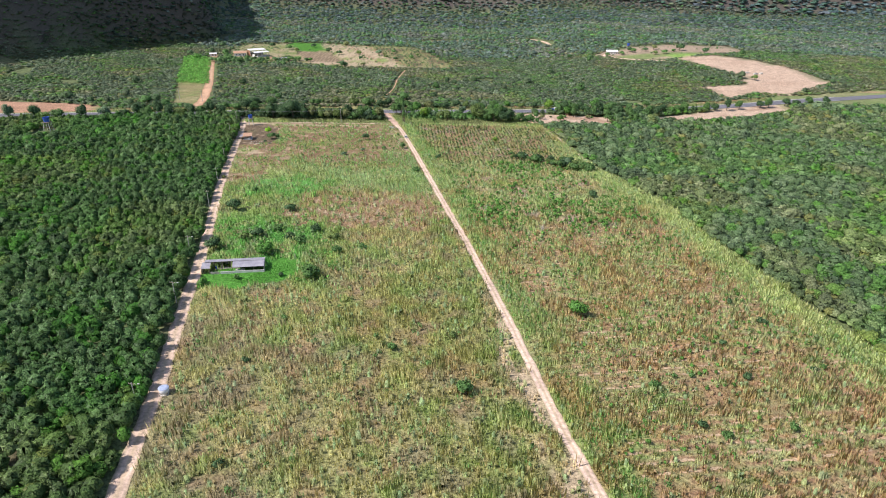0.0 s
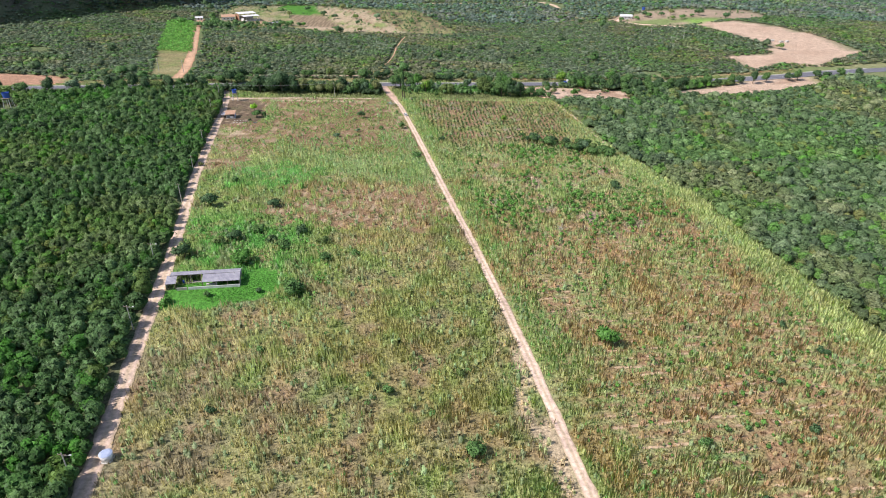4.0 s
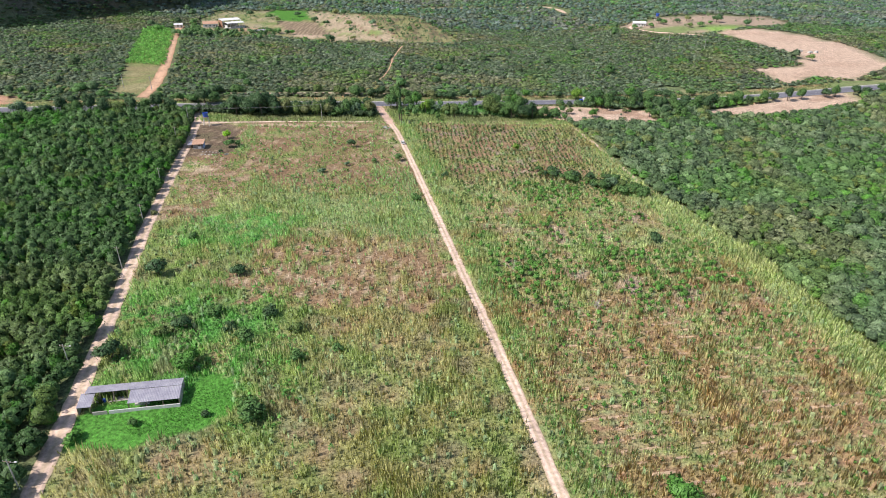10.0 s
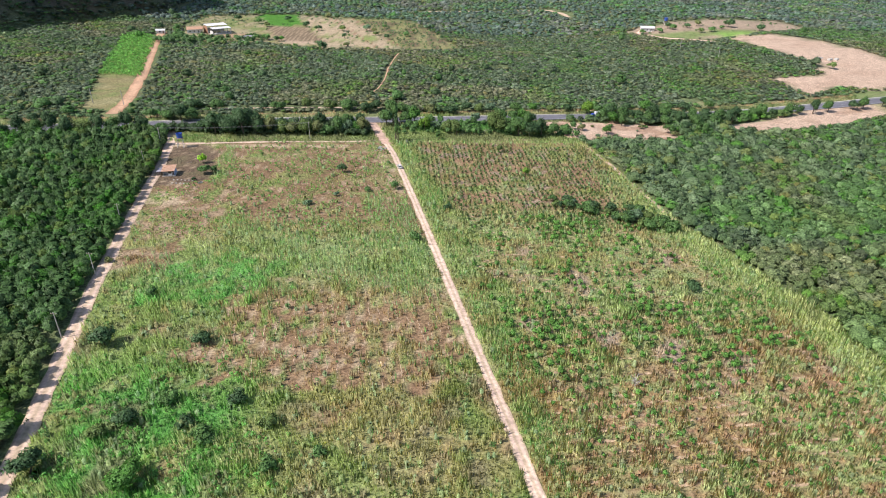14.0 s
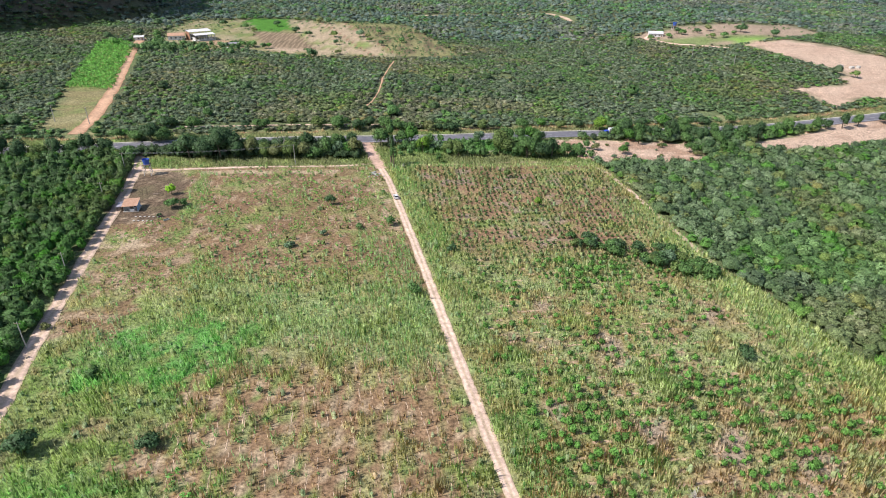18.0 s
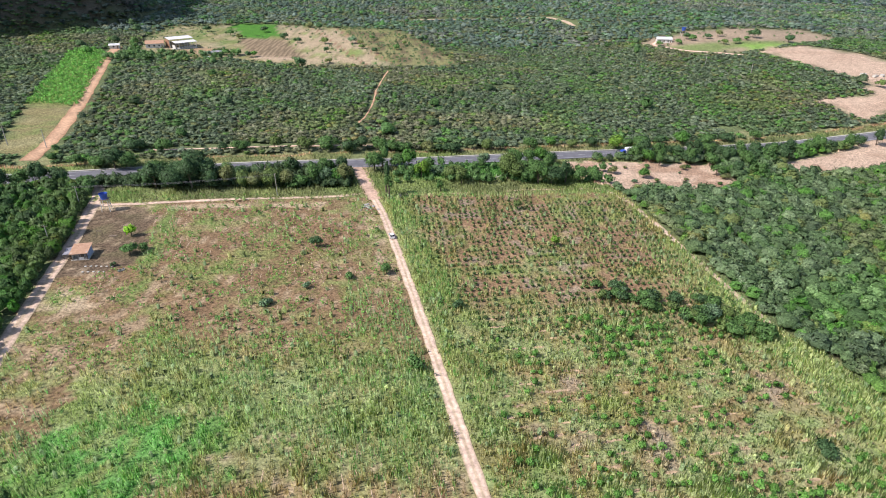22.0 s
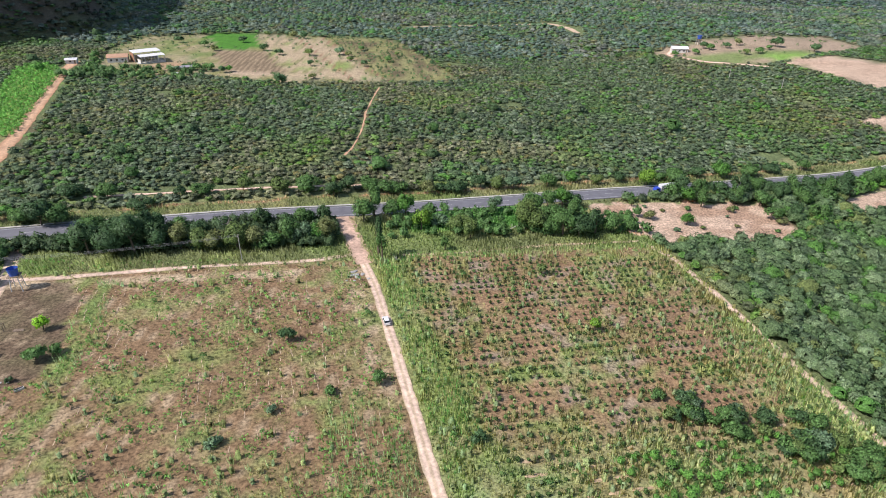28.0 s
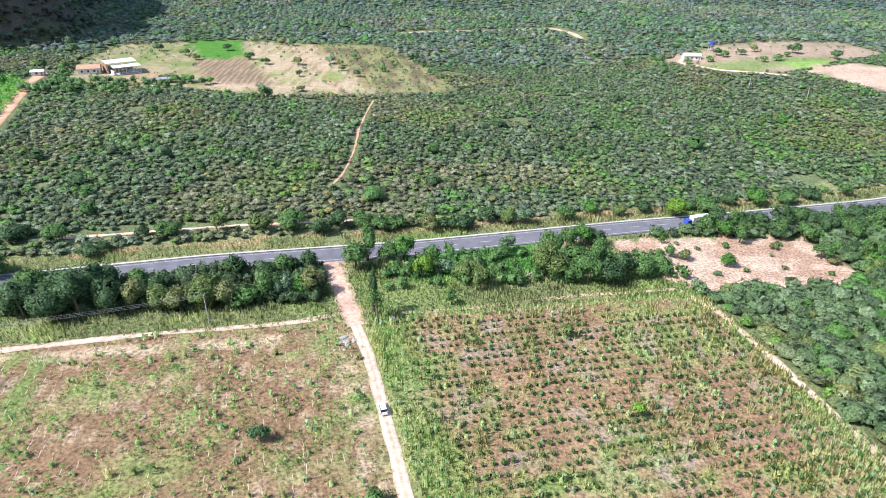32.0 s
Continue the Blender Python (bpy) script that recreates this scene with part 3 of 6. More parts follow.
# ---- woods ----
def crown_template(cards, rng, width=1.0, flat=0.62, size=0.36, up=0.55):
    """Vertices and triangles of a crown of radius 1 standing on z = 0: a dark core and many leaf clusters round it."""
    d = rng.normal(size=(cards, 3))
    d /= np.linalg.norm(d, axis=1)[:, None]
    d[:, 2] = np.where(d[:, 2] < -0.35, -d[:, 2], d[:, 2])
    lump = 0.78 + 0.30 * np.sin(d[:, 0] * 4 + rng.uniform(0, 6)) * np.sin(d[:, 1] * 4 + rng.uniform(0, 6)) + rng.normal(0, 0.09, cards)
    p = d * lump[:, None] * np.array((width, width, flat)) + (0, 0, 0.62 * flat + 0.35)
    nrm = d + rng.normal(0, 0.55, (cards, 3))
    nrm /= np.linalg.norm(nrm, axis=1)[:, None]
    a = np.cross(nrm, rng.normal(size=(cards, 3)))
    a /= np.linalg.norm(a, axis=1)[:, None]
    b = np.cross(nrm, a)
    s = size * rng.uniform(0.6, 1.25, cards)[:, None]
    v = np.stack([p - a * s * 0.9 - b * s * 0.5 - nrm * s * 0.2, p + a * s * 0.9 - b * s * 0.45, p + a * s * 0.1 + b * s * 0.95 - nrm * s * 0.2], 1)
    soft = d + 0.45 * nrm * np.sign((nrm * d).sum(1))[:, None] + (0, 0, up)
    return v.reshape(-1, 3), np.arange(cards * 3).reshape(-1, 3), np.repeat(soft, 3, 0)


def mass_template(rng, flat=0.62, sides=6, rings=((0.62, 0.72), (1.0, 0.12), (0.82, -0.55)), r=0.84):
    """A lumpy closed crown of radius r: rings of uneven points under a top."""
    v, f = [(rng.normal(0, 0.12), rng.normal(0, 0.12), rng.uniform(0.9, 1.1))], []
    for i, (wide, z) in enumerate(rings):
        off = rng.uniform(0, 6.283)
        for k in range(sides):
            a, q = off * (i == 0) + (k + 0.5 * i) * 6.283 / sides, rng.uniform(0.78, 1.2)
            v.append((math.cos(a) * wide * q, math.sin(a) * wide * q, z * rng.uniform(0.8, 1.2) + rng.normal(0, 0.06)))
    for k in range(sides):
        f.append((0, 1 + k, 1 + (k + 1) % sides))
        for i in range(len(rings) - 1):
            p, q = 1 + i * sides, 1 + (i + 1) * sides
            f += [(p + k, q + k, p + (k + 1) % sides), (p + (k + 1) % sides, q + k, q + (k + 1) % sides)]
    v = np.array(v)
    return v * r * (1, 1, flat) + (0, 0, 0.62 * flat + 0.33), np.array(f), v / np.linalg.norm(v, axis=1)[:, None] + (0, 0, 0.4)


def planted(temps, pick, turn, xs, ys, zs, radius, tall, tint):
    """Copies of a few templates at many places, as vertices, faces, tints and normals."""
    V, F, T, N, base = [], [], [], [], 0
    for k, (v, f, *g) in enumerate(temps):
        m = np.where(pick == k)[0]
        if not len(m):
            continue
        c, s = np.cos(turn[m])[:, None], np.sin(turn[m])[:, None]
        X = (v[:, 0] * c - v[:, 1] * s) * radius[m, None] + xs[m, None]
        Y = (v[:, 0] * s + v[:, 1] * c) * radius[m, None] + ys[m, None]
        Z = v[:, 2] * tall[m, None] + zs[m, None]
        V.append(np.stack([X, Y, Z], -1).reshape(-1, 3))
        F.append((f[None] + (np.arange(len(m)) * len(v))[:, None, None] + base).reshape(-1, 3))
        T.append(np.repeat(tint[m], len(v), 0))
        if g:
            g = g[0]
            N.append(np.stack([g[:, 0] * c - g[:, 1] * s, g[:, 0] * s + g[:, 1] * c, g[:, 2] + 0 * c], -1).reshape(-1, 3))
        base += len(m) * len(v)
    return np.concatenate(V), np.concatenate(F), np.concatenate(T), np.concatenate(N) if N else None


def stand(name, xs, ys, radius, height, cards, tint, label, mat=None, seed=1, size=0.36, flat=0.62, kinds=6, mass=6, up=0.55):
    """A wood of many trees as one mesh of leaf sprays, with the closed insides of the crowns as its part."""
    rng = np.random.default_rng(seed)
    temps = [crown_template(cards, rng, 1.0, flat, size, up) for _ in range(kinds)]
    n = len(xs)
    zs, pick, turn = built_land(xs, ys), rng.integers(0, kinds, n), rng.uniform(0, 6.283, n)
    tall = height * rng.uniform(0.8, 1.25, n)
    V, F, T, N = planted(temps, pick, turn, xs, ys, zs, radius, tall, tint)
    wood = new(name, soft_normals(quick_mesh(name, V, F, mat or MAT_TREES, T), N))
    tagged(wood, label, "woodland", kind="stuff")
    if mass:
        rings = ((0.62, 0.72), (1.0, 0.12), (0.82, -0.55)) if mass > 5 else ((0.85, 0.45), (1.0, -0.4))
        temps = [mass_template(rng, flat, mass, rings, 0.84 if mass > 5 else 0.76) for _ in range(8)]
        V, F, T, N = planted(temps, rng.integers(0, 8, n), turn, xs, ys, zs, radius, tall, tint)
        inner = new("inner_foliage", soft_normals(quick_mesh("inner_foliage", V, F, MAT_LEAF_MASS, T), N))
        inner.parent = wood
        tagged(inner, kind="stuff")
    return wood


def scatter(x0, x1, y0, y1, gap, seed):
    """Uneven places about gap metres apart."""
    rng = np.random.default_rng(seed)
    a, b = np.meshgrid(np.arange(x0, x1, gap), np.arange(y0, y1, gap))
    return (a + rng.uniform(-0.48, 0.48, a.shape) * gap).ravel(), (b + rng.uniform(-0.48, 0.48, a.shape) * gap).ravel()


def tree_tints(x, y, seed):
    """Tints of single trees: most green, some grey-green, some fresh and some brownish."""
    rng = np.random.default_rng(seed)
    t = np.ones((len(x), 3)) * rng.uniform(0.85, 1.2, len(x))[:, None] * (0.85 + 0.4 * rough_noise(x, y, 11, seed + 2))[:, None]
    kind = rng.uniform(0, 1, len(x)) + 0.6 * (rough_noise(x, y, 18, seed) - 0.5)
    t[kind < 0.17] *= (1.55, 1.38, 1.6)
    t[(kind > 0.17) & (kind < 0.27)] *= (0.75, 0.72, 0.85)
    dry, fresh = rough_noise(x, y, 48, seed + 7), rough_noise(x, y, 36, seed + 8)
    t = t * (1 + smooth((dry - 0.5) * 6)[:, None] * (np.array((1.34, 1.08, 1.05)) - 1)) * (1 + smooth((fresh - 0.52) * 6)[:, None] * (np.array((0.95, 1.12, 0.82)) - 1))
    t[kind > 0.85] *= (0.92, 1.28, 0.68)
    t[(kind > 0.79) & (kind < 0.85)] *= (1.5, 1.2, 0.95)
    return t


def seen_from_above(x, y, eye_y=-54.0, wide=0.76, slack=48.0):
    """Within the widest fan that the flight looks over."""
    return np.abs(x - 6 - 0.06 * (y - eye_y)) < wide * (y - eye_y) + slack


def open_land(x, y):
    hit = np.zeros(len(x), bool)
    for p in CLEARINGS:
        hit |= inside(x, y, p)
    for pts, w in (([(-150, 404), (-153, 434), (-165, 489), (-187, 572), (-202, 628), (-205, 655)], 6.5), (WOOD_TRAIL, 2.3), (NORTH_PATH, 3.4), ([(35, 875), (51, 883), (100, 905), (155, 921), (200, 910), (211, 870), (211, 832)], 8.5), ([(300, 640), (262, 668), (246, 700), (258, 716)], 4.0)):
        for (ax, ay), (bx, by) in zip(pts, pts[1:]):
            u = np.clip(((x - ax) * (bx - ax) + (y - ay) * (by - ay)) / ((bx - ax) ** 2 + (by - ay) ** 2), 0, 1)
            hit |= np.hypot(x - ax - u * (bx - ax), y - ay - u * (by - ay)) < w
    return hit


def low_wood(name, x0, x1, y0, y1, gap, seed, keep, small, large, tall, cards, size, tone, label, mass=6, up=0.55):
    """Scrub: many small crowns, and here and there a larger one that stands above them."""
    x, y = scatter(x0, x1, y0, y1, gap, seed)
    m = keep(x, y) & ~open_land(x, y) & seen_from_above(x, y)
    x, y = x[m], y[m]
    rng = np.random.default_rng(seed + 50)
    big = rng.uniform(0, 1, len(x)) ** 5 * (0.4 + rough_noise(x, y, 22, seed))
    r = small + (large - small) * np.clip(0.55 * rough_noise(x, y, 7, seed + 3) + 0.9 * big, 0, 1)
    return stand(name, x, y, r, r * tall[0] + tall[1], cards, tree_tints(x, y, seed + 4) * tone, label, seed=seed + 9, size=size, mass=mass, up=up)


# Left of the farm road, right of the fields, beyond the highway, and far off.
def west(x, y):
    return (x < left_x(y) - 2.1) & (y < road_y(x) - 9 - 6 * rough_noise(x, y, 20, 5))


def east(x, y):
    return (x > right_x(y) + 1.2 + 0.5 * (y > 275)) & (y < road_y(x) - 8)


low_wood("wood_west", -190, -40, -20, 400, 2.9, 11, lambda x, y: west(x, y) & (x > left_x(y) - 62), 1.4, 3.0, (0.7, 1.9), 62, 0.25, (0.58, 0.77, 0.45), "dense dark green scrub wood beside the dirt road")
low_wood("wood_west_inner", -440, -40, -20, 400, 3.0, 17, lambda x, y: west(x, y) & (x <= left_x(y) - 62), 1.4, 3.1, (0.9, 0.9), 26, 0.34, (0.58, 0.77, 0.45), "inner part of the dark green scrub wood")
low_wood("wood_east", 98, 260, 40, 480, 3.0, 12, lambda x, y: east(x, y) & (x < right_x(y) + 46 + 44 * (y > 265)), 1.5, 4.0, (0.8, 0.7), 72, 0.23, (1.0, 1.04, 0.86), "mixed green and grey-green scrub wood beside the field")
low_wood("wood_east_inner", 98, 500, 40, 480, 3.2, 18, lambda x, y: east(x, y) & (x >= right_x(y) + 46 + 44 * (y > 265)), 1.5, 4.0, (0.8, 0.7), 22, 0.34, (1.0, 1.04, 0.86), "inner part of the grey-green scrub wood")
low_wood("wood_north", -520, 640, 380, 720, 2.9, 13, lambda x, y: (y > road_y(x) + 13.5 + 6 * rough_noise(x, y, 15, 5)) & (rough_noise(x, y, 30, 27) > 0.2), 1.25, 3.0, (0.45, 0.45), 13, 0.42, (1.16, 1.07, 1.08), "wide green scrub wood beyond the highway", 5, 1.0)
# Blue-heavy tones here paint the haze of distance into the leaf colour.
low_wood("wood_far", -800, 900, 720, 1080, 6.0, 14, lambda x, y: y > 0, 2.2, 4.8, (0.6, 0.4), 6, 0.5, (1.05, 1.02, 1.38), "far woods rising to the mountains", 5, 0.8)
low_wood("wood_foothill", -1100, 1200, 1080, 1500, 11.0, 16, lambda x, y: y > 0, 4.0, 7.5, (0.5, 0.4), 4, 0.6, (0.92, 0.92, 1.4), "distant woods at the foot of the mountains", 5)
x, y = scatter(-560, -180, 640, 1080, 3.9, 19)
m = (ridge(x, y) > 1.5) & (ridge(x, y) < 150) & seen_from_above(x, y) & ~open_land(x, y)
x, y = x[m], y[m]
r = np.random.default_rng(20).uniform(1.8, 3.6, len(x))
# The dark bluish tint puts the hillside's shade into the leaf colour.
stand("wood_hillside", x, y, r, r * 0.7 + 0.5, 8, tree_tints(x, y, 21) * (0.62, 0.6, 0.8), "scrub covering the steep hillside, tinted dark for the hill's shade", seed=22, size=0.45, mass=5)
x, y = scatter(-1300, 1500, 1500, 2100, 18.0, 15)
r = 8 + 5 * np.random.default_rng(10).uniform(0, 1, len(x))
# Tint is bluest on the mountains: air haze put into the leaves.
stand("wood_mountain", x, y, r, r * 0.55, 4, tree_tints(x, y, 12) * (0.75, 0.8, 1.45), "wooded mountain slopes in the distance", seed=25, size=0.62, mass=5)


x, y = scatter(-420, 480, 400, 760, 19.0, 71)
m = (y > road_y(x) + 17) & ~open_land(x, y) & seen_from_above(x, y) & (np.random.default_rng(70).uniform(0, 1, len(x)) < 0.55 * smooth((rough_noise(x, y, 60, 72) - 0.4) * 4) * np.interp(y - road_y(x), [20, 60, 160], [1.4, 0.7, 0.35]))
x, y = x[m], y[m]
rng = np.random.default_rng(73)
r = rng.uniform(2.0, 4.6, len(x)) * rng.uniform(0.7, 1.1, len(x))
stand("wood_tall_trees", x, y, r, r * 0.9 + 1.0, 70, np.ones((len(x), 3)) * rng.uniform(0.75, 1.25, len(x))[:, None] * np.array(((0.9, 1.0, 0.8), (0.85, 1.15, 0.65), (1.1, 1.0, 1.0)))[rng.integers(0, 3, len(x))], "taller trees standing above the scrub wood", seed=74, size=0.24)
x, y = scatter(-560, 660, -120, 700, 9.0, 75)
m = ~seen_from_above(x, y) & ~open_land(x, y) & (west(x, y) | east(x, y) | (y > road_y(x) + 14))
x, y = x[m], y[m]
r = np.random.default_rng(76).uniform(5.0, 7.5, len(x))
stand("wood_outer", x, y, r, r * 0.6, 8, tree_tints(x, y, 77) * 0.75, "outer scrub wood round the farm", seed=78, size=0.6, mass=5)


# ---- grass ----
def grown(x, y, col):
    """Colour of what grows there: on bare soil thin green and straw, not the soil's own colour."""
    brown = smooth((col[:, 0] / col[:, 1] - 1.12) * 6) * np.where(x > track_x(y), 0.15 + 0.65 * smooth((y - 262) / 16), 0.15 + 0.65 * smooth((y - 252) / 16))
    fresh = np.where((x < track_x(y))[:, None], (0.20, 0.275, 0.085), (0.25, 0.275, 0.115))
    return col + (fresh - col) * brown[:, None]


def tufts(name, x, y, tint, height, wide, label, blades=5, seed=1, lean=0.3, mat=None, category="grass"):
    """Tufts of blades as one mesh: each blade one tapering triangle leaning outwards."""
    rng = np.random.default_rng(seed)
    n = len(x)
    a = rng.uniform(0, 6.283, (n, blades))
    out = wide[:, None] * rng.uniform(0.1, 1.2, (n, blades))
    cx, cy = x[:, None] + np.cos(a) * out * 0.5, y[:, None] + np.sin(a) * out * 0.5
    z = land(x, y)[:, None] - 0.05
    h, w = height[:, None] * rng.uniform(0.6, 1.2, (n, blades)), wide[:, None] * rng.uniform(0.07, 0.15, (n, blades))
    b = a + 1.57 + rng.uniform(-0.7, 0.7, (n, blades))
    p0 = np.stack([cx - np.cos(b) * w, cy - np.sin(b) * w, z + 0 * a], -1)
    p1 = np.stack([cx + np.cos(b) * w, cy + np.sin(b) * w, z + 0 * a], -1)
    p2 = np.stack([cx + np.cos(a) * h * lean, cy + np.sin(a) * h * lean, z + h], -1)
    v = np.stack([p0, p1, p2], 2).reshape(-1, 3)
    soft = np.stack([np.cos(a) * 0.45, np.sin(a) * 0.45, 0 * a + 1.0], -1)
    me = soft_normals(quick_mesh(name, v, np.arange(len(v)).reshape(-1, 3), mat or MAT_GRASS, np.repeat(tint, blades * 3, 0)), np.repeat(soft[:, :, None], 3, 2).reshape(-1, 3))
    ob = new(name, me)
    return tagged(ob, label, category, kind="stuff")


x, y = scatter(-112, 172, 36, 388, 1.16, 31)
m = (x > left_x(y) + 2.2) & (x < right_x(y) + 3.5) & ~((np.abs(x - right_x(y)) < 1.5) & (y > 281) & (y < 354)) & (np.abs(x - track_x(y)) > 1.9) & (y < 376 + 0.1 * x) & seen_from_above(x, y)
x, y = x[m], y[m]
col, dens = cover(x, y)
rng = np.random.default_rng(32)
m = rng.uniform(0, 1, len(x)) < dens * 0.95
x, y, col = x[m], y[m], grown(x[m], y[m], col[m])
tall = 0.35 + 1.3 * rough_noise(x, y, 14, 71) ** 2 + 1.0 * smooth((rough_noise(x, y, 4, 74, 2) - 0.5) * 5) + 0.3 * rng.uniform(0, 1, len(x)) + 0.5 * smooth((x - right_x(y) + 15) / 8)
tall = tall * (1 + 0.35 * smooth((250 - y) / 20)) * (1 - 0.55 * (x < track_x(y)) * smooth((y - 268) / 24))
tall = np.where(near_poly(x, y, SHED_LAWN, 3), 0.3, tall)
col = col * (0.74 + 0.5 * rough_noise(x, y, 3.0, 72, 2) + 0.24 * rng.uniform(0, 1, len(x)))[:, None]
tufts("field_grass", x, y, col, tall, 0.8 + 0.4 * tall, "tall uncut grass, green and straw-coloured, covering the fields", 7, 33, 0.2)
# Tall pale stems: along the wood, along the track and in the belt across the left field.
x, y = scatter(-112, 172, 36, 385, 1.15, 37)
rng = np.random.default_rng(38)
gx_, n = x - track_x(y), rough_noise(x, y, 11, 39)
want = 0.85 * smooth((x - right_x(y) + 19) / 6) * smooth((345 - y) / 20) + 0.75 * smooth((2 + 13 * n - gx_ + 4) / 4) * smooth((gx_ - 2.2) / 1.5) * smooth((n - 0.25) * 5)
want = want + 0.65 * (gx_ < -2.5) * smooth((y - 224) / 14) * smooth((290 - y) / 24) * smooth((n - 0.38) * 6) * ~inside(x, y, BARE_SIDE)
want = want + 0.30 * (gx_ > 3) * smooth((n - 0.42) * 6) * (1 - smooth((y - 286) / 14) * smooth((gx_ - 16) / 6) * smooth((right_x(y) - 6 - x) / 5)) + 0.7 * smooth((y - 369 - 0.1 * x) / 4) * (gx_ > 3) + 0.18 * (gx_ < -2.5) * smooth((n - 0.45) * 6) * smooth((295 - y) / 15)
want = want + 0.8 * (np.abs(x + 75 + 0.1 * (y - 340) + 5 * (n - 0.5)) < 3.2) * (y > 316) * (y < 360) * smooth((rough_noise(x, y, 6, 99) - 0.38) * 6)
want = want + 0.6 * (gx_ < -2.5) * (gx_ > -20) * smooth((314 - y) / 14) * smooth((y - 252) / 10) * smooth((n - 0.35) * 6)
m = (rng.uniform(0, 1, len(x)) < want) & (x > left_x(y) + 3) & (x < right_x(y) + 1.0) & (np.abs(gx_) > 2.0) & (y < 376 + 0.1 * x) & ~inside(x, y, SHED_LAWN) & ~inside(x, y, YARD)
x, y, n = x[m], y[m], n[m]
col = np.where((x < track_x(y))[:, None], (0.29, 0.40, 0.19), (0.38, 0.45, 0.20)) * rng.uniform(0.8, 1.2, len(x))[:, None]
green = rng.uniform(0, 1, len(x)) < 0.28 + 0.4 * inside(x, y, EMERALD) + 0.3 * ((x > track_x(y)) & (x < track_x(y) + 22))
col[green] = np.array((0.16, 0.36, 0.10)) * rng.uniform(0.7, 1.2, (green.sum(), 1))
tufts("tall_grass", x, y, col, 1.2 + 1.3 * n * rng.uniform(0.6, 1.4, len(x)), np.full(len(x), 0.7), "tall pale green seeding grass standing in the fields", 6, 40, 0.16)


def tussocks(name, x, y, r, h, tint, label, blades=9, seed=1):
    """Upright clumps of grass: a closed soft body and blades round it."""
    rng = np.random.default_rng(seed)
    temps = []
    for _ in range(6):
        v, f, _ = mass_template(rng, 1.0, 5, ((0.66, 0.55), (0.9, -0.35)), 1.0)
        temps.append((v - (0, 0, v[:, 2].min() + 0.06), f, np.c_[v[:, :2], 0 * v[:, 0] + 0.9]))
    n = len(x)
    V, F, T, N = planted(temps, rng.integers(0, 6, n), rng.uniform(0, 6.283, n), x, y, built_land(x, y), r, h * 0.62, tint)
    body = tagged(new(name, soft_normals(quick_mesh(name, V, F, MAT_GRASS, T), N)), label, "grass", kind="stuff")
    blade = tufts("blades", x, y, tint * 1.08, h * 1.15, r * 2.0, "", blades, seed + 1, 0.16, None, "")
    blade.parent = body
    return body


x, y = scatter(-112, 172, 40, 380, 2.0, 131)
rng = np.random.default_rng(132)
tx, rx = track_x(y), right_x(y)
left = x < tx
patch, spot = rough_noise(x, y, 13, 133), rough_noise(x, y, 5, 134, 2)
want = np.where(left, np.interp(y, [40, 140, 200, 262, 300], [0.62, 0.60, 0.62, 0.60, 0.10]), np.interp(y, [40, 150, 200, 280, 300], [0.42, 0.5, 0.5, 0.5, 0.24]))
want = want * smooth((0.45 * patch + 0.55 * spot - 0.30) * 5) + 0.5 * smooth((x - rx + 17) / 6) * smooth((345 - y) / 15) + 0.45 * ~left * smooth((tx + 11 - x) / 4) * smooth((spot - 0.35) * 5)
want = want * (1 - left * (0.85 * near_poly(x, y, BROWN_PATCH, 9) + 0.9 * near_poly(x, y, BARE_SIDE, 9)).clip(0, 1))
m = (rng.uniform(0, 1, len(x)) < want) & (x > left_x(y) + 3.4) & (x < rx + 0.5) & (np.abs(x - tx) > 2.6) & (y < 374 + 0.1 * x) & ~near_poly(x, y, SHED_LAWN, 1) & ~inside(x, y, YARD) & (np.hypot((x + 59) / 1.5, y - 149) > 9.5)
x, y, left, patch, spot = x[m], y[m], left[m], patch[m], spot[m]
# In the field on the side of the sown rows they stand in lines across the slope.
line = np.round((y - 0.13 * x) / 3.5) * 3.5 + 0.13 * x + rng.normal(0, 0.45, len(x))
y = np.where(left | (x > right_x(y) - 16), y, line)
h = (0.9 + 1.7 * rough_noise(x, y, 9, 135)) * rng.uniform(0.7, 1.3, len(x))
r = (0.32 + 0.12 * h) * rng.uniform(0.8, 1.3, len(x))
col = grown(x, y, cover(x, y)[0])
fresh = smooth((rough_noise(x, y, 8, 136) + 0.25 * rng.uniform(-1, 1, len(x)) - 0.42) * 5)[:, None]
col = col * (1 - 0.75 * fresh) + (np.array((0.27, 0.35, 0.15)) * 0.75) * fresh
blue = (rng.uniform(0, 1, len(x)) < 0.22)[:, None] * np.ones(3)
col = col * (1 - 0.6 * blue) + np.array((0.23, 0.34, 0.18)) * 0.6 * blue
col = col * rng.uniform(0.75, 1.15, (len(x), 1))
tussocks("grass_tussocks", x, y, r, h, col, "upright clumps of green and straw-coloured grass in the fields", 8, 137)
x, y = scatter(-60, 180, -80, 36, 2.0, 51)
m = (x > left_x(y) + 2.2) & (x < right_x(y)) & (np.abs(x - track_x(y)) > 2)
x, y = x[m], y[m]
tufts("near_grass", x, y, cover(x, y)[0], np.full(len(x), 0.9), np.full(len(x), 1.4), "rough grass at the near end of the fields", 6, 52)
x, y = scatter(-230, 340, 340, 520, 1.2, 34)
off = y - road_y(x)
m = (np.abs(off) > 6.6) & (((off < 0) & (y > 374.5 + 0.1 * x) & (x > -108) & (x < 106)) | ((off > 0) & (off < 15)) | ((off < 0) & (off > -14))) & (np.abs(x - track_x(y)) > 2.6) & ~open_land(x, y)
x, y = x[m], y[m]
col, dens = cover(x, y)
tall = 0.6 + 2.2 * rough_noise(x, y, 10, 73) ** 2
rng = np.random.default_rng(35)
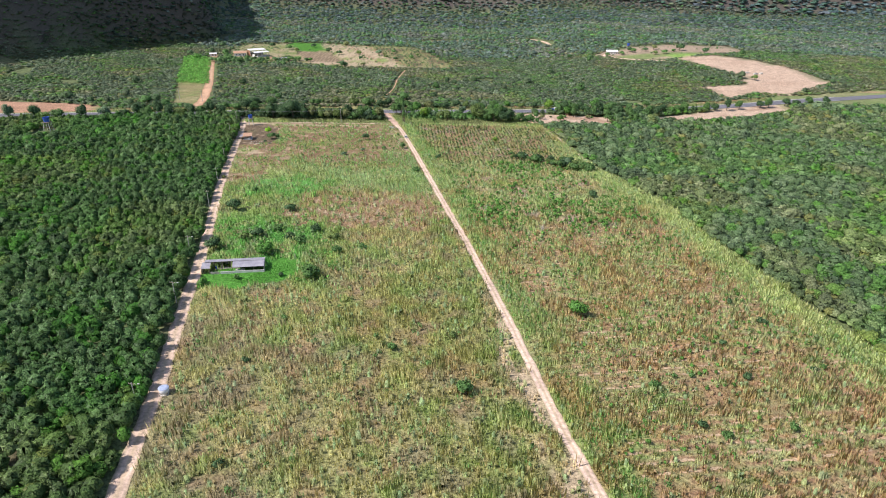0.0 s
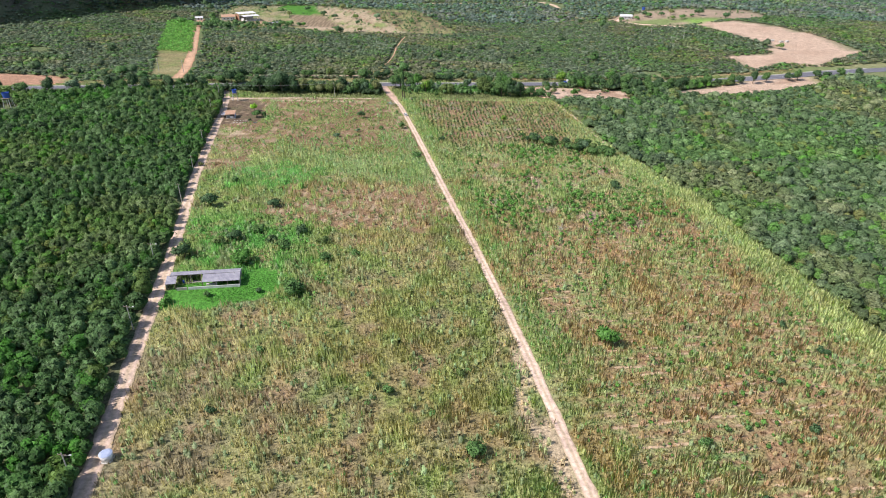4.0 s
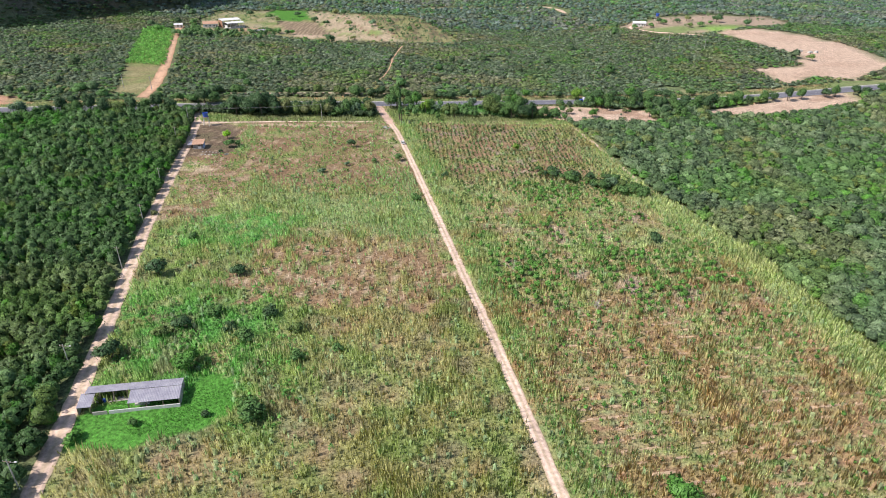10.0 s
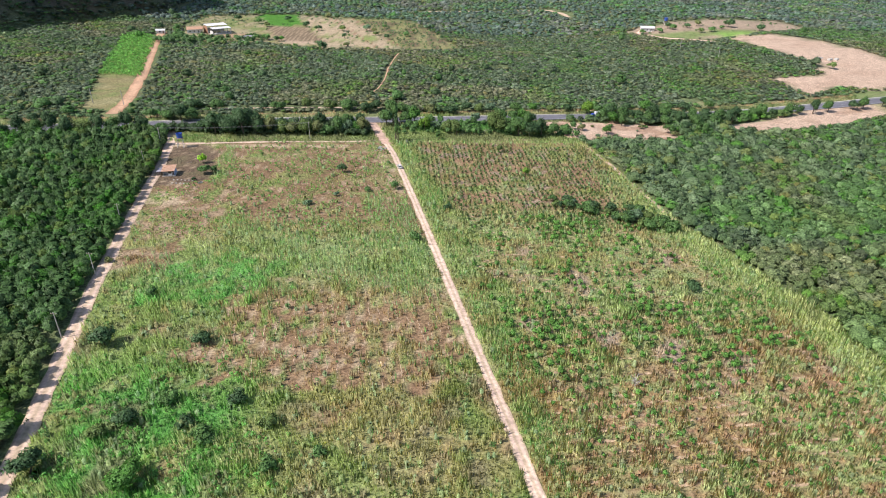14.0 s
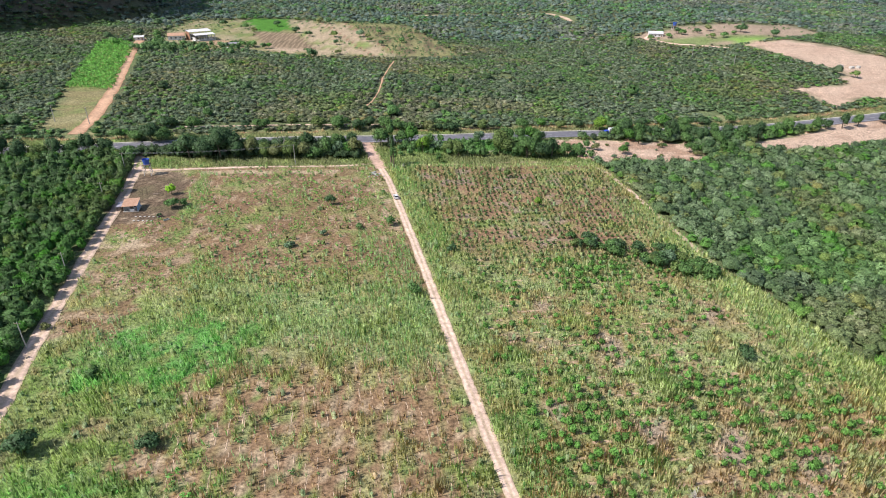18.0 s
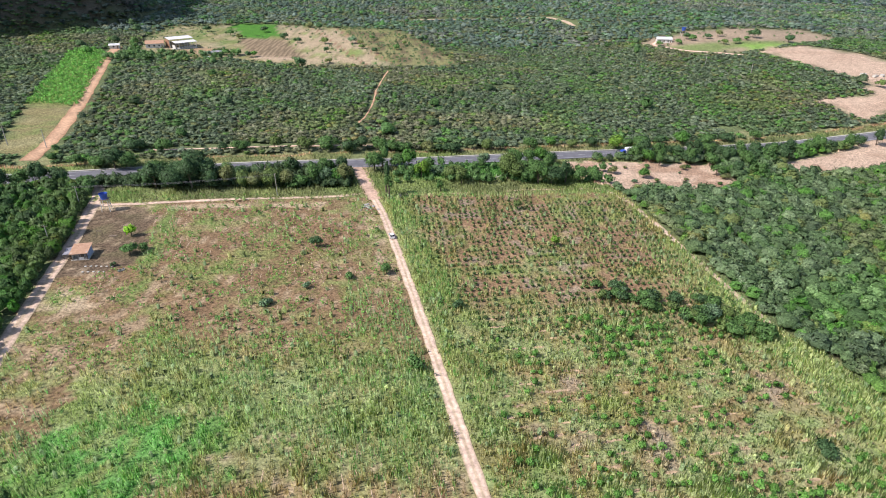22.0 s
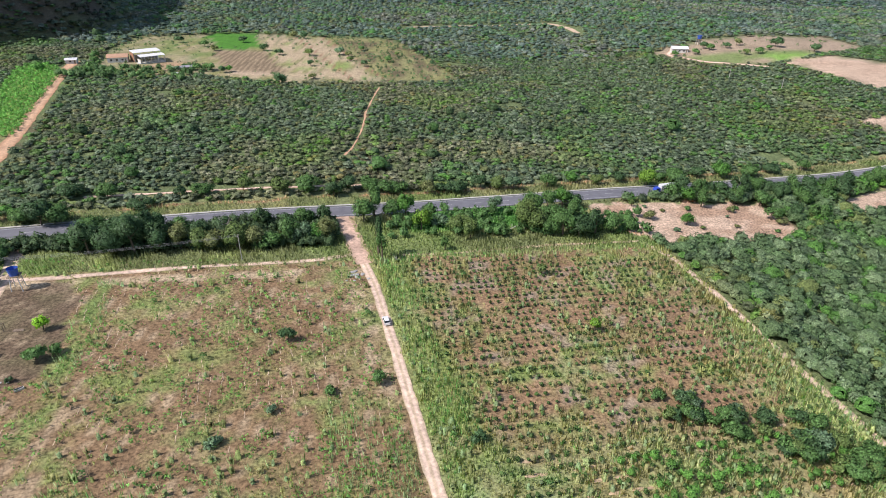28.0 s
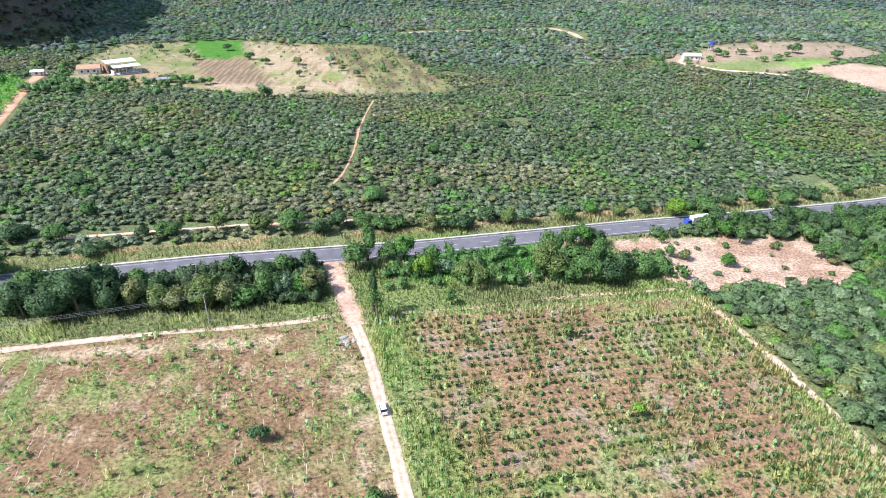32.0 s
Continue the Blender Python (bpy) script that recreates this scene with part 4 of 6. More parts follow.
col = col * (0.45 + 0.8 * rough_noise(x, y, 5, 37, 2) + 0.25 * rng.uniform(0, 1, len(x)))[:, None]
tufts("verge_grass", x, y, col, tall, 0.9 + 0.4 * tall, "tall yellow-green grass on the verges of the highway", 9, 36, 0.25)


# ---- rows of planted bushes and weeds ----
def rows_of(x0, x1, y0, y1, gap_y, gap_x, seed, tilt=0.13, loose=0.16):
    rng = np.random.default_rng(seed)
    a, b = np.meshgrid(np.arange(x0, x1, gap_x), np.arange(y0, y1, gap_y))
    a = a + rng.normal(0, loose, a.shape)
    b = b + tilt * a + rng.normal(0, loose * 0.75, a.shape)
    return a.ravel(), b.ravel(), rng


def low_plants(name, x, y, r, tint, label, cards=24, seed=1, flat=0.8, mass=0):
    wood = stand(name, x, y, r, r * 1.1, cards, tint, label, seed=seed, size=0.42, flat=flat, kinds=5, mass=mass)
    return tagged(wood, category="shrubs")


x, y = scatter(-112, 106, 376, 412, 1.9, 61)
rng = np.random.default_rng(62)
hedge = (x < -12) & (y > 376.5 + 0.06 * (x + 108)) & (y < road_y(x) - 7)
glade = (x > 6) & (y > 388 + 0.06 * x) & (y < road_y(x) - 6)
keep = hedge & (y > 375.5 + 0.07 * (x + 108)) & (rng.uniform(0, 1, len(x)) < 0.85) | glade & (rng.uniform(0, 1, len(x)) < 0.30 * rough_noise(x, y, 12, 63) * 2)
x, y = x[keep & (np.abs(x - track_x(y)) > 3.5)], y[keep & (np.abs(x - track_x(y)) > 3.5)]
r = rng.uniform(1.0, 2.4, len(x))
low_plants("verge_undergrowth", x, y, r, np.ones((len(x), 3)) * rng.uniform(0.7, 1.2, len(x))[:, None] * np.where((x < -12)[:, None], (0.75, 0.8, 0.65), (0.95, 1.2, 0.7)), "tangled green undergrowth below the highway trees", 36, 64, 0.8, 5)
x, y, rng = rows_of(0, 120, 262, 374, 3.1, 2.2, 41)
keep = (y > 278) & (y < 374) & (x > track_x(y) + 7 + 9 * rough_noise(x, y, 15, 91)) & (x < right_x(y) - 4) & (rng.uniform(0, 1, len(x)) < 0.80)
x, y = x[keep], y[keep]
low_plants("sown_plants", x, y, rng.uniform(0.5, 0.85, len(x)), np.ones((len(x), 3)) * rng.uniform(0.65, 1.1, len(x))[:, None] * (0.95, 1.08, 0.6), "rows of small dark green plants on brown soil", 14, 42, 0.8, 5)
x, y, rng = rows_of(15, 150, 45, 283, 3.5, 2.4, 43, 0.13, 0.5)
n = 0.55 * rough_noise(x, y, 22, 44) + 0.45 * rough_noise(x, y, 8, 55)
keep = (x > track_x(y) + 9) & (x < right_x(y) - 12) & (rng.uniform(0, 1, len(x)) < smooth((n - 0.38) * 6) * np.interp(y, [60, 160, 195, 285], [0.3, 0.36, 0.85, 0.75]))
x, y = x[keep], y[keep]
size = rng.uniform(0.65, 1.25, len(x)) * np.interp(y, [60, 175, 200], [0.6, 0.7, 1.0]) * (0.25 + 1.4 * n[keep])
low_plants("row_bushes", x, y, size, np.ones((len(x), 3)) * rng.uniform(0.8, 1.5, len(x))[:, None] * (0.98, 1.42, 0.55), "uneven rows of round green bushes in the field", 30, 45, 0.8, 5)
x, y = scatter(-80, -10, 140, 215, 1.35, 66)
rng = np.random.default_rng(67)
keep = (x > left_x(y) + 3.5) & (rng.uniform(0, 1, len(x)) < smooth((rough_noise(x, y, 9, 68) - 0.36) * 4) * smooth((-14 - x) / 14) * smooth((205 - y) / 25)) & ~near_poly(x, y, SHED_LAWN, 1) & ~(np.hypot((x + 59) / 1.5, y - 149) < 9.5)
x, y = x[keep], y[keep]
low_plants("thicket", x, y, rng.uniform(0.3, 0.7, len(x)) * (0.6 + 0.9 * rough_noise(x, y, 6, 65)), np.ones((len(x), 3)) * rng.uniform(0.9, 1.6, len(x))[:, None] * (1.1, 1.75, 0.7), "lush tangled weeds and shrubs behind the shed", 40, 69)
x, y = scatter(-105, 170, 20, 372, 3.2, 46)
rng = np.random.default_rng(47)
n = rough_noise(x, y, 18, 48)
shed_side = smooth((-14 - x) / 12) * smooth((y - 128) / 14) * smooth((235 - y) / 25)
keep = (x > left_x(y) + 3) & (x < right_x(y) - 2) & (np.abs(x - track_x(y)) > 3) & (rng.uniform(0, 1, len(x)) < 0.13 * n + 0.2 * shed_side * n) & ~inside(x, y, SHED_LAWN) & ~inside(x, y, YARD)
x, y = x[keep], y[keep]
low_plants("weed_bushes", x, y, rng.uniform(0.4, 1.05, len(x)), np.ones((len(x), 3)) * rng.uniform(0.9, 1.5, len(x))[:, None] * (0.9, 1.15, 0.6), "scattered green weeds and shrubs in the grass", 34, 49)

x, y = scatter(-104, 12, 256, 372, 1.6, 56)
rng = np.random.default_rng(57)
keep = (x > left_x(y) + 4) & (x < track_x(y) - 3) & (rng.uniform(0, 1, len(x)) < 0.8 * smooth((rough_noise(x, y, 7, 58) - 0.38) * 5) * smooth((y - 258) / 14)) & ~inside(x, y, YARD) & ~((y > 362 + 0.09 * (x + 60)) & (y < 376 + 0.1 * x))
x, y = x[keep], y[keep]
low_plants("low_weeds", x, y, rng.uniform(0.3, 0.85, len(x)), np.ones((len(x), 3)) * rng.uniform(0.9, 1.7, len(x))[:, None] * (1.0, 1.42, 0.55), "low green weeds scattered over thin brown soil", 14, 59)

# ---- drills and bare rows in the fields ----
def soil_rows(name, pieces, half, tone, label, seed):
    """Low ridges of bare soil: short lengths that follow the sowing, as one mesh."""
    rng = np.random.default_rng(seed)
    px, py, dx, dy, ln = pieces
    V, T = [], []
    for s, wide in ((-1, 0.35), (-0.45, 1.0), (0.1, 0.9), (0.55, 1.0), (1, 0.25)):
        cx, cy = px + dx * ln * s + rng.normal(0, 0.05, len(px)), py + dy * ln * s + rng.normal(0, 0.05, len(px))
        for side in (-1, 0, 1):
            h = half * wide * rng.uniform(0.7, 1.3, len(px))
            vx, vy = cx - dy * side * h, cy + dx * side * h
            V.append(np.c_[vx, vy, built_land(vx, vy) + (0.09 if side == 0 else 0.03)])
            T.append(np.array(tone) * rng.uniform(0.8, 1.2, len(px))[:, None])
    v, n = np.stack(V, 1), len(px)
    q = np.array([(3 * i + j, 3 * i + 3 + j, 3 * i + 4 + j, 3 * i + 1 + j) for i in range(4) for j in range(2)])[:, ::-1]
    me = quick_mesh(name, v.reshape(-1, 3), (q[None] + (np.arange(n) * 15)[:, None, None]).reshape(-1, 4), MAT_DIRT, np.stack(T, 1).reshape(-1, 3))
    tagged(new(name, smooth_shaded(me)), label, "soil", kind="stuff")


x, y, rng = rows_of(-100, 30, 185, 372, 1.7, 2.7, 91, 0.0, 0.2)
x = x - 0.145 * (y - 280)
n, n2 = rough_noise(x, y, 12, 92), rough_noise(x, y, 5, 93)
keep = (x > left_x(y) + 4) & (x < track_x(y) - 3) & (rng.uniform(0, 1, len(x)) < np.where(inside(x, y, BROWN_PATCH) & (y < 236), 0.5, 0.42 * smooth((y - 290) / 20) * smooth((n - 0.35) * 5) + 0.07 * inside(x, y, BARE_SIDE))) & ~inside(x, y, YARD) & (n2 > 0.3)
x, y = x[keep], y[keep]
soil_rows("sowing_drills", (x, y, np.full(len(x), -0.143), np.full(len(x), 0.99), rng.uniform(0.5, 1.5, len(x))), 0.10, (0.53, 0.40, 0.28), "pale broken drills of bare soil in the field", 94)
x, y, rng = rows_of(15, 160, 40, 283, 3.5, 2.6, 95, 0.13, 0.2)
y = y + 1.75
n, n2 = rough_noise(x, y, 20, 96), rough_noise(x, y, 5, 97)
keep = (x > track_x(y) + 12) & (x < right_x(y) - 14) & (rng.uniform(0, 1, len(x)) < smooth((n - 0.22) * 5) * np.interp(y, [60, 190, 230, 285], [0.7, 0.65, 0.3, 0.2])) & (n2 > 0.28)
x, y = x[keep], y[keep]
soil_rows("bare_rows", (x, y, np.full(len(x), 1.0), np.full(len(x), 0.13), rng.uniform(0.9, 1.9, len(x))), 0.42, (0.46, 0.335, 0.22), "bare brown soil between the planted rows", 98)

# ---- plants in the far clearings ----
x, y = scatter(-200, 70, 600, 800, 4.2, 81)
rng = np.random.default_rng(82)
east_part = x > -21 - 0.345 * (y - 716)
keep = inside(x, y, FARM) & ~inside(x, y, FARM_PLOUGHED) & ~inside(x, y, FARM_GREEN) & (rng.uniform(0, 1, len(x)) < np.where(east_part, 0.5, np.where(inside(x, y, FARM_SANDY), 0.10, 0.28 * (x < -150) + 0.14))) & (np.hypot(x + 158, y - 672) > 26)
x, y = x[keep], y[keep]
low_plants("clearing_scrub", x, y, rng.uniform(0.6, 1.7, len(x)), np.ones((len(x), 3)) * rng.uniform(0.7, 1.4, len(x))[:, None] * np.array(((0.9, 1.1, 0.7), (1.2, 1.1, 1.0), (0.8, 0.9, 0.7)))[rng.integers(0, 3, len(x))], "low scrub growing back in the farm clearing", 26, 83)
x, y = scatter(-196, -112, 604, 652, 4.4, 181)
rng = np.random.default_rng(182)
keep = (rng.uniform(0, 1, len(x)) < 0.6) & (y < 640 + 0.25 * (x + 130)) & (np.hypot(x + 128, y - 632) > 7) & (np.hypot(x + 160, y - 656) > 13)
x, y = x[keep], y[keep]
low_plants("farmyard_bushes", x, y, rng.uniform(1.2, 3.0, len(x)), np.ones((len(x), 3)) * rng.uniform(0.7, 1.3, len(x))[:, None] * (0.95, 1.15, 0.75), "dense green bushes below the barn", 30, 183, 0.8, 5)
x, y = scatter(-232, -150, 484, 640, 2.0, 84)
keep = inside(x, y, STRIP) & (y > 486 + 6 * rough_noise(x, y, 8, 85))
x, y = x[keep], y[keep]
rng = np.random.default_rng(86)
low_plants("leafy_crop", x, y, rng.uniform(0.7, 1.4, len(x)), np.ones((len(x), 3)) * rng.uniform(0.9, 1.7, len(x))[:, None] * (1.1, 1.7, 0.65), "bright green leafy crop on the cleared strip", 26, 87)
x, y = scatter(240, 440, 650, 770, 5.0, 88)
keep = inside(x, y, RIGHT_CLEARING) & (rng.uniform(0, 1, len(x)) < 0.06)
x, y = x[keep], y[keep]
low_plants("clearing_scrub", x, y, rng.uniform(0.6, 1.8, len(x)), np.ones((len(x), 3)) * rng.uniform(0.7, 1.4, len(x))[:, None] * (0.9, 1.1, 0.7), "low scrub round a small house", 26, 89)



# ---- things: helpers ----
def part(name, bm, mat, parent=None, label="", smooth_faces=False):
    me = bpy.data.meshes.new(name)
    bmesh.ops.recalc_face_normals(bm, faces=bm.faces)
    bm.to_mesh(me)
    bm.free()
    me.materials.append(mat)
    if smooth_faces:
        smooth_shaded(me)
    ob = new(name, me)
    ob.parent = parent
    return tagged(ob, label) if label else ob


def thing(name, x, y, label, category, group="", turn=0.0, lift=0.0, lean=False):
    """An Empty on the ground; lean lays it along the slope."""
    ob = new(name)
    m = pose(x, y, ground(x, y) + lift, 0, 0, turn)
    if lean:
        m = m @ Matrix.Rotation(math.atan(-SLOPE_X * math.cos(radians(turn)) - SLOPE_Y * math.sin(radians(turn))), 4, "Y")
    ob.matrix_world = m
    return tagged(ob, label, category, group)


def box(bm, x0, x1, y0, y1, z0, z1, bevel=0.0):
    m = Matrix.Translation(((x0 + x1) / 2, (y0 + y1) / 2, (z0 + z1) / 2)) @ Matrix.Diagonal((x1 - x0, y1 - y0, z1 - z0, 1))
    made = bmesh.ops.create_cube(bm, size=1.0, matrix=m)
    if bevel:
        edges = {e for v in made["verts"] for e in v.link_edges}
        bmesh.ops.bevel(bm, geom=list(edges), offset=bevel, segments=1, affect="EDGES")
    return bm


def boxed(*a, **k):
    return box(bmesh.new(), *a, **k)


def rod(bm, a, b, r0, r1=None, seg=8, caps=True):
    a, b = Vector(a), Vector(b)
    way = b - a
    m = Matrix.Translation((a + b) / 2) @ way.to_track_quat("Z", "Y").to_matrix().to_4x4()
    bmesh.ops.create_cone(bm, cap_ends=caps, segments=seg, radius1=r0, radius2=r0 if r1 is None else r1, depth=way.length, matrix=m)
    return bm


def rodded(*a, **k):
    return rod(bmesh.new(), *a, **k)


def slab(corners, thick=0.06):
    """A sheet with thickness over four corners."""
    bm = bmesh.new()
    lo = [bm.verts.new(c) for c in corners]
    hi = [bm.verts.new(Vector(c) + Vector((0, 0, thick))) for c in corners]
    n = len(corners)
    bm.faces.new(lo)
    bm.faces.new(hi)
    for i in range(n):
        bm.faces.new((lo[i], lo[(i + 1) % n], hi[(i + 1) % n], hi[i]))
    return bm


def corrugated(corners, pitch=0.35, depth=0.05, thick=0.03):
    """A corrugated sheet over four corners a, b, c, d; the waves run from ab to dc."""
    a, b, c, d = (Vector(p) for p in corners)
    n = max(6, int((b - a).length / pitch * 2))
    bm = bmesh.new()
    lines = []
    for top in (0, 1):
        for u, v in ((a, b), (d, c)):
            lines.append([bm.verts.new(u.lerp(v, i / n) + Vector((0, 0, depth * (i % 2) + thick * top))) for i in range(n + 1)])
    for i in range(n):
        bm.faces.new((lines[0][i], lines[0][i + 1], lines[1][i + 1], lines[1][i]))
        bm.faces.new((lines[2][i], lines[2][i + 1], lines[3][i + 1], lines[3][i]))
        bm.faces.new((lines[0][i], lines[0][i + 1], lines[2][i + 1], lines[2][i]))
        bm.faces.new((lines[1][i], lines[1][i + 1], lines[3][i + 1], lines[3][i]))
    for i in (0, n):
        bm.faces.new((lines[0][i], lines[1][i], lines[3][i], lines[2][i]))
    return bm


MAT_GREY_ROOF = plain("weathered_cement_sheet", (0.30, 0.29, 0.34), (0.44, 0.43, 0.47), 0.5, 0.8, 0.2, 0.3, 0.03)
MAT_PALE_ROOF = plain("white_metal_sheet", (0.72, 0.72, 0.72), (0.85, 0.85, 0.85), 0.4, 0.45, 0.5, 0.1, 0.02)
MAT_TILE = plain("clay_roof_tile", (0.48, 0.28, 0.18), (0.62, 0.40, 0.28), 1.2, 0.85, 0.2, 0.4, 0.04)
MAT_WOOD = plain("weathered_timber", (0.20, 0.15, 0.11), (0.34, 0.27, 0.20), 2.5, 0.85, 0.2, 0.4, 0.02)
MAT_WHITE_WALL = plain("whitewashed_wall", (0.62, 0.60, 0.56), (0.80, 0.79, 0.76), 0.7, 0.85, 0.2, 0.2, 0.02)
MAT_BLOCK_WALL = plain("bare_block_wall", (0.40, 0.36, 0.32), (0.55, 0.50, 0.45), 1.0, 0.9, 0.2, 0.3, 0.03)
MAT_BRICK = plain("brick_wall", (0.36, 0.19, 0.12), (0.48, 0.28, 0.18), 1.5, 0.9, 0.2, 0.3, 0.03)
MAT_DARK = plain("dark_opening", (0.02, 0.02, 0.025), (0.04, 0.04, 0.045), 1.0, 0.9, 0.1)
MAT_BLUE = plain("blue_plastic", (0.04, 0.10, 0.42), (0.07, 0.16, 0.55), 1.5, 0.45, 0.4, 0.05)
MAT_BLUE_WALL = plain("pale_blue_wall", (0.35, 0.42, 0.58), (0.48, 0.55, 0.70), 1.5, 0.8, 0.2)
MAT_CEMENT_POLE = plain("pole_concrete", (0.42, 0.40, 0.37), (0.58, 0.56, 0.52), 1.5, 0.85, 0.2)
MAT_WHITE_PAINT = plain("white_car_paint", (0.74, 0.74, 0.74), (0.82, 0.82, 0.82), 0.8, 0.25, 0.5, 0.0)
MAT_BLUE_PAINT = plain("blue_truck_paint", (0.03, 0.07, 0.45), (0.05, 0.10, 0.55), 0.8, 0.3, 0.5, 0.0)
MAT_GLASS = plain("tinted_glass", (0.015, 0.018, 0.02), (0.03, 0.035, 0.04), 0.5, 0.08, 0.6, 0.0)
MAT_RUBBER = plain("tyre_rubber", (0.015, 0.015, 0.015), (0.035, 0.035, 0.035), 3.0, 0.9, 0.2)
MAT_STEEL = plain("dull_steel", (0.35, 0.35, 0.36), (0.5, 0.5, 0.5), 2.0, 0.45, 0.5, 0.1, 0.01, 0.8)
MAT_LAMP_RED = plain("red_lamp_glass", (0.35, 0.02, 0.02), (0.45, 0.03, 0.03), 1.0, 0.3, 0.5, 0.0)
MAT_LAMP_CLEAR = plain("clear_lamp_glass", (0.6, 0.6, 0.58), (0.7, 0.7, 0.68), 1.0, 0.15, 0.6, 0.0)
MAT_DEADWOOD = plain("bleached_deadwood", (0.45, 0.41, 0.36), (0.62, 0.58, 0.52), 2.0, 0.9, 0.1, 0.4, 0.03)
MAT_RUBBLE = plain("pale_rubble", (0.34, 0.33, 0.32), (0.52, 0.50, 0.47), 2.0, 0.95, 0.1, 0.5, 0.05)


# ---- trees and bushes ----
def leafy(name, r, h, z0, cards, tint, parent, rng, size=0.30, lobes=6, label="", mat=None):
    """A crown of many leaf clusters gathered in lobes, with an uneven outline and gaps."""
    centre = rng.normal(size=(lobes, 3))
    centre /= np.linalg.norm(centre, axis=1)[:, None]
    centre[:, 2] = np.abs(centre[:, 2]) * 0.8 - 0.15
    centre *= rng.uniform(0.35, 0.62, lobes)[:, None]
    reach = rng.uniform(0.38, 0.58, lobes)
    which = rng.integers(0, lobes, cards)
    d = rng.normal(size=(cards, 3))
    d /= np.linalg.norm(d, axis=1)[:, None]
    p = centre[which] + d * (reach[which] * rng.uniform(0.75, 1.08, cards))[:, None]
    p = p * (r, r, h * 0.62) + (0, 0, z0 + h * 0.5)
    nrm = d + rng.normal(0, 0.5, (cards, 3))
    nrm /= np.linalg.norm(nrm, axis=1)[:, None]
    a = np.cross(nrm, rng.normal(size=(cards, 3)))
    a /= np.linalg.norm(a, axis=1)[:, None]
    b = np.cross(nrm, a)
    s = (size * (0.5 + 0.35 * r) * rng.uniform(0.6, 1.3, cards))[:, None]
    v = np.stack([p - a * s * 0.9 - b * s * 0.3, p + a * s * 0.2 - b * s * 0.8, p + a * s + b * s * 0.25, p - a * s * 0.15 + b * s * 0.85], 1)
    i = np.arange(cards)[:, None] * 4
    f = np.concatenate([i + (0, 1, 2), i + (0, 2, 3)])
    soft = np.repeat(d + 0.45 * nrm * np.sign((nrm * d).sum(1))[:, None] + centre[which] + (0, 0, 0.45), 4, 0)
    shade = np.array(tint) * 1.55 * rng.uniform(0.85, 1.15, (cards, 1))
    me = soft_normals(quick_mesh(name, v.reshape(-1, 3), f, mat or MAT_TREES, np.repeat(shade, 4, 0)), soft)
    ob = new(name, me)
    ob.parent = parent
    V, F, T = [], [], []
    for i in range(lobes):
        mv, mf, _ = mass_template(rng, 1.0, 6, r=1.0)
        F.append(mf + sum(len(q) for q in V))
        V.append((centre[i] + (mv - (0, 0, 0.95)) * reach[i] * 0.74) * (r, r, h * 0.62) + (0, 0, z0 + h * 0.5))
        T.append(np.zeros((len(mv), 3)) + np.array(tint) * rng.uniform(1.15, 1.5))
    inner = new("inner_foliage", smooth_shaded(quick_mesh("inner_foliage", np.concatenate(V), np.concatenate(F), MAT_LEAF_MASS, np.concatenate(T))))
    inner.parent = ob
    return tagged(ob, label) if label else ob


def wooden(name, parent, r, h, rng, mat=None, limbs=4, trunk_to=0.5, thick=0.09):
    """A leaning tapered trunk and its limbs."""
    top = Vector((rng.normal(0, 0.12) * r, rng.normal(0, 0.12) * r, h * trunk_to))
    part("trunk", rodded((0, 0, -0.25), top, thick * h * 0.35 + 0.04, thick * h * 0.2 + 0.02, 7), mat or MAT_BARK, parent)
    for k in range(limbs):
        a = k * 6.283 / limbs + rng.uniform(-0.5, 0.5)
        end = Vector((math.cos(a) * r * 0.6, math.sin(a) * r * 0.6, h * rng.uniform(0.62, 0.85)))
        part("limb", rodded(top * 0.8, end, thick * h * 0.16 + 0.015, 0.02, 5), mat or MAT_BARK, parent)


def tree(x, y, r, h, tint, label, seed, name="tree", cards=None, clear=0.22, group="", category="tree", size=0.22):
    rng = np.random.default_rng(seed)
    t = thing(name, x, y, label, category, group)
    wooden(name, t, r, h, rng)
    leafy("crown", r, h * (1 - clear), h * clear, cards or int(160 + 110 * r), tint, t, rng, size)
    return t


def shrub(x, y, r, h, tint, label, seed, group=""):
    rng = np.random.default_rng(seed)
    t = thing("shrub", x, y, label, "shrub", group)
    for k in range(4):
        a = k * 1.57 + rng.uniform(-0.4, 0.4)
        part("stem", rodded((0, 0, -0.15), (math.cos(a) * r * 0.4, math.sin(a) * r * 0.4, h * 0.6), 0.05, 0.02, 5), MAT_BARK, t)
    leafy("crown", r, h, 0.05, int(120 + 90 * r), tint, t, rng, 0.24, 5)
    return t


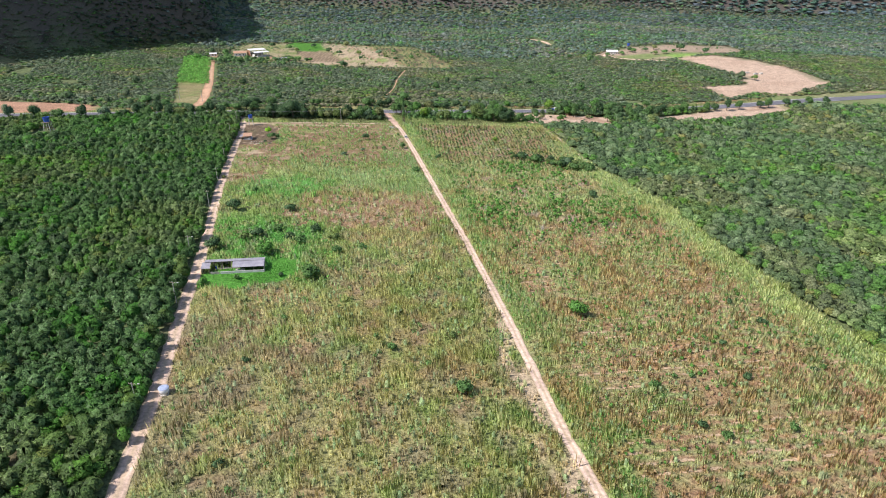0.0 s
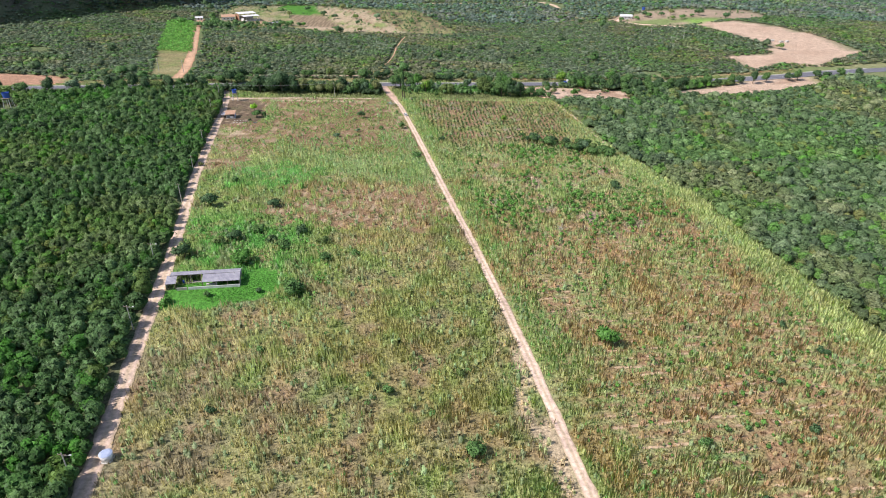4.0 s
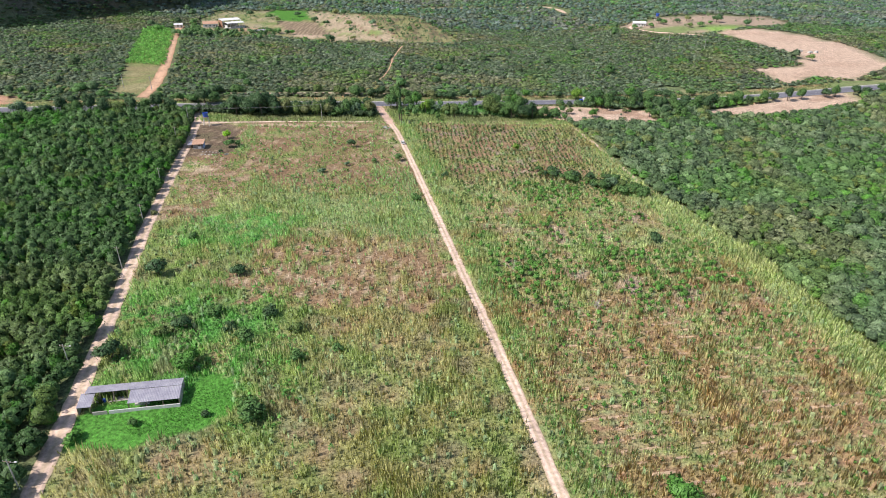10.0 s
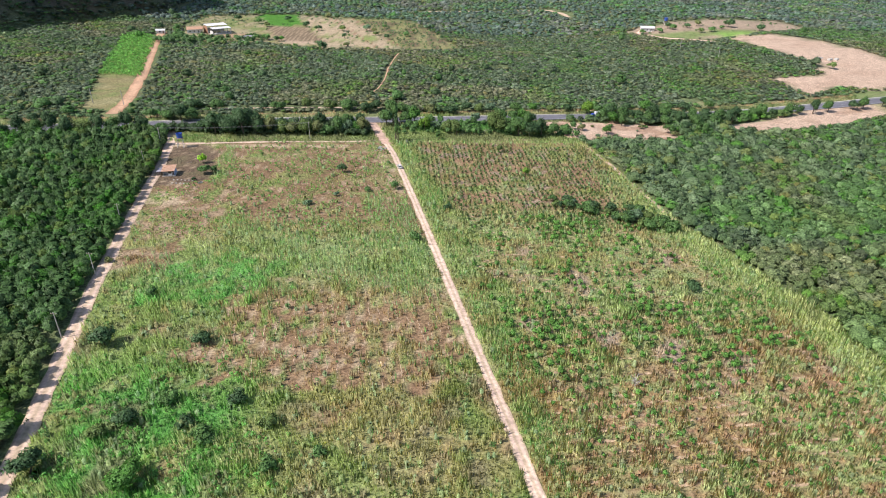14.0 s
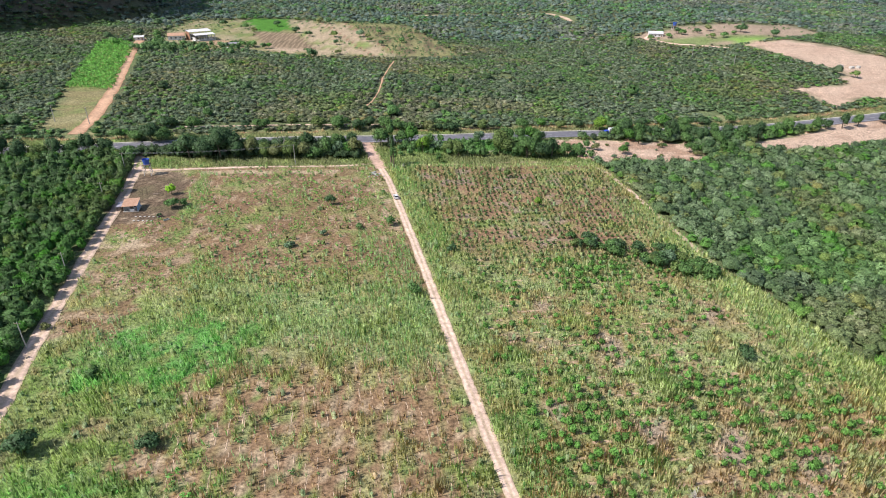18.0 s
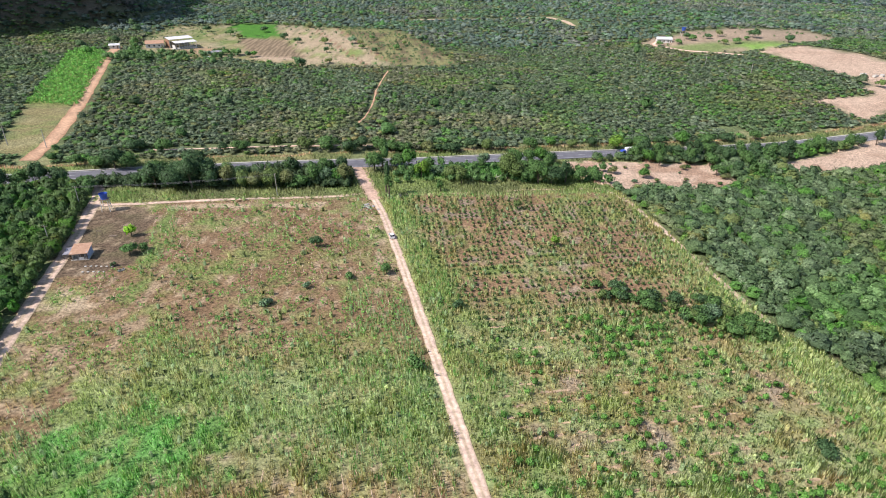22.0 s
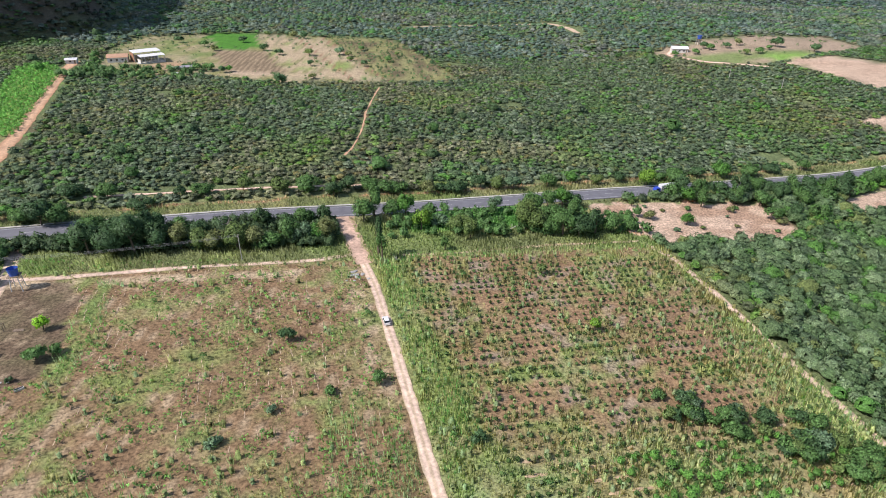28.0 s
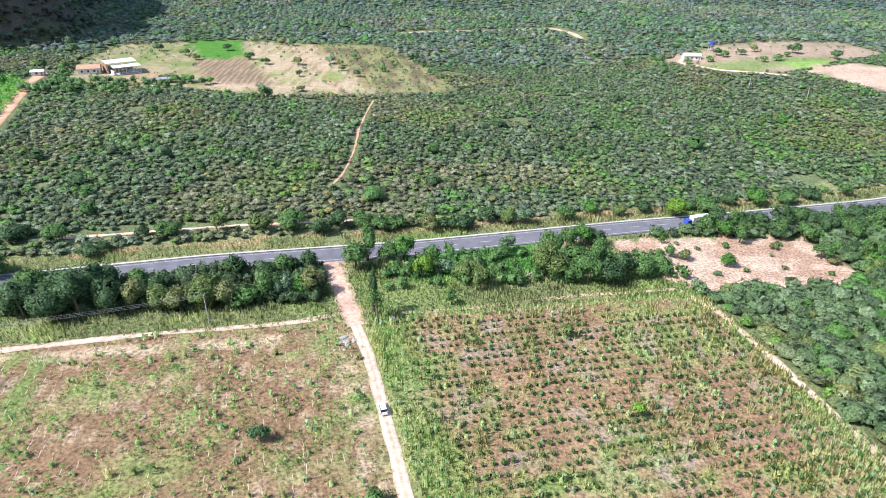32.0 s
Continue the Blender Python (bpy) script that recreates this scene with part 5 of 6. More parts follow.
GREEN, FRESH, DARK, OLIVE, LIME, BROWNISH, GREYISH = (0.85, 1.08, 0.6), (0.8, 1.25, 0.46), (0.58, 0.72, 0.54), (1.15, 1.1, 0.62), (1.35, 1.6, 0.42), (1.5, 1.12, 0.8), (1.2, 1.25, 1.25)
FIELD_PLANTS = (
    ("tree", 61.4, 119.8, 3.6, 4.6, FRESH, "lush green tree standing alone among rusty grass"),
    ("shrub", 19.1, 78.4, 2.4, 2.9, GREEN, "dark green bushy shrub in tall grass"),
    ("shrub", -0.6, 99.0, 1.5, 1.9, GREEN, "low green shrub in the grass"),
    ("tree", -68.7, 227.9, 2.0, 2.8, GREEN, "small round green tree in tall grass"),
    ("shrub", -48.8, 206.2, 2.6, 2.2, DARK, "broad low dark green shrub"),
    ("tree", -50.5, 161.0, 3.6, 4.3, FRESH, "dense round green tree behind the shed"),
    ("tree", -31.0, 143.5, 3.4, 4.0, GREEN, "leafy green tree at the edge of the mown grass"),
    ("tree", -73.0, 205.5, 3.4, 4.6, DARK, "dark spreading tree beside the dirt road"),
    ("tree", -70.5, 163.5, 3.3, 4.2, DARK, "dark tree leaning over the dirt road"),
    ("tree", -21.5, 330.3, 2.2, 3.4, DARK, "lone dark green tree on thin grass"),
    ("tree", 2.2, 313.2, 2.0, 3.0, GREEN, "small tree beside the dirt track"),
    ("shrub", 9.0, 266.5, 2.4, 2.6, GREEN, "green shrub beside the dirt track"),
    ("tree", 100.1, 235.5, 2.4, 3.0, DARK, "small dark tree near the tall yellow grass"),
    ("tree", -84.2, 336.5, 1.7, 3.3, (2.1, 2.7, 0.4), "bright lime-green ball-shaped tree in the yard"),
    ("tree", -80.0, 324.0, 2.8, 3.0, GREEN, "wide green tree beside the yard"),
    ("shrub", -76.5, 327.5, 2.0, 2.0, GREEN, "green shrub beside the yard"),
    ("shrub", -82.2, 316.3, 0.9, 1.1, DARK, "small trimmed shrub on bare soil"),
    ("tree", 62.7, 333.5, 1.8, 3.4, LIME, "thin yellow-green tree among sown rows"),
    ("tree", 55.0, 364.0, 1.7, 3.2, OLIVE, "thin olive tree at the top of the field"),
    ("shrub", 119.0, 128.5, 1.2, 1.9, DARK, "small dark shrub in dry grass"),
    ("shrub", 124.0, 116.0, 1.6, 1.8, DARK, "dark low shrub in dry grass"),
    ("shrub", 104.0, 102.5, 1.1, 1.7, DARK, "small dark shrub in dry grass"),
    ("shrub", 103.0, 86.0, 1.2, 1.8, DARK, "small dark shrub in dry grass"),
    ("shrub", 126.0, 90.0, 0.9, 1.3, DARK, "small dark shrub in dry grass"),
    ("shrub", 81.0, 86.0, 0.9, 1.2, GREEN, "small green shrub in rusty grass"),
    ("shrub", 86.5, 86.5, 0.9, 1.2, GREEN, "small green shrub in rusty grass"),
    ("shrub", 73.0, 82.0, 1.4, 2.1, GREEN, "upright green shrub in rusty grass"),
    ("shrub", 80.0, 65.5, 1.1, 1.7, DARK, "small dark shrub in dry grass"),
    ("shrub", 84.5, 61.5, 1.4, 1.8, GREEN, "green shrub in dry grass"),
    ("shrub", 104.0, 64.5, 1.2, 1.9, GREEN, "green shrub in dry grass"),
    ("shrub", 130.0, 91.0, 1.0, 1.3, GREEN, "small green shrub in dry grass"),
    ("shrub", -24.0, 164.0, 2.0, 2.2, GREEN, "green shrub among weeds"),
    ("shrub", -34.0, 184.0, 2.3, 2.4, DARK, "dark shrub among weeds"),
    ("tree", -56.5, 177.0, 2.9, 3.2, DARK, "low dark tree above the shed"),
    ("tree", -61.0, 173.0, 2.4, 2.8, OLIVE, "olive tree above the shed"),
    ("shrub", -39.0, 172.0, 2.6, 2.5, GREEN, "green shrub among weeds"),
    ("shrub", -26.0, 176.0, 2.0, 2.2, OLIVE, "olive shrub among weeds"),
    ("shrub", -13.5, 168.0, 1.6, 1.8, GREEN, "green shrub in the grass"),
    ("shrub", -50.0, 184.0, 2.2, 2.2, GREEN, "green shrub among weeds"),
    ("shrub", -44.0, 176.0, 2.0, 2.0, DARK, "dark shrub among weeds"),
    ("shrub", -56.5, 141.0, 1.0, 1.2, GREEN, "small green shrub on mown grass"),
    ("shrub", -41.5, 144.0, 0.9, 1.2, DARK, "small dark shrub on mown grass"),
    ("shrub", -67.0, 136.5, 1.7, 1.5, FRESH, "fresh green shrub by the dirt road"),
    ("shrub", -42.0, 92.5, 1.2, 1.3, DARK, "dark shrub in dead weeds"),
    ("shrub", -39.0, 53.0, 1.3, 1.3, DARK, "dark shrub in dead weeds"),
    ("shrub", -35.0, 115.0, 1.2, 1.3, GREEN, "green shrub in dead weeds"),
    ("shrub", 18.0, 105.5, 1.2, 2.0, OLIVE, "olive upright shrub in tall grass"),
    ("shrub", -32.0, 295.0, 1.8, 1.4, GREYISH, "grey-green shrub on thin grass"),
    ("shrub", -9.0, 310.0, 1.6, 1.6, GREEN, "green shrub on thin grass"),
    ("shrub", -22.0, 304.0, 1.3, 1.4, GREYISH, "grey-green shrub on thin grass"),
    ("shrub", 23.0, 294.0, 1.8, 2.0, DARK, "dark shrub in tall grass"),
    ("shrub", 28.0, 264.0, 1.5, 1.8, OLIVE, "olive shrub in tall grass"),
    ("shrub", 88.0, 128.0, 1.3, 1.5, OLIVE, "olive shrub in rusty grass"),
    ("shrub", -89.0, 248.0, 1.3, 1.2, BROWNISH, "dry brownish shrub at the roadside"),
)
for n, (kind, px, py, pr, ph, pt, text) in enumerate(FIELD_PLANTS):
    pt = tuple(0.82 * v for v in pt)
    if kind == "tree":
        tree(px, py, pr * 1.2, ph * 1.25, pt, text, 100 + n, clear=0.12)
    else:
        shrub(px, py, pr * 1.3, ph * 1.35, pt, text, 100 + n)
# The grove at the corner of the right field.
rng = np.random.default_rng(227)
for n in range(48):
    u, v = rng.uniform(0, 1), rng.uniform(-1, 1)
    px, py, pr = 68 + 43 * u, 303 - 20 * u + v * (4.0 + 6.0 * u), rng.uniform(1.9, 3.4) * (0.8 + 0.35 * u)
    pt = (GREYISH, GREEN, DARK, OLIVE, GREEN)[int(rng.integers(0, 5))]
    tree(px, py, pr, pr * 1.35, tuple(0.72 * c for c in pt), "low spreading tree in a grove at the field corner", 200 + n, group="grove at the field corner", clear=0.1)

HIGHWAY_TREES = (
    (-95, 384, 3.5, 5.5, DARK), (-89, 381, 4.0, 6.0, DARK), (-82, 381, 4.2, 6.5, DARK), (-75, 381, 4.4, 6.5, DARK), (-69, 383, 3.8, 6.0, DARK), (-83, 389, 4.2, 6.5, DARK), (-76, 390, 4.0, 6.5, DARK), (-92, 392, 3.4, 5.0, GREEN),
    (-62, 384, 3.2, 4.6, BROWNISH), (-56, 384, 3.0, 4.4, OLIVE), (-50, 384, 3.2, 4.8, BROWNISH), (-44, 384, 3.0, 4.6, OLIVE), (-38, 385, 3.0, 4.6, BROWNISH), (-33, 385, 2.8, 4.4, GREEN), (-57, 391, 2.8, 4.2, DARK), (-45, 392, 2.6, 4.2, OLIVE),
    (-27, 388, 3.0, 5.0, GREEN), (-23, 389, 2.6, 4.6, GREYISH), (-19, 391, 2.6, 5.0, FRESH), (-14.5, 391, 3.0, 5.0, BROWNISH), (-30, 394, 2.4, 4.6, DARK),
    (2.5, 376, 1.6, 7.0, DARK), (3.5, 372.5, 1.5, 6.0, GREEN), (-3, 402, 3.4, 6.5, GREEN), (1, 407, 3.0, 6.5, GREEN), (13, 406, 2.6, 6.0, FRESH), (8, 406.5, 2.4, 5.5, GREEN), (18, 396, 2.6, 4.8, LIME), (32, 395, 3.0, 4.4, OLIVE), (35, 389, 2.8, 4.2, OLIVE), (25, 380.5, 1.2, 3.2, GREEN), (25.5, 398, 2.2, 3.6, GREYISH),
    (57, 397, 3.8, 6.5, OLIVE), (60, 394, 3.4, 6.0, OLIVE), (65, 393, 3.6, 6.0, GREEN), (70, 392, 3.8, 6.0, GREEN), (76, 392, 3.6, 5.6, DARK), (83, 394, 3.2, 5.0, DARK), (90, 395, 2.8, 4.2, GREEN), (97, 396, 2.2, 3.2, GREEN), (62, 406, 3.6, 6.5, GREEN), (67, 402, 3.6, 6.0, GREEN), (76, 401, 3.2, 5.4, GREEN),
    (48, 413.5, 2.4, 4.0, GREYISH), (77, 417.5, 2.6, 6.5, FRESH), (123, 402, 2.6, 2.6, FRESH), (110, 407, 1.8, 2.2, BROWNISH), (107, 419, 1.2, 2.6, OLIVE), (148, 414, 1.4, 1.6, BROWNISH), (164, 403, 1.6, 1.8, BROWNISH),
    (-112, 397, 4.4, 6.5, DARK), (-108, 399, 3.6, 6.0, GREEN), (-120, 399, 3.0, 5.0, GREEN), (-40, 397.5, 1.4, 3.2, GREEN),
    (128, 435 - 9, 3.0, 5.0, GREEN), (133, 428, 3.2, 5.2, DARK), (141, 430, 3.0, 5.0, GREEN), (150, 431, 3.2, 5.2, DARK), (160, 430, 3.4, 5.4, DARK), (168, 433, 3.0, 5.0, GREEN), (178, 433, 3.4, 5.4, DARK), (188, 435, 3.0, 5.0, GREEN), (198, 437, 3.2, 5.0, DARK), (155, 423, 2.8, 4.4, GREEN), (183, 426, 3.2, 5.0, GREEN), (193, 428, 3.0, 5.0, DARK), (204, 430, 3.0, 5.0, GREEN), (215, 437, 3.2, 5.2, DARK), (226, 440, 3.0, 5.0, GREEN), (240, 446, 3.0, 5.0, GREEN),
    (165, 421, 3.0, 4.6, GREEN), (176, 424, 3.2, 5.0, DARK), (184, 421, 3.0, 4.6, GREEN), (198, 426, 3.2, 5.0, GREEN), (210, 427, 3.0, 4.6, DARK), (162, 407, 2.6, 4.0, GREEN), (171, 405, 2.8, 4.2, DARK), (183, 407, 3.0, 4.4, GREEN), (154, 424, 2.8, 4.4, DARK), (138, 420, 2.6, 4.2, GREEN), (134, 425, 2.8, 4.6, FRESH),
    (-1, 431, 4.0, 8.0, GREEN), (-36, 429, 3.2, 5.0, OLIVE), (-25, 431, 3.6, 6.0, GREEN), (23, 428, 3.0, 4.6, BROWNISH), (46, 436, 3.0, 5.0, DARK), (11, 431, 3.0, 5.0, GREEN), (-9, 431, 3.2, 5.0, DARK), (-66, 424, 3.0, 4.6, GREEN), (-74, 424, 2.8, 4.4, DARK), (-99, 420, 3.2, 5.0, GREEN), (-112, 421, 3.4, 5.0, DARK), (76, 437, 3.0, 5.0, GREEN), (88, 443, 2.6, 4.6, FRESH), (100, 442, 3.0, 6.0, OLIVE), (123, 442, 3.2, 6.8, LIME), (140, 447, 3.6, 5.4, GREEN), (60, 435, 3.0, 4.6, GREYISH), (165, 454, 4.0, 5.6, FRESH), (180, 455, 3.6, 5.2, GREEN), (-50, 427, 3.0, 4.6, OLIVE), (35, 431, 2.8, 4.4, DARK),
)
SCREEN_TREES = tuple((px, float(road_y(px)) - dy, pr, ph, pt) for px, dy, pr, ph, pt in (
    (-184, 11, 3.2, 5.0, DARK), (-177, 9.5, 3.0, 5.2, DARK), (-171, 11, 3.4, 5.0, GREEN), (-164, 10, 3.2, 5.4, DARK), (-157, 11.5, 3.4, 5.2, DARK), (-150, 10, 3.0, 4.8, OLIVE), (-144, 12, 3.2, 5.2, DARK), (-138, 10, 3.0, 5.0, GREEN), (-131, 11, 3.4, 5.4, DARK), (-125, 10, 3.0, 4.6, DARK),
    (-86, 8.5, 2.8, 4.4, DARK), (-71, 9, 2.8, 4.6, DARK), (-64, 8.5, 2.6, 4.2, GREEN), (-51, 9, 2.6, 4.0, DARK), (-38, 10, 2.4, 4.2, DARK), (-24, 9.5, 2.6, 4.4, GREEN), (-17, 9, 2.2, 3.8, DARK), (22, 9, 2.2, 3.4, GREEN), (80, 9.5, 2.8, 4.8, DARK), (70, 10, 2.6, 4.4, GREEN),
    (145, 9, 2.6, 4.2, DARK), (155, 9.5, 2.4, 4.0, DARK), (172, 9, 2.8, 4.4, GREEN), (210, 10, 2.8, 4.4, DARK), (221, 9.5, 2.6, 4.2, DARK), (234, 10, 2.8, 4.6, GREEN), (250, 10, 2.6, 4.2, DARK), (262, 10, 2.8, 4.6, GREEN), (271, 9, 2.4, 4.0, DARK), (283, 11, 3.0, 4.8, DARK), (296, 10, 2.6, 4.2, GREEN), (318, 10, 2.8, 4.4, DARK), (327, 11, 3.0, 4.6, GREEN), (346, 10, 2.8, 4.6, DARK), (356, 12, 3.0, 4.8, DARK), (372, 11, 2.8, 4.4, GREEN), (391, 11, 3.0, 4.8, DARK),
    (-318, 10, 3.0, 4.8, DARK), (-306, 11, 3.2, 5.0, GREEN), (-292, 10, 2.8, 4.4, OLIVE), (-277, 11, 3.2, 5.0, DARK), (-262, 10, 3.0, 4.6, DARK), (-249, 11, 3.2, 5.2, GREYISH), (-236, 10, 3.2, 5.0, DARK), (-222, 11, 3.0, 4.8, GREEN), (-209, 10, 3.2, 5.0, DARK), (-196, 11, 3.0, 5.0, GREYISH),
    (-182, -13, 2.8, 4.4, DARK), (-128, -12, 2.6, 4.0, GREEN), (-84, -13, 2.8, 4.0, DARK), (-15, -15, 3.0, 4.6, DARK), (5, -16, 3.0, 4.6, GREEN), (30, -13, 2.6, 4.4, DARK), (54, -14, 3.0, 4.4, OLIVE), (110, -12, 2.8, 4.2, DARK), (132, -12, 3.0, 4.8, GREEN), (152, -11, 3.0, 4.4, DARK), (195, -12, 3.2, 4.6, DARK), (212, -12, 3.0, 4.4, GREEN)))
for n, (px, py, pr, pt) in enumerate(((96, 405, 1.3, BROWNISH), (103, 411, 1.6, GREEN), (104, 395, 1.2, BROWNISH), (116, 396, 1.8, GREYISH), (118, 414, 1.3, BROWNISH), (128, 398, 1.5, OLIVE), (130, 416, 2.0, GREEN), (143, 400, 1.4, BROWNISH), (144, 409, 1.1, GREYISH), (152, 417, 1.7, GREEN), (158, 396, 1.5, GREEN), (112, 418, 1.2, GREYISH), (139, 392, 1.6, GREEN), (99, 400, 0.9, BROWNISH))):
    shrub(px, py, pr, pr * 0.9, tuple(0.8 * c for c in pt), "low shrub growing on the bare sandy bank", 460 + n, group="shrubs on the sandy bank")
LOOK_OF = {DARK: "dark green", BROWNISH: "brownish", OLIVE: "olive-green", GREEN: "green", FRESH: "fresh green", LIME: "yellow-green", GREYISH: "grey-green"}
for n, (px, py, pr, ph, pt) in enumerate(HIGHWAY_TREES + SCREEN_TREES):
    py -= 3.5 if -105 < px < -12 and 380 < py < 394 else 0.0
    size_word = "tall" if ph > 5.8 else "bushy" if ph > 3.8 else "small"
    vary = 0.72 + 0.56 * ((n * 0.618) % 1.0)
    tree(px, py, pr * 1.5 * (0.8 + 0.45 * ((n * 0.383) % 1.0)), vary * ph * (1.75 if py < road_y(px) else 1.2), tuple(0.70 * v for v in pt), f"{size_word} {LOOK_OF[pt]} tree on the highway verge", 300 + n, group="trees along the highway", clear=0.25 if pr < 2.0 and ph > 5.5 else 0.03, cards=int(240 + 250 * pr), size=0.17)
FARM_TREES = (
    (-187, 632, 4, GREEN), (-178, 625, 3.6, DARK), (-170, 619, 3.8, GREEN), (-160, 612, 3.4, DARK), (-150, 611, 3.6, GREEN), (-141, 607, 3.2, OLIVE), (-183, 617, 4, GREEN), (-126, 612, 3, GREEN), (-104, 634, 4, DARK), (-99, 637, 3.6, FRESH),
    (-159, 738, 4.5, DARK), (-136, 725, 4, GREEN), (-125, 710, 3.6, BROWNISH), (-110, 749, 4.5, DARK), (-88, 718, 4.5, DARK), (-74, 703, 4.2, DARK), (-148, 778, 4.5, GREEN), (-61, 607, 6, DARK), (-120, 638, 4, GREEN), (-111, 639, 4.2, GREEN), (-115, 642, 3.5, GREEN), (-132, 629, 4, GREYISH), (-138, 619, 3.2, BROWNISH), (-129, 615, 3.0, DARK), (-164, 627, 4, GREEN), (-150, 630, 3.2, GREEN), (-186, 640, 3, GREEN), (-192, 650, 3.5, GREEN), (-196, 662, 4.5, GREEN),
    (-51, 704, 5, OLIVE), (-46, 667, 3.6, DARK), (-27, 713, 5.5, GREYISH), (-20, 708, 3.5, BROWNISH), (-18, 690, 3, OLIVE), (-7, 673, 3.8, DARK), (12, 692, 4, GREEN), (35, 740, 5, GREYISH), (-41, 625, 3.6, BROWNISH), (46, 687, 3, DARK), (-72, 787, 4.5, BROWNISH), (-96, 786, 3.6, OLIVE), (-63, 782, 4.5, DARK), (58, 660, 3, BROWNISH), (-10, 735, 3.5, GREEN), (20, 715, 3.2, OLIVE),
    (300, 704, 4, DARK), (314, 713, 5, BROWNISH), (342, 701, 7, DARK), (366, 684, 6, DARK), (282, 709, 5, DARK), (267, 693, 4, GREEN), (284, 702, 4.5, GREEN), (250, 694, 4, GREEN), (302, 678, 4, OLIVE), (314, 679, 4.5, GREEN), (362, 559, 4.5, OLIVE), (268, 716, 4, GREEN), (330, 690, 3.2, GREEN), (-214, 618, 5, FRESH), (-217, 625, 4.5, GREEN),
)
for n, (px, py, pr, pt) in enumerate(FARM_TREES):
    tree(px, py, pr, pr * 1.25, pt, f"{LOOK_OF[pt]} tree standing in a clearing", 500 + n, group="trees in the clearings", cards=150, clear=0.05, size=0.34)


# ---- dead trees ----
def dead_tree(x, y, h, label, seed, twigs=16, mat=None):
    rng = np.random.default_rng(seed)
    t = thing("dead_tree", x, y, label, "tree")
    top = Vector((rng.normal(0, 0.2), rng.normal(0, 0.2), h * 0.45))
    part("trunk", rodded((0, 0, -0.2), top, 0.16, 0.09, 6), mat or MAT_DEADWOOD, t)
    for k in range(twigs):
        a, up = rng.uniform(0, 6.283), rng.uniform(0.5, 1.0)
        end = Vector((math.cos(a), math.sin(a), 0)) * h * rng.uniform(0.25, 0.6) + Vector((0, 0, h * up))
        part("branch", rodded(top * rng.uniform(0.5, 1.0), end, 0.07, 0.025, 5), mat or MAT_DEADWOOD, t)
    return t


dead_tree(64.1, 189.5, 3.4, "bare grey dead shrub standing in the field", 1, 26)
dead_tree(-50, 394, 5.5, "bleached bare dead tree beside the highway", 2, 22)
dead_tree(8, 372.5, 2.6, "bare dry branches at the top of the field", 3, 14)
log = thing("fallen_trunk", 51, 395.5, "pale fallen tree trunk lying in tall grass", "log", turn=35)
part("trunk", rodded((-3.6, 0, 0.35), (3.2, 0.2, 1.0), 0.26, 0.12, 7), MAT_DEADWOOD, log)
part("branch", rodded((0.8, 0.1, 0.7), (2.6, 1.7, 1.5), 0.12, 0.05, 6), MAT_DEADWOOD, log)
part("branch", rodded((1.6, 0.1, 0.8), (3.4, -0.9, 1.7), 0.1, 0.04, 6), MAT_DEADWOOD, log)


# ---- the long shed ----
shed = thing("livestock_shed", -59.0, 148.6, "long open shed with weathered grey sheet roofs and low pale walls", "shed", turn=9, lean=True)
XL, XR, XM = -10.6, 10.6, -0.6
part("rear_roof", corrugated(((XL + 0.2, 0.9, 2.75), (XR, 0.9, 2.75), (XR, 4.0, 2.35), (XL + 0.2, 4.0, 2.35))), MAT_GREY_ROOF, shed, "weathered grey corrugated roof sheet")
part("front_roof", corrugated(((XM, -3.2, 2.05), (XR, -3.2, 2.05), (XR, 0.95, 2.62), (XM, 0.95, 2.62))), MAT_GREY_ROOF, shed, "weathered grey corrugated roof sheet")
part("side_roof", corrugated(((XL - 0.6, -3.1, 2.0), (XL + 2.4, -3.1, 2.0), (XL + 2.4, 1.3, 2.55), (XL - 0.6, 1.3, 2.55))), MAT_GREY_ROOF, shed, "grey corrugated roof over the end bay")
for k in range(8):
    px = XL + 0.4 + k * (XR - XL - 0.7) / 7
    part("post", boxed(px - 0.09, px + 0.09, 3.75, 3.93, -0.4, 2.4), MAT_WOOD, shed)
    part("post", boxed(px - 0.09, px + 0.09, 0.72, 0.9, -0.4, 2.62), MAT_WOOD, shed)
for px in (XM + 0.2, XM + 3.9, XM + 7.5, XR - 0.2, XL - 0.4, XL + 2.2):
    part("post", boxed(px - 0.09, px + 0.09, -3.05, -2.87, -0.5, 2.05), MAT_WOOD, shed)
part("low_wall", boxed(XL + 6.0, XR, -3.5, -3.28, -0.7, 0.75, bevel=0.03), MAT_WHITE_WALL, shed, "low whitewashed wall")
part("low_wall", boxed(XL + 2.6, XL + 5.6, -3.5, -3.28, -0.7, 0.75, bevel=0.03), MAT_BLOCK_WALL, shed, "low grey block wall")
part("rear_wall", boxed(XL + 0.4, XR - 0.2, 3.94, 4.12, -0.6, 1.5), MAT_BLOCK_WALL, shed)
part("end_wall", boxed(XR - 0.2, XR - 0.02, -2.8, 3.7, -0.6, 1.9), MAT_BLOCK_WALL, shed)
part("end_wall", boxed(XL - 0.5, XL - 0.32, -2.8, 1.2, -0.4, 1.7), MAT_BLOCK_WALL, shed)
for px in (XL + 2.6, XL + 6.0, XM, XM + 3.7, XM + 7.4):
    part("partition", boxed(px - 0.07, px + 0.07, 0.95, 3.7, -0.5, 1.1), MAT_BLOCK_WALL, shed)
part("floor_slab", boxed(XL - 0.5, XR, 0.6, 4.1, -0.6, 0.06), MAT_BLOCK_WALL, shed)
part("trough", boxed(XM + 1.0, XM + 4.2, -1.6, -0.9, -0.5, 0.45, bevel=0.04), MAT_CONCRETE, shed)
tarp = thing("blue_barrel", -65.6, 148.4, "blue plastic barrel under the shed roof", "barrel")
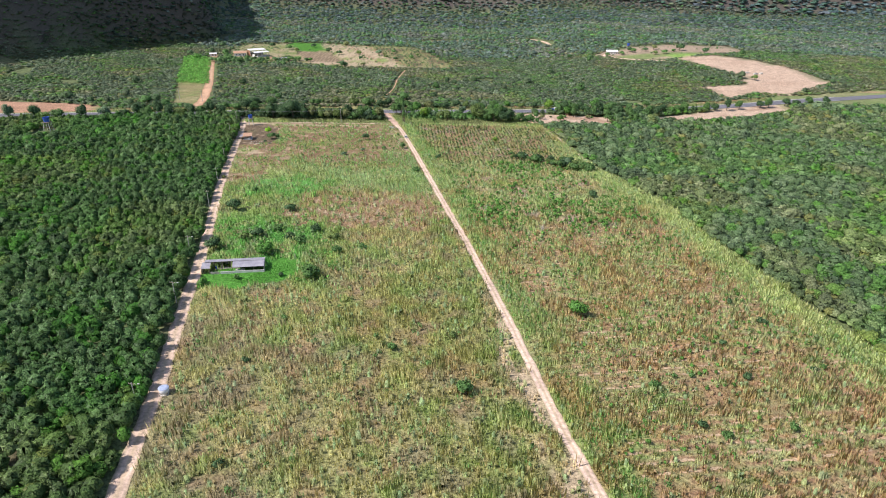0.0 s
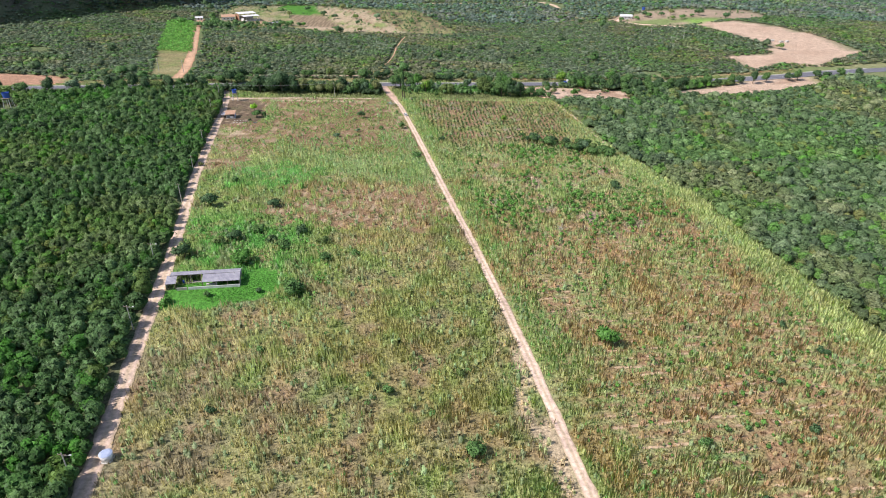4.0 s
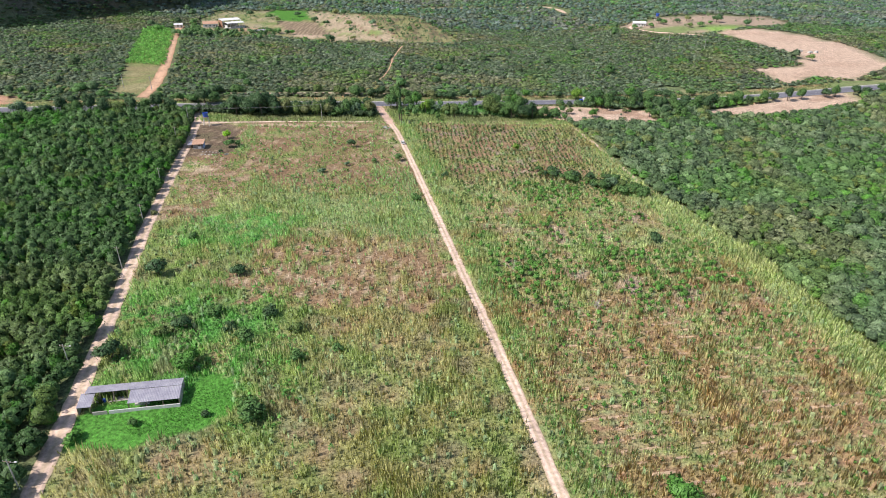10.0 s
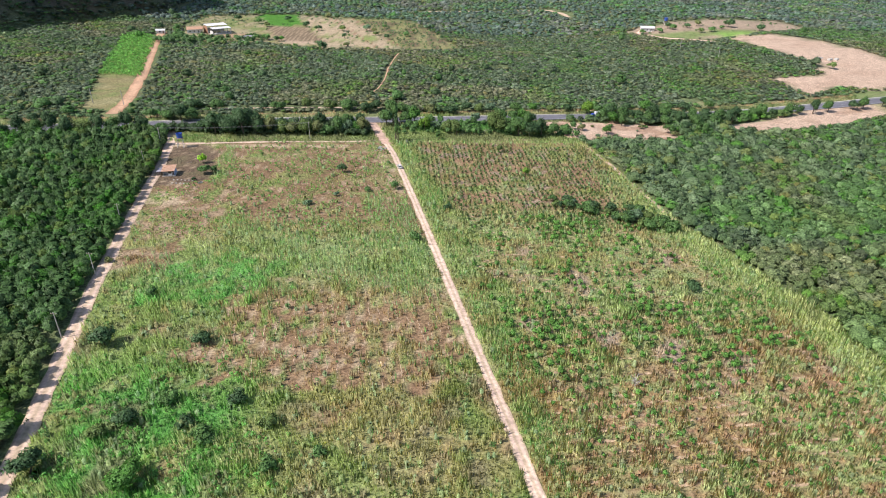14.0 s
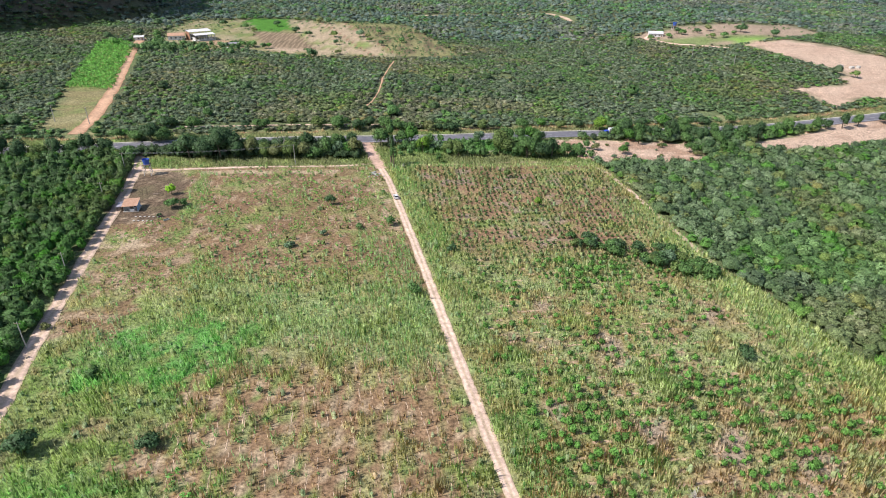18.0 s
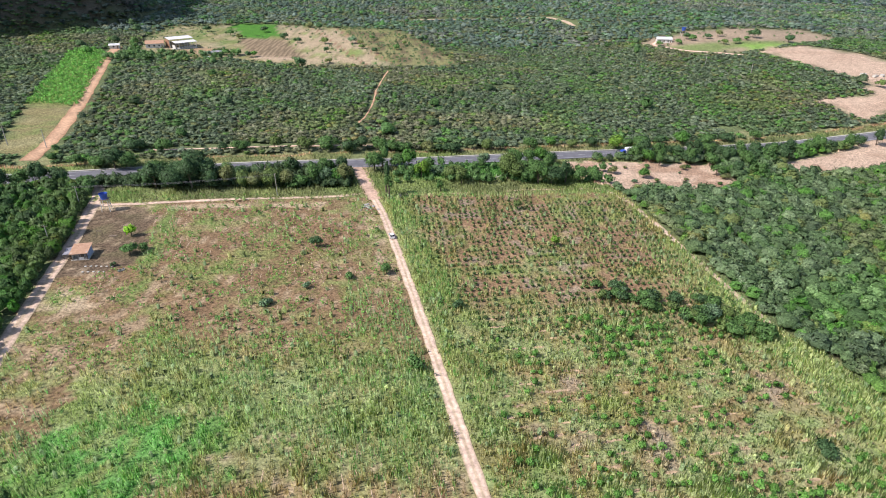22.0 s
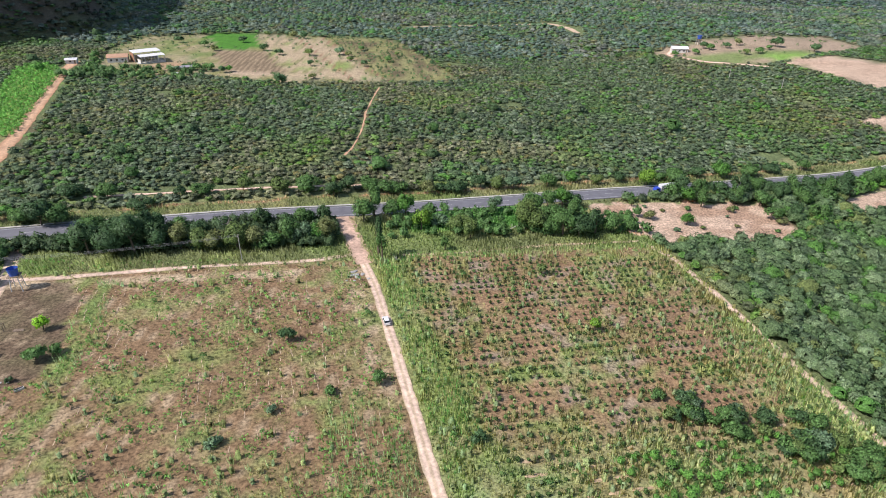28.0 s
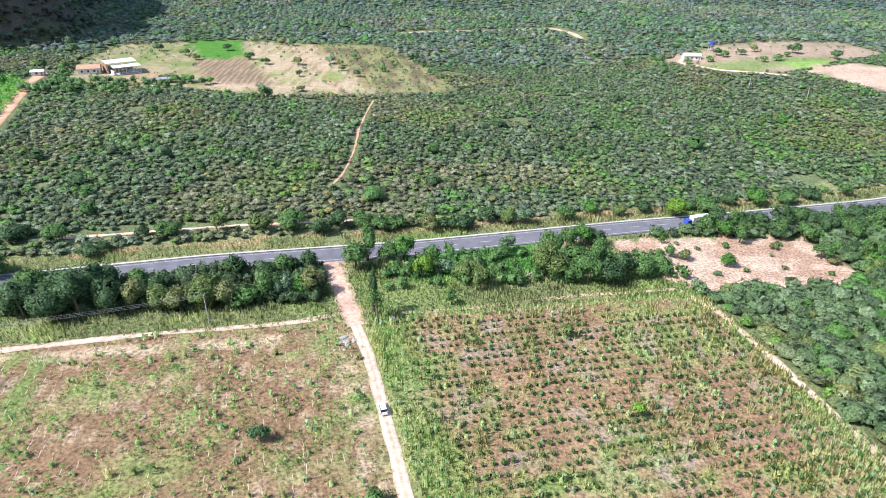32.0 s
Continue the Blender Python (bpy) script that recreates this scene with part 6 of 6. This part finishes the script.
part("drum", rodded((0, 0, -0.05), (0, 0, 0.9), 0.32, 0.32, 14), MAT_BLUE, tarp)
part("lid", rodded((0, 0, 0.9), (0, 0, 0.95), 0.34, 0.34, 14), MAT_BLUE, tarp)
x, y = scatter(-80, -34, 128, 172, 0.42, 51)
m = near_poly(x, y, SHED_LAWN, 3) & (x > left_x(y) + 2)
c, s = math.cos(radians(9)), math.sin(radians(9))
lx_, ly_ = (x + 59) * c + (y - 148.6) * s, -(x + 59) * s + (y - 148.6) * c
m &= ~((np.abs(lx_) < 11.3) & (ly_ > -3.6) & (ly_ < 4.2) & ~((lx_ < -1) & (lx_ > -8) & (ly_ < 0.5)))
x, y = x[m], y[m]
lawn_col = np.array((0.10, 0.29, 0.045)) * np.random.default_rng(5).uniform(0.75, 1.25, (len(x), 1))
dry = smooth((7 - np.hypot((x + 63) / 1.3, y - 139)) / 5)[:, None]
lawn_col = lawn_col * (1 - 0.8 * dry) + np.array((0.36, 0.36, 0.10)) * 0.8 * dry
tufts("shed_lawn", x, y, lawn_col, np.full(len(x), 0.16), np.full(len(x), 0.40), "short bright green grass round the shed", 5, 52, 0.9)


# ---- water tank on the ground ----
tank = thing("water_tank", -59.6, 78.4, "round white water tank standing in the grass by the road", "water tank")
part("base", rodded((0, 0, -0.3), (0, 0, 0.15), 1.45, 1.45, 24), MAT_CONCRETE, tank)
part("shell", rodded((0, 0, 0.15), (0, 0, 1.75), 1.18, 1.32, 28), MAT_WHITE_PAINT, tank, "white plastic shell", True)
part("lid", rodded((0, 0, 1.75), (0, 0, 1.95), 1.36, 0.9, 28), MAT_BLUE_WALL, tank, "pale blue lid")


# ---- poles ----
def utility_pole(x, y, h, turn, label, lamp=False):
    p = thing("utility_pole", x, y, label, "utility pole", "utility poles along the farm road", turn=turn)
    part("shaft", rodded((0, 0, -0.4), (0, 0, h), 0.17, 0.10, 8), MAT_CEMENT_POLE, p)
    part("crossarm", boxed(-0.9, 0.9, -0.06, 0.06, h - 0.55, h - 0.43), MAT_WOOD, p)
    for k in (-0.8, 0.0, 0.8):
        part("insulator", rodded((k, 0, h - 0.43), (k, 0, h - 0.2), 0.06, 0.04, 7), MAT_WHITE_WALL, p)
    if lamp:
        arm = part("lamp_arm", rodded((0, 0, h - 0.9), (1.7, 0, h - 0.35), 0.035, 0.03, 6), MAT_STEEL, p)
        part("lamp_head", boxed(1.55, 2.15, -0.14, 0.14, h - 0.42, h - 0.26, bevel=0.04), MAT_LAMP_CLEAR, arm)
    return p


POLES = ((-64.4, 73.1, 7.5, 1), (-71.6, 123.9, 8.0, 1), (-78.0, 159.2, 8.0, 1), (-84.9, 207.9, 8.0, 0), (-89.6, 239.3, 8.0, 0), (-95.3, 274.3, 8.0, 0), (-106.0, 327.9, 8.0, 0), (-109.0, 357.1, 9.0, 0))
for px, py, ph, pl in POLES:
    utility_pole(px, py, ph, -10, "grey concrete utility pole with a street lamp beside the wood" if pl else "grey concrete utility pole at the edge of the wood", bool(pl))
utility_pole(-41, 372.5, 9.5, 80, "tall grey concrete utility pole beside the headland track")


def cable(name, a, b, sag, label):
    ob = thing(name, a[0], a[1], label, "cable")
    base = Vector((a[0], a[1], ground(a[0], a[1])))
    p, q = Vector(a) - base, Vector(b) - base
    bm, last = bmesh.new(), None
    for i in range(13):
        u = i / 12
        now = p.lerp(q, u) - Vector((0, 0, sag * 4 * u * (1 - u)))
        if last is not None:
            rod(bm, last, now, 0.018, 0.018, 4, False)
        last = now
    part("wire", bm, MAT_STEEL, ob)


za, zb = ground(-109, 357.1) + 8.75, ground(-41, 372.5) + 9.25
for off in (-0.75, 0.0, 0.75):
    cable("power_line", (-109 + off * 0.2, 357.1 - off, za), (-41 + off * 0.2, 372.5 - off, zb), 1.0, "thin overhead power wire beside the highway")


# ---- the yard: hut and water tower ----
hut = thing("tiled_hut", -94.0, 322.6, "small hut with a clay tile roof and white and blue walls", "hut", turn=8)
part("floor", boxed(-2.6, 2.6, -3.0, 3.0, -0.5, 0.08), MAT_CONCRETE, hut)
part("wall", boxed(-2.3, -2.12, -2.6, 2.6, 0, 2.4), MAT_WHITE_WALL, hut)
part("wall", boxed(2.12, 2.3, -2.6, 2.6, 0, 2.4), MAT_BLUE_WALL, hut, "pale blue side wall")
part("wall", boxed(-2.12, 2.12, 2.42, 2.6, 0, 2.7), MAT_WHITE_WALL, hut)
part("wall", boxed(-2.12, -0.3, -1.0, -0.82, 0, 2.5), MAT_WHITE_WALL, hut)
part("wall", boxed(0.7, 2.12, -1.0, -0.82, 0, 2.5), MAT_WHITE_WALL, hut)
part("door", boxed(-0.3, 0.7, -0.95, -0.87, 0, 2.1), MAT_WOOD, hut, "brown plank door")
win = part("window", boxed(1.0, 1.8, -1.04, -0.98, 1.0, 1.8), MAT_DARK, hut)
part("frame", boxed(0.94, 1.86, -1.06, -1.0, 0.92, 1.0), MAT_WOOD, win)
for px in (-2.2, 0.1, 2.2):
    part("porch_post", boxed(px - 0.07, px + 0.07, -2.9, -2.76, -0.3, 2.15), MAT_WOOD, hut)
for k in range(12):
    u0, u1 = -2.75 + k * 5.5 / 12, -2.75 + (k + 1) * 5.5 / 12 - 0.05
    part("tile_course", slab(((u0, -3.2, 2.15), (u1, -3.2, 2.15), (u1, 3.0, 2.95), (u0, 3.0, 2.95)), 0.10 + 0.02 * (k % 2)), MAT_TILE, hut)
part("annex_roof", corrugated(((-4.9, -2.2, 1.9), (-2.8, -2.2, 1.95), (-2.8, 2.4, 2.2), (-4.9, 2.4, 2.1)), 0.3), MAT_GREY_ROOF, hut, "grey sheet roof over the side bay")
for py in (-2.0, 2.2):
    part("annex_post", boxed(-4.8, -4.66, py - 0.07, py + 0.07, -0.3, 1.92), MAT_WOOD, hut)
sheet = thing("hanging_sheet", -92.6, 318.9, "white sheet hung to dry at the hut porch", "laundry", turn=8)
part("line_post", rodded((-0.9, 0, -0.2), (-0.9, 0, 1.6), 0.04, 0.04, 6), MAT_WOOD, sheet)
part("line_post", rodded((0.9, 0, -0.2), (0.9, 0, 1.6), 0.04, 0.04, 6), MAT_WOOD, sheet)
part("cloth", slab(((-0.8, -0.03, 0.5), (0.7, 0.05, 0.45), (0.75, 0.12, 1.5), (-0.85, 0.02, 1.52)), 0.02), MAT_WHITE_WALL, sheet)


def water_tower(x, y, legs, size, label, turn=0.0):
    t = thing("water_tower", x, y, label, "water tower", turn=turn)
    r = 1.25 * size
    for i in (-1, 1):
        for j in (-1, 1):
            part("leg", rodded((i * r * 1.15, j * r * 1.15, -0.4), (i * r * 0.85, j * r * 0.85, legs), 0.13 * size, 0.11 * size, 7), MAT_WHITE_WALL, t)
    for z in (0.45, 0.8):
        k = r * (1.15 - 0.3 * z)
        for a, b in (((-k, -k), (k, -k)), ((k, -k), (k, k)), ((k, k), (-k, k)), ((-k, k), (-k, -k))):
            part("brace", rodded((*a, legs * z), (*b, legs * z), 0.07 * size, 0.07 * size, 6), MAT_WOOD, t)
    part("platform", boxed(-r * 1.25, r * 1.25, -r * 1.25, r * 1.25, legs, legs + 0.18, bevel=0.02), MAT_WOOD, t)
    body = part("tank", rodded((0, 0, legs + 0.18), (0, 0, legs + 0.18 + 2.1 * size), 1.1 * size, 1.42 * size, 28, False), MAT_BLUE, t, "blue plastic tank, open on top", True)
    part("rim", rodded((0, 0, legs + 0.1 + 2.1 * size), (0, 0, legs + 0.28 + 2.1 * size), 1.47 * size, 1.47 * size, 28, False), MAT_BLUE, body)
    part("tank_bottom", rodded((0, 0, legs + 0.185), (0, 0, legs + 0.5), 1.08 * size, 1.1 * size, 24), MAT_BLUE, body)
    part("pipe", rodded((r * 1.2, 0, -0.2), (r * 1.05, 0, legs + 0.4), 0.05, 0.05, 6), MAT_WHITE_WALL, t)
    return t


water_tower(-99.6, 356.4, 4.4, 1.0, "blue plastic water tank on a white timber stand", 8)
water_tower(-213.0, 323.5, 5.5, 1.35, "blue water tank on a tall white stand above the wood")
water_tower(286.5, 727.0, 4.5, 1.4, "blue water tank on a stand behind a house")
for k in range(11):
    bx, by = -90.5 + (k % 6) * 1.55 + 0.5 * (k // 6), 316.0 - 3.4 * (k // 6) + 0.1 * (k % 3)
    bed = thing("garden_bed", bx, by, "small pale heap of sand on the bare yard", "garden bed", "garden beds in the yard")
    bm = bmesh.new()
    bmesh.ops.create_icosphere(bm, subdivisions=2, radius=0.42, matrix=Matrix.Diagonal((1.0, 0.8, 0.4, 1)))
    part("heap", bm, MAT_CONCRETE, bed, "", True)
frame_ob = thing("timber_frame", -94.2, 336.2, "weathered timber frame standing on bare soil", "frame", turn=12)
for px in (-0.8, 0.8):
    for py in (-0.6, 0.6):
        part("upright", boxed(px - 0.06, px + 0.06, py - 0.06, py + 0.06, -0.2, 1.9), MAT_WOOD, frame_ob)
for py in (-0.6, 0.6):
    part("rail", boxed(-0.86, 0.86, py - 0.05, py + 0.05, 1.8, 1.92), MAT_WOOD, frame_ob)
boards = thing("board_stack", -90.0, 336.4, "low stack of grey boards on the ground", "boards", turn=5)
for k in range(5):
    part("board", boxed(-1.3, 1.3 - 0.1 * k, -0.6 + k * 0.24, -0.4 + k * 0.24, -0.05, 0.12 + 0.05 * (k % 2)), MAT_WOOD, boards)
trough = thing("water_trough", -79.0, 313.6, "low pale trough beside the yard", "trough", turn=40)
part("basin", boxed(-1.0, 1.0, -0.4, 0.4, -0.2, 0.45, bevel=0.05), MAT_CONCRETE, trough)
part("water", boxed(-0.88, 0.88, -0.28, 0.28, 0.4, 0.455), MAT_GLASS, trough)
rng_rock = random.Random(9)
for k in range(16):
    rx_, ry_ = -4.6 + rng_rock.gauss(0, 1.5), 363.2 + rng_rock.gauss(0, 1.6)
    stone = thing("rubble_stone", rx_, ry_, "pale grey lump of rubble beside the dirt track", "stone", "rubble heap by the track", turn=rng_rock.uniform(0, 360))
    bm = bmesh.new()
    q = rng_rock.uniform(0.35, 0.8)
    bmesh.ops.create_icosphere(bm, subdivisions=1, radius=q)
    for v in bm.verts:
        v.co = Vector((v.co.x * 1.2, v.co.y, v.co.z * 0.7)) * rng_rock.uniform(0.8, 1.15)
    part("lump", bm, MAT_RUBBLE, stone)


# ---- vehicles ----
def wheel(parent, x, y, r, w):
    t = part("wheel", rodded((x, y - w / 2, r), (x, y + w / 2, r), r, r, 18), MAT_RUBBER, parent)
    part("rim", rodded((x, y - w / 2 - 0.01, r), (x, y + w / 2 + 0.01, r), r * 0.6, r * 0.6, 14), MAT_STEEL, t)


def profile(points, half, taper=1.0, bevel=0.05):
    """A body from its side outline, in x and z, across y."""
    bm = bmesh.new()
    a = [bm.verts.new((x, -half * (taper if z > 0.95 else 1.0), z)) for x, z in points]
    b = [bm.verts.new((x, half * (taper if z > 0.95 else 1.0), z)) for x, z in points]
    n = len(points)
    bm.faces.new(a)
    bm.faces.new(b)
    for i in range(n):
        bm.faces.new((a[i], a[(i + 1) % n], b[(i + 1) % n], b[i]))
    if bevel:
        bmesh.ops.bevel(bm, geom=list(bm.edges), offset=bevel, segments=1, affect="EDGES")
    return bm


car = thing("car", 4.2, 338.2, "small white hatchback parked on the dirt track", "car", turn=101, lift=0.14)
part("body", profile([(-1.9, 0.3), (1.95, 0.3), (1.98, 0.65), (1.85, 0.82), (0.95, 0.92), (-1.85, 0.95), (-1.98, 0.7)], 0.82, 1.0, 0.05), MAT_WHITE_PAINT, car)
part("cabin_glass", profile([(-1.8, 0.94), (0.9, 0.93), (0.25, 1.42), (-1.45, 1.44)], 0.76, 0.86, 0.02), MAT_GLASS, car, "dark tinted windows")
part("roof", profile([(-1.5, 1.42), (0.28, 1.40), (0.2, 1.47), (-1.4, 1.49)], 0.70, 0.92, 0.02), MAT_WHITE_PAINT, car)
for sy in (-1, 1):
    part("headlight", boxed(1.84, 1.97, sy * 0.62 - 0.16, sy * 0.62 + 0.16, 0.62, 0.76, bevel=0.02), MAT_LAMP_CLEAR, car)
    part("tail_light", boxed(-2.0, -1.88, sy * 0.66 - 0.1, sy * 0.66 + 0.1, 0.7, 0.92, bevel=0.02), MAT_LAMP_RED, car)
    part("mirror", boxed(0.5, 0.66, sy * 0.92 - 0.1, sy * 0.92 + 0.1, 0.95, 1.07, bevel=0.02), MAT_WHITE_PAINT, car)
    for wx in (-1.2, 1.25):
        wheel(car, wx, sy * 0.74, 0.3, 0.2)
part("bumper", boxed(1.9, 2.03, -0.78, 0.78, 0.28, 0.5, bevel=0.03), MAT_WHITE_PAINT, car)
part("bumper", boxed(-2.04, -1.92, -0.78, 0.78, 0.28, 0.5, bevel=0.03), MAT_WHITE_PAINT, car)

truck = thing("box_truck", 128.0, 434.1, "box truck with a blue cab and a long white cargo box", "truck", turn=190, lift=0.32)
part("chassis", boxed(-5.3, 4.2, -0.45, 0.45, 0.65, 0.95), MAT_DARK, truck)
cargo = part("cargo_box", boxed(-5.4, 2.6, -1.25, 1.25, 1.0, 3.7, bevel=0.05), MAT_PALE_ROOF, truck, "white ribbed cargo box")
for k in range(8):
    for sy in (-1, 1):
        part("rib", boxed(-5.0 + k * 1.02, -4.94 + k * 1.02, sy * 1.27 - 0.02, sy * 1.27 + 0.02, 1.1, 3.6), MAT_STEEL, cargo)
part("cab", profile([(3.0, 0.6), (5.2, 0.6), (5.25, 1.7), (4.75, 2.6), (3.0, 2.7)], 1.18, 0.95, 0.06), MAT_BLUE_PAINT, truck, "blue cab")
part("windscreen", slab(((5.16, -1.0, 1.78), (5.16, 1.0, 1.78), (4.83, 0.95, 2.42), (4.83, -0.95, 2.42)), 0.04), MAT_GLASS, truck)
for sy in (-1, 1):
    part("side_window", boxed(3.7, 4.65, sy * 1.15 - 0.02, sy * 1.15 + 0.02, 1.65, 2.3), MAT_GLASS, truck)
    part("headlight", boxed(5.2, 5.3, sy * 0.85 - 0.18, sy * 0.85 + 0.18, 0.85, 1.1, bevel=0.02), MAT_LAMP_CLEAR, truck)
    part("mirror", boxed(4.7, 4.8, sy * 1.35 - 0.08, sy * 1.35 + 0.08, 1.7, 2.2), MAT_DARK, truck)
    part("tail_light", boxed(-5.44, -5.38, sy * 1.0 - 0.12, sy * 1.0 + 0.12, 0.8, 0.95), MAT_LAMP_RED, truck)
    for wx in (4.2, -2.8, -4.1):
        wheel(truck, wx, sy * 1.02, 0.5, 0.3)
part("bumper", boxed(5.2, 5.36, -1.15, 1.15, 0.45, 0.75, bevel=0.04), MAT_STEEL, truck)


# ---- the farmstead and the far house ----
def gable_house(name, x, y, w, d, h, rise, turn, label, wall, roof, windows=3):
    t = thing(name, x, y, label, "house", turn=turn)
    for x0, x1, y0, y1 in ((-w / 2, w / 2, -d / 2, -d / 2 + 0.2), (-w / 2, w / 2, d / 2 - 0.2, d / 2), (-w / 2, -w / 2 + 0.2, -d / 2 + 0.2, d / 2 - 0.2), (w / 2 - 0.2, w / 2, -d / 2 + 0.2, d / 2 - 0.2)):
        part("wall", boxed(x0, x1, y0, y1, -1.2, h), wall, t)
    for sx in (-1, 1):
        bm = bmesh.new()
        a = [bm.verts.new((sx * (w / 2 - k), *p)) for k in (0.0, 0.2) for p in ((-d / 2, h), (d / 2, h), (0, h + rise))]
        bm.faces.new(a[:3])
        bm.faces.new(a[3:])
        for i in range(3):
            bm.faces.new((a[i], a[(i + 1) % 3], a[3 + (i + 1) % 3], a[3 + i]))
        part("gable", bm, wall, t)
    for sy in (-1, 1):
        part("roof", corrugated(((-w / 2 - 0.5, sy * (d / 2 + 0.6), h - 0.15), (w / 2 + 0.5, sy * (d / 2 + 0.6), h - 0.15), (w / 2 + 0.5, 0, h + rise + 0.05), (-w / 2 - 0.5, 0, h + rise + 0.05)), 0.5, 0.08), roof, t)
    for k in range(windows):
        cx = -w / 2 + (k + 0.7) * w / (windows + 0.6)
        pane = part("window", boxed(cx - 0.6, cx + 0.6, -d / 2 - 0.03, -d / 2 + 0.03, 1.0, 2.1), MAT_DARK, t)
        part("sill", boxed(cx - 0.7, cx + 0.7, -d / 2 - 0.12, -d / 2 - 0.03, 0.9, 1.0), MAT_CONCRETE, pane)
    part("door", boxed(w / 2 - 1.7, w / 2 - 0.8, -d / 2 - 0.04, -d / 2 + 0.02, 0, 2.1), MAT_WOOD, t)
    return t


barn = thing("barn", -160.0, 662.0, "large open barn with two white metal roofs", "barn", turn=36)
part("upper_roof", corrugated(((-9.5, -0.5, 6.4), (9.5, -0.5, 6.4), (9.5, 8.5, 7.4), (-9.5, 8.5, 7.4)), 0.6, 0.08), MAT_PALE_ROOF, barn, "white metal roof sheet")
part("lower_roof", corrugated(((-7.5, -8.0, 4.3), (9.8, -8.0, 4.3), (9.8, -1.2, 5.1), (-7.5, -1.2, 5.1)), 0.6, 0.08), MAT_PALE_ROOF, barn, "white metal roof sheet")
for px in (-9.0, -4.5, 0.0, 4.5, 9.0):
    for py, ph in ((8.2, 7.3), (-0.3, 6.4), (-7.7, 4.3)):
        if px > -8 or py > -5:
            part("column", boxed(px - 0.18, px + 0.18, py - 0.18, py + 0.18, -1.2, ph), MAT_WHITE_WALL, barn)
part("rear_wall", boxed(-9.2, 9.2, 8.35, 8.6, -1.2, 4.0), MAT_BLOCK_WALL, barn)
part("side_wall", boxed(-9.6, -9.3, -0.5, 8.4, -1.2, 6.2), MAT_BRICK, barn, "brown side wall")
part("side_wall", boxed(-7.7, -7.4, -7.9, -1.3, -1.2, 2.6), MAT_WHITE_WALL, barn, "white side wall")
part("floor", boxed(-9.2, 9.5, -7.9, 8.3, -1.2, 0.1), MAT_CONCRETE, barn)
gable_house("farmhouse", -179.0, 658.0, 13, 9, 3.2, 1.8, 14, "low farmhouse with a red tile roof beside a barn", MAT_WHITE_WALL, MAT_TILE)
gable_house("small_shed", -205.0, 646.0, 7, 5, 2.6, 0.9, 14, "small pale shed at the end of the red road", MAT_WHITE_WALL, MAT_PALE_ROOF, 1)
gable_house("stable", -127.5, 636.5, 9, 4, 2.6, 0.8, 30, "low stable with a grey roof beside bushes", MAT_WOOD, MAT_GREY_ROOF, 2)
gable_house("white_house", 259.5, 707.0, 13, 8, 3.2, 1.6, -12, "white house with a pale grey roof among trees", MAT_WHITE_WALL, MAT_PALE_ROOF, 3)
lorry = thing("parked_trailer", -127.5, 619.0, "white trailer parked at the edge of the clearing", "trailer", turn=5)
part("box", boxed(-3.0, 3.0, -1.1, 1.1, 0.7, 2.4, bevel=0.05), MAT_PALE_ROOF, lorry)
for sy in (-1, 1):
    for wx in (-1.6, 1.6):
        wheel(lorry, wx, sy * 0.95, 0.45, 0.25)
for k, (px, py) in enumerate(((368, 586), (376, 583), (383, 585))):
    heap = thing("material_stack", px, py, "pale stack of building material on bare sand", "stack", turn=20 * k)
    for z in range(3):
        part("pallet_load", boxed(-2.2 + 0.2 * z, 2.2 - 0.1 * z, -1.2, 1.2, z * 0.5 - 0.1, z * 0.5 + 0.42, bevel=0.03), MAT_CONCRETE, heap)
for px, py in ((258, 620), (279, 589), (-150.5, 421), (-168, 423)):
    post = thing("post", px, py, "pale upright pole standing in low scrub", "pole")
    part("shaft", rodded((0, 0, -0.4), (0, 0, 8.5), 0.2, 0.14, 8), MAT_CEMENT_POLE, post)
    part("crossarm", boxed(-0.9, 0.9, -0.07, 0.07, 7.9, 8.05), MAT_WOOD, post)
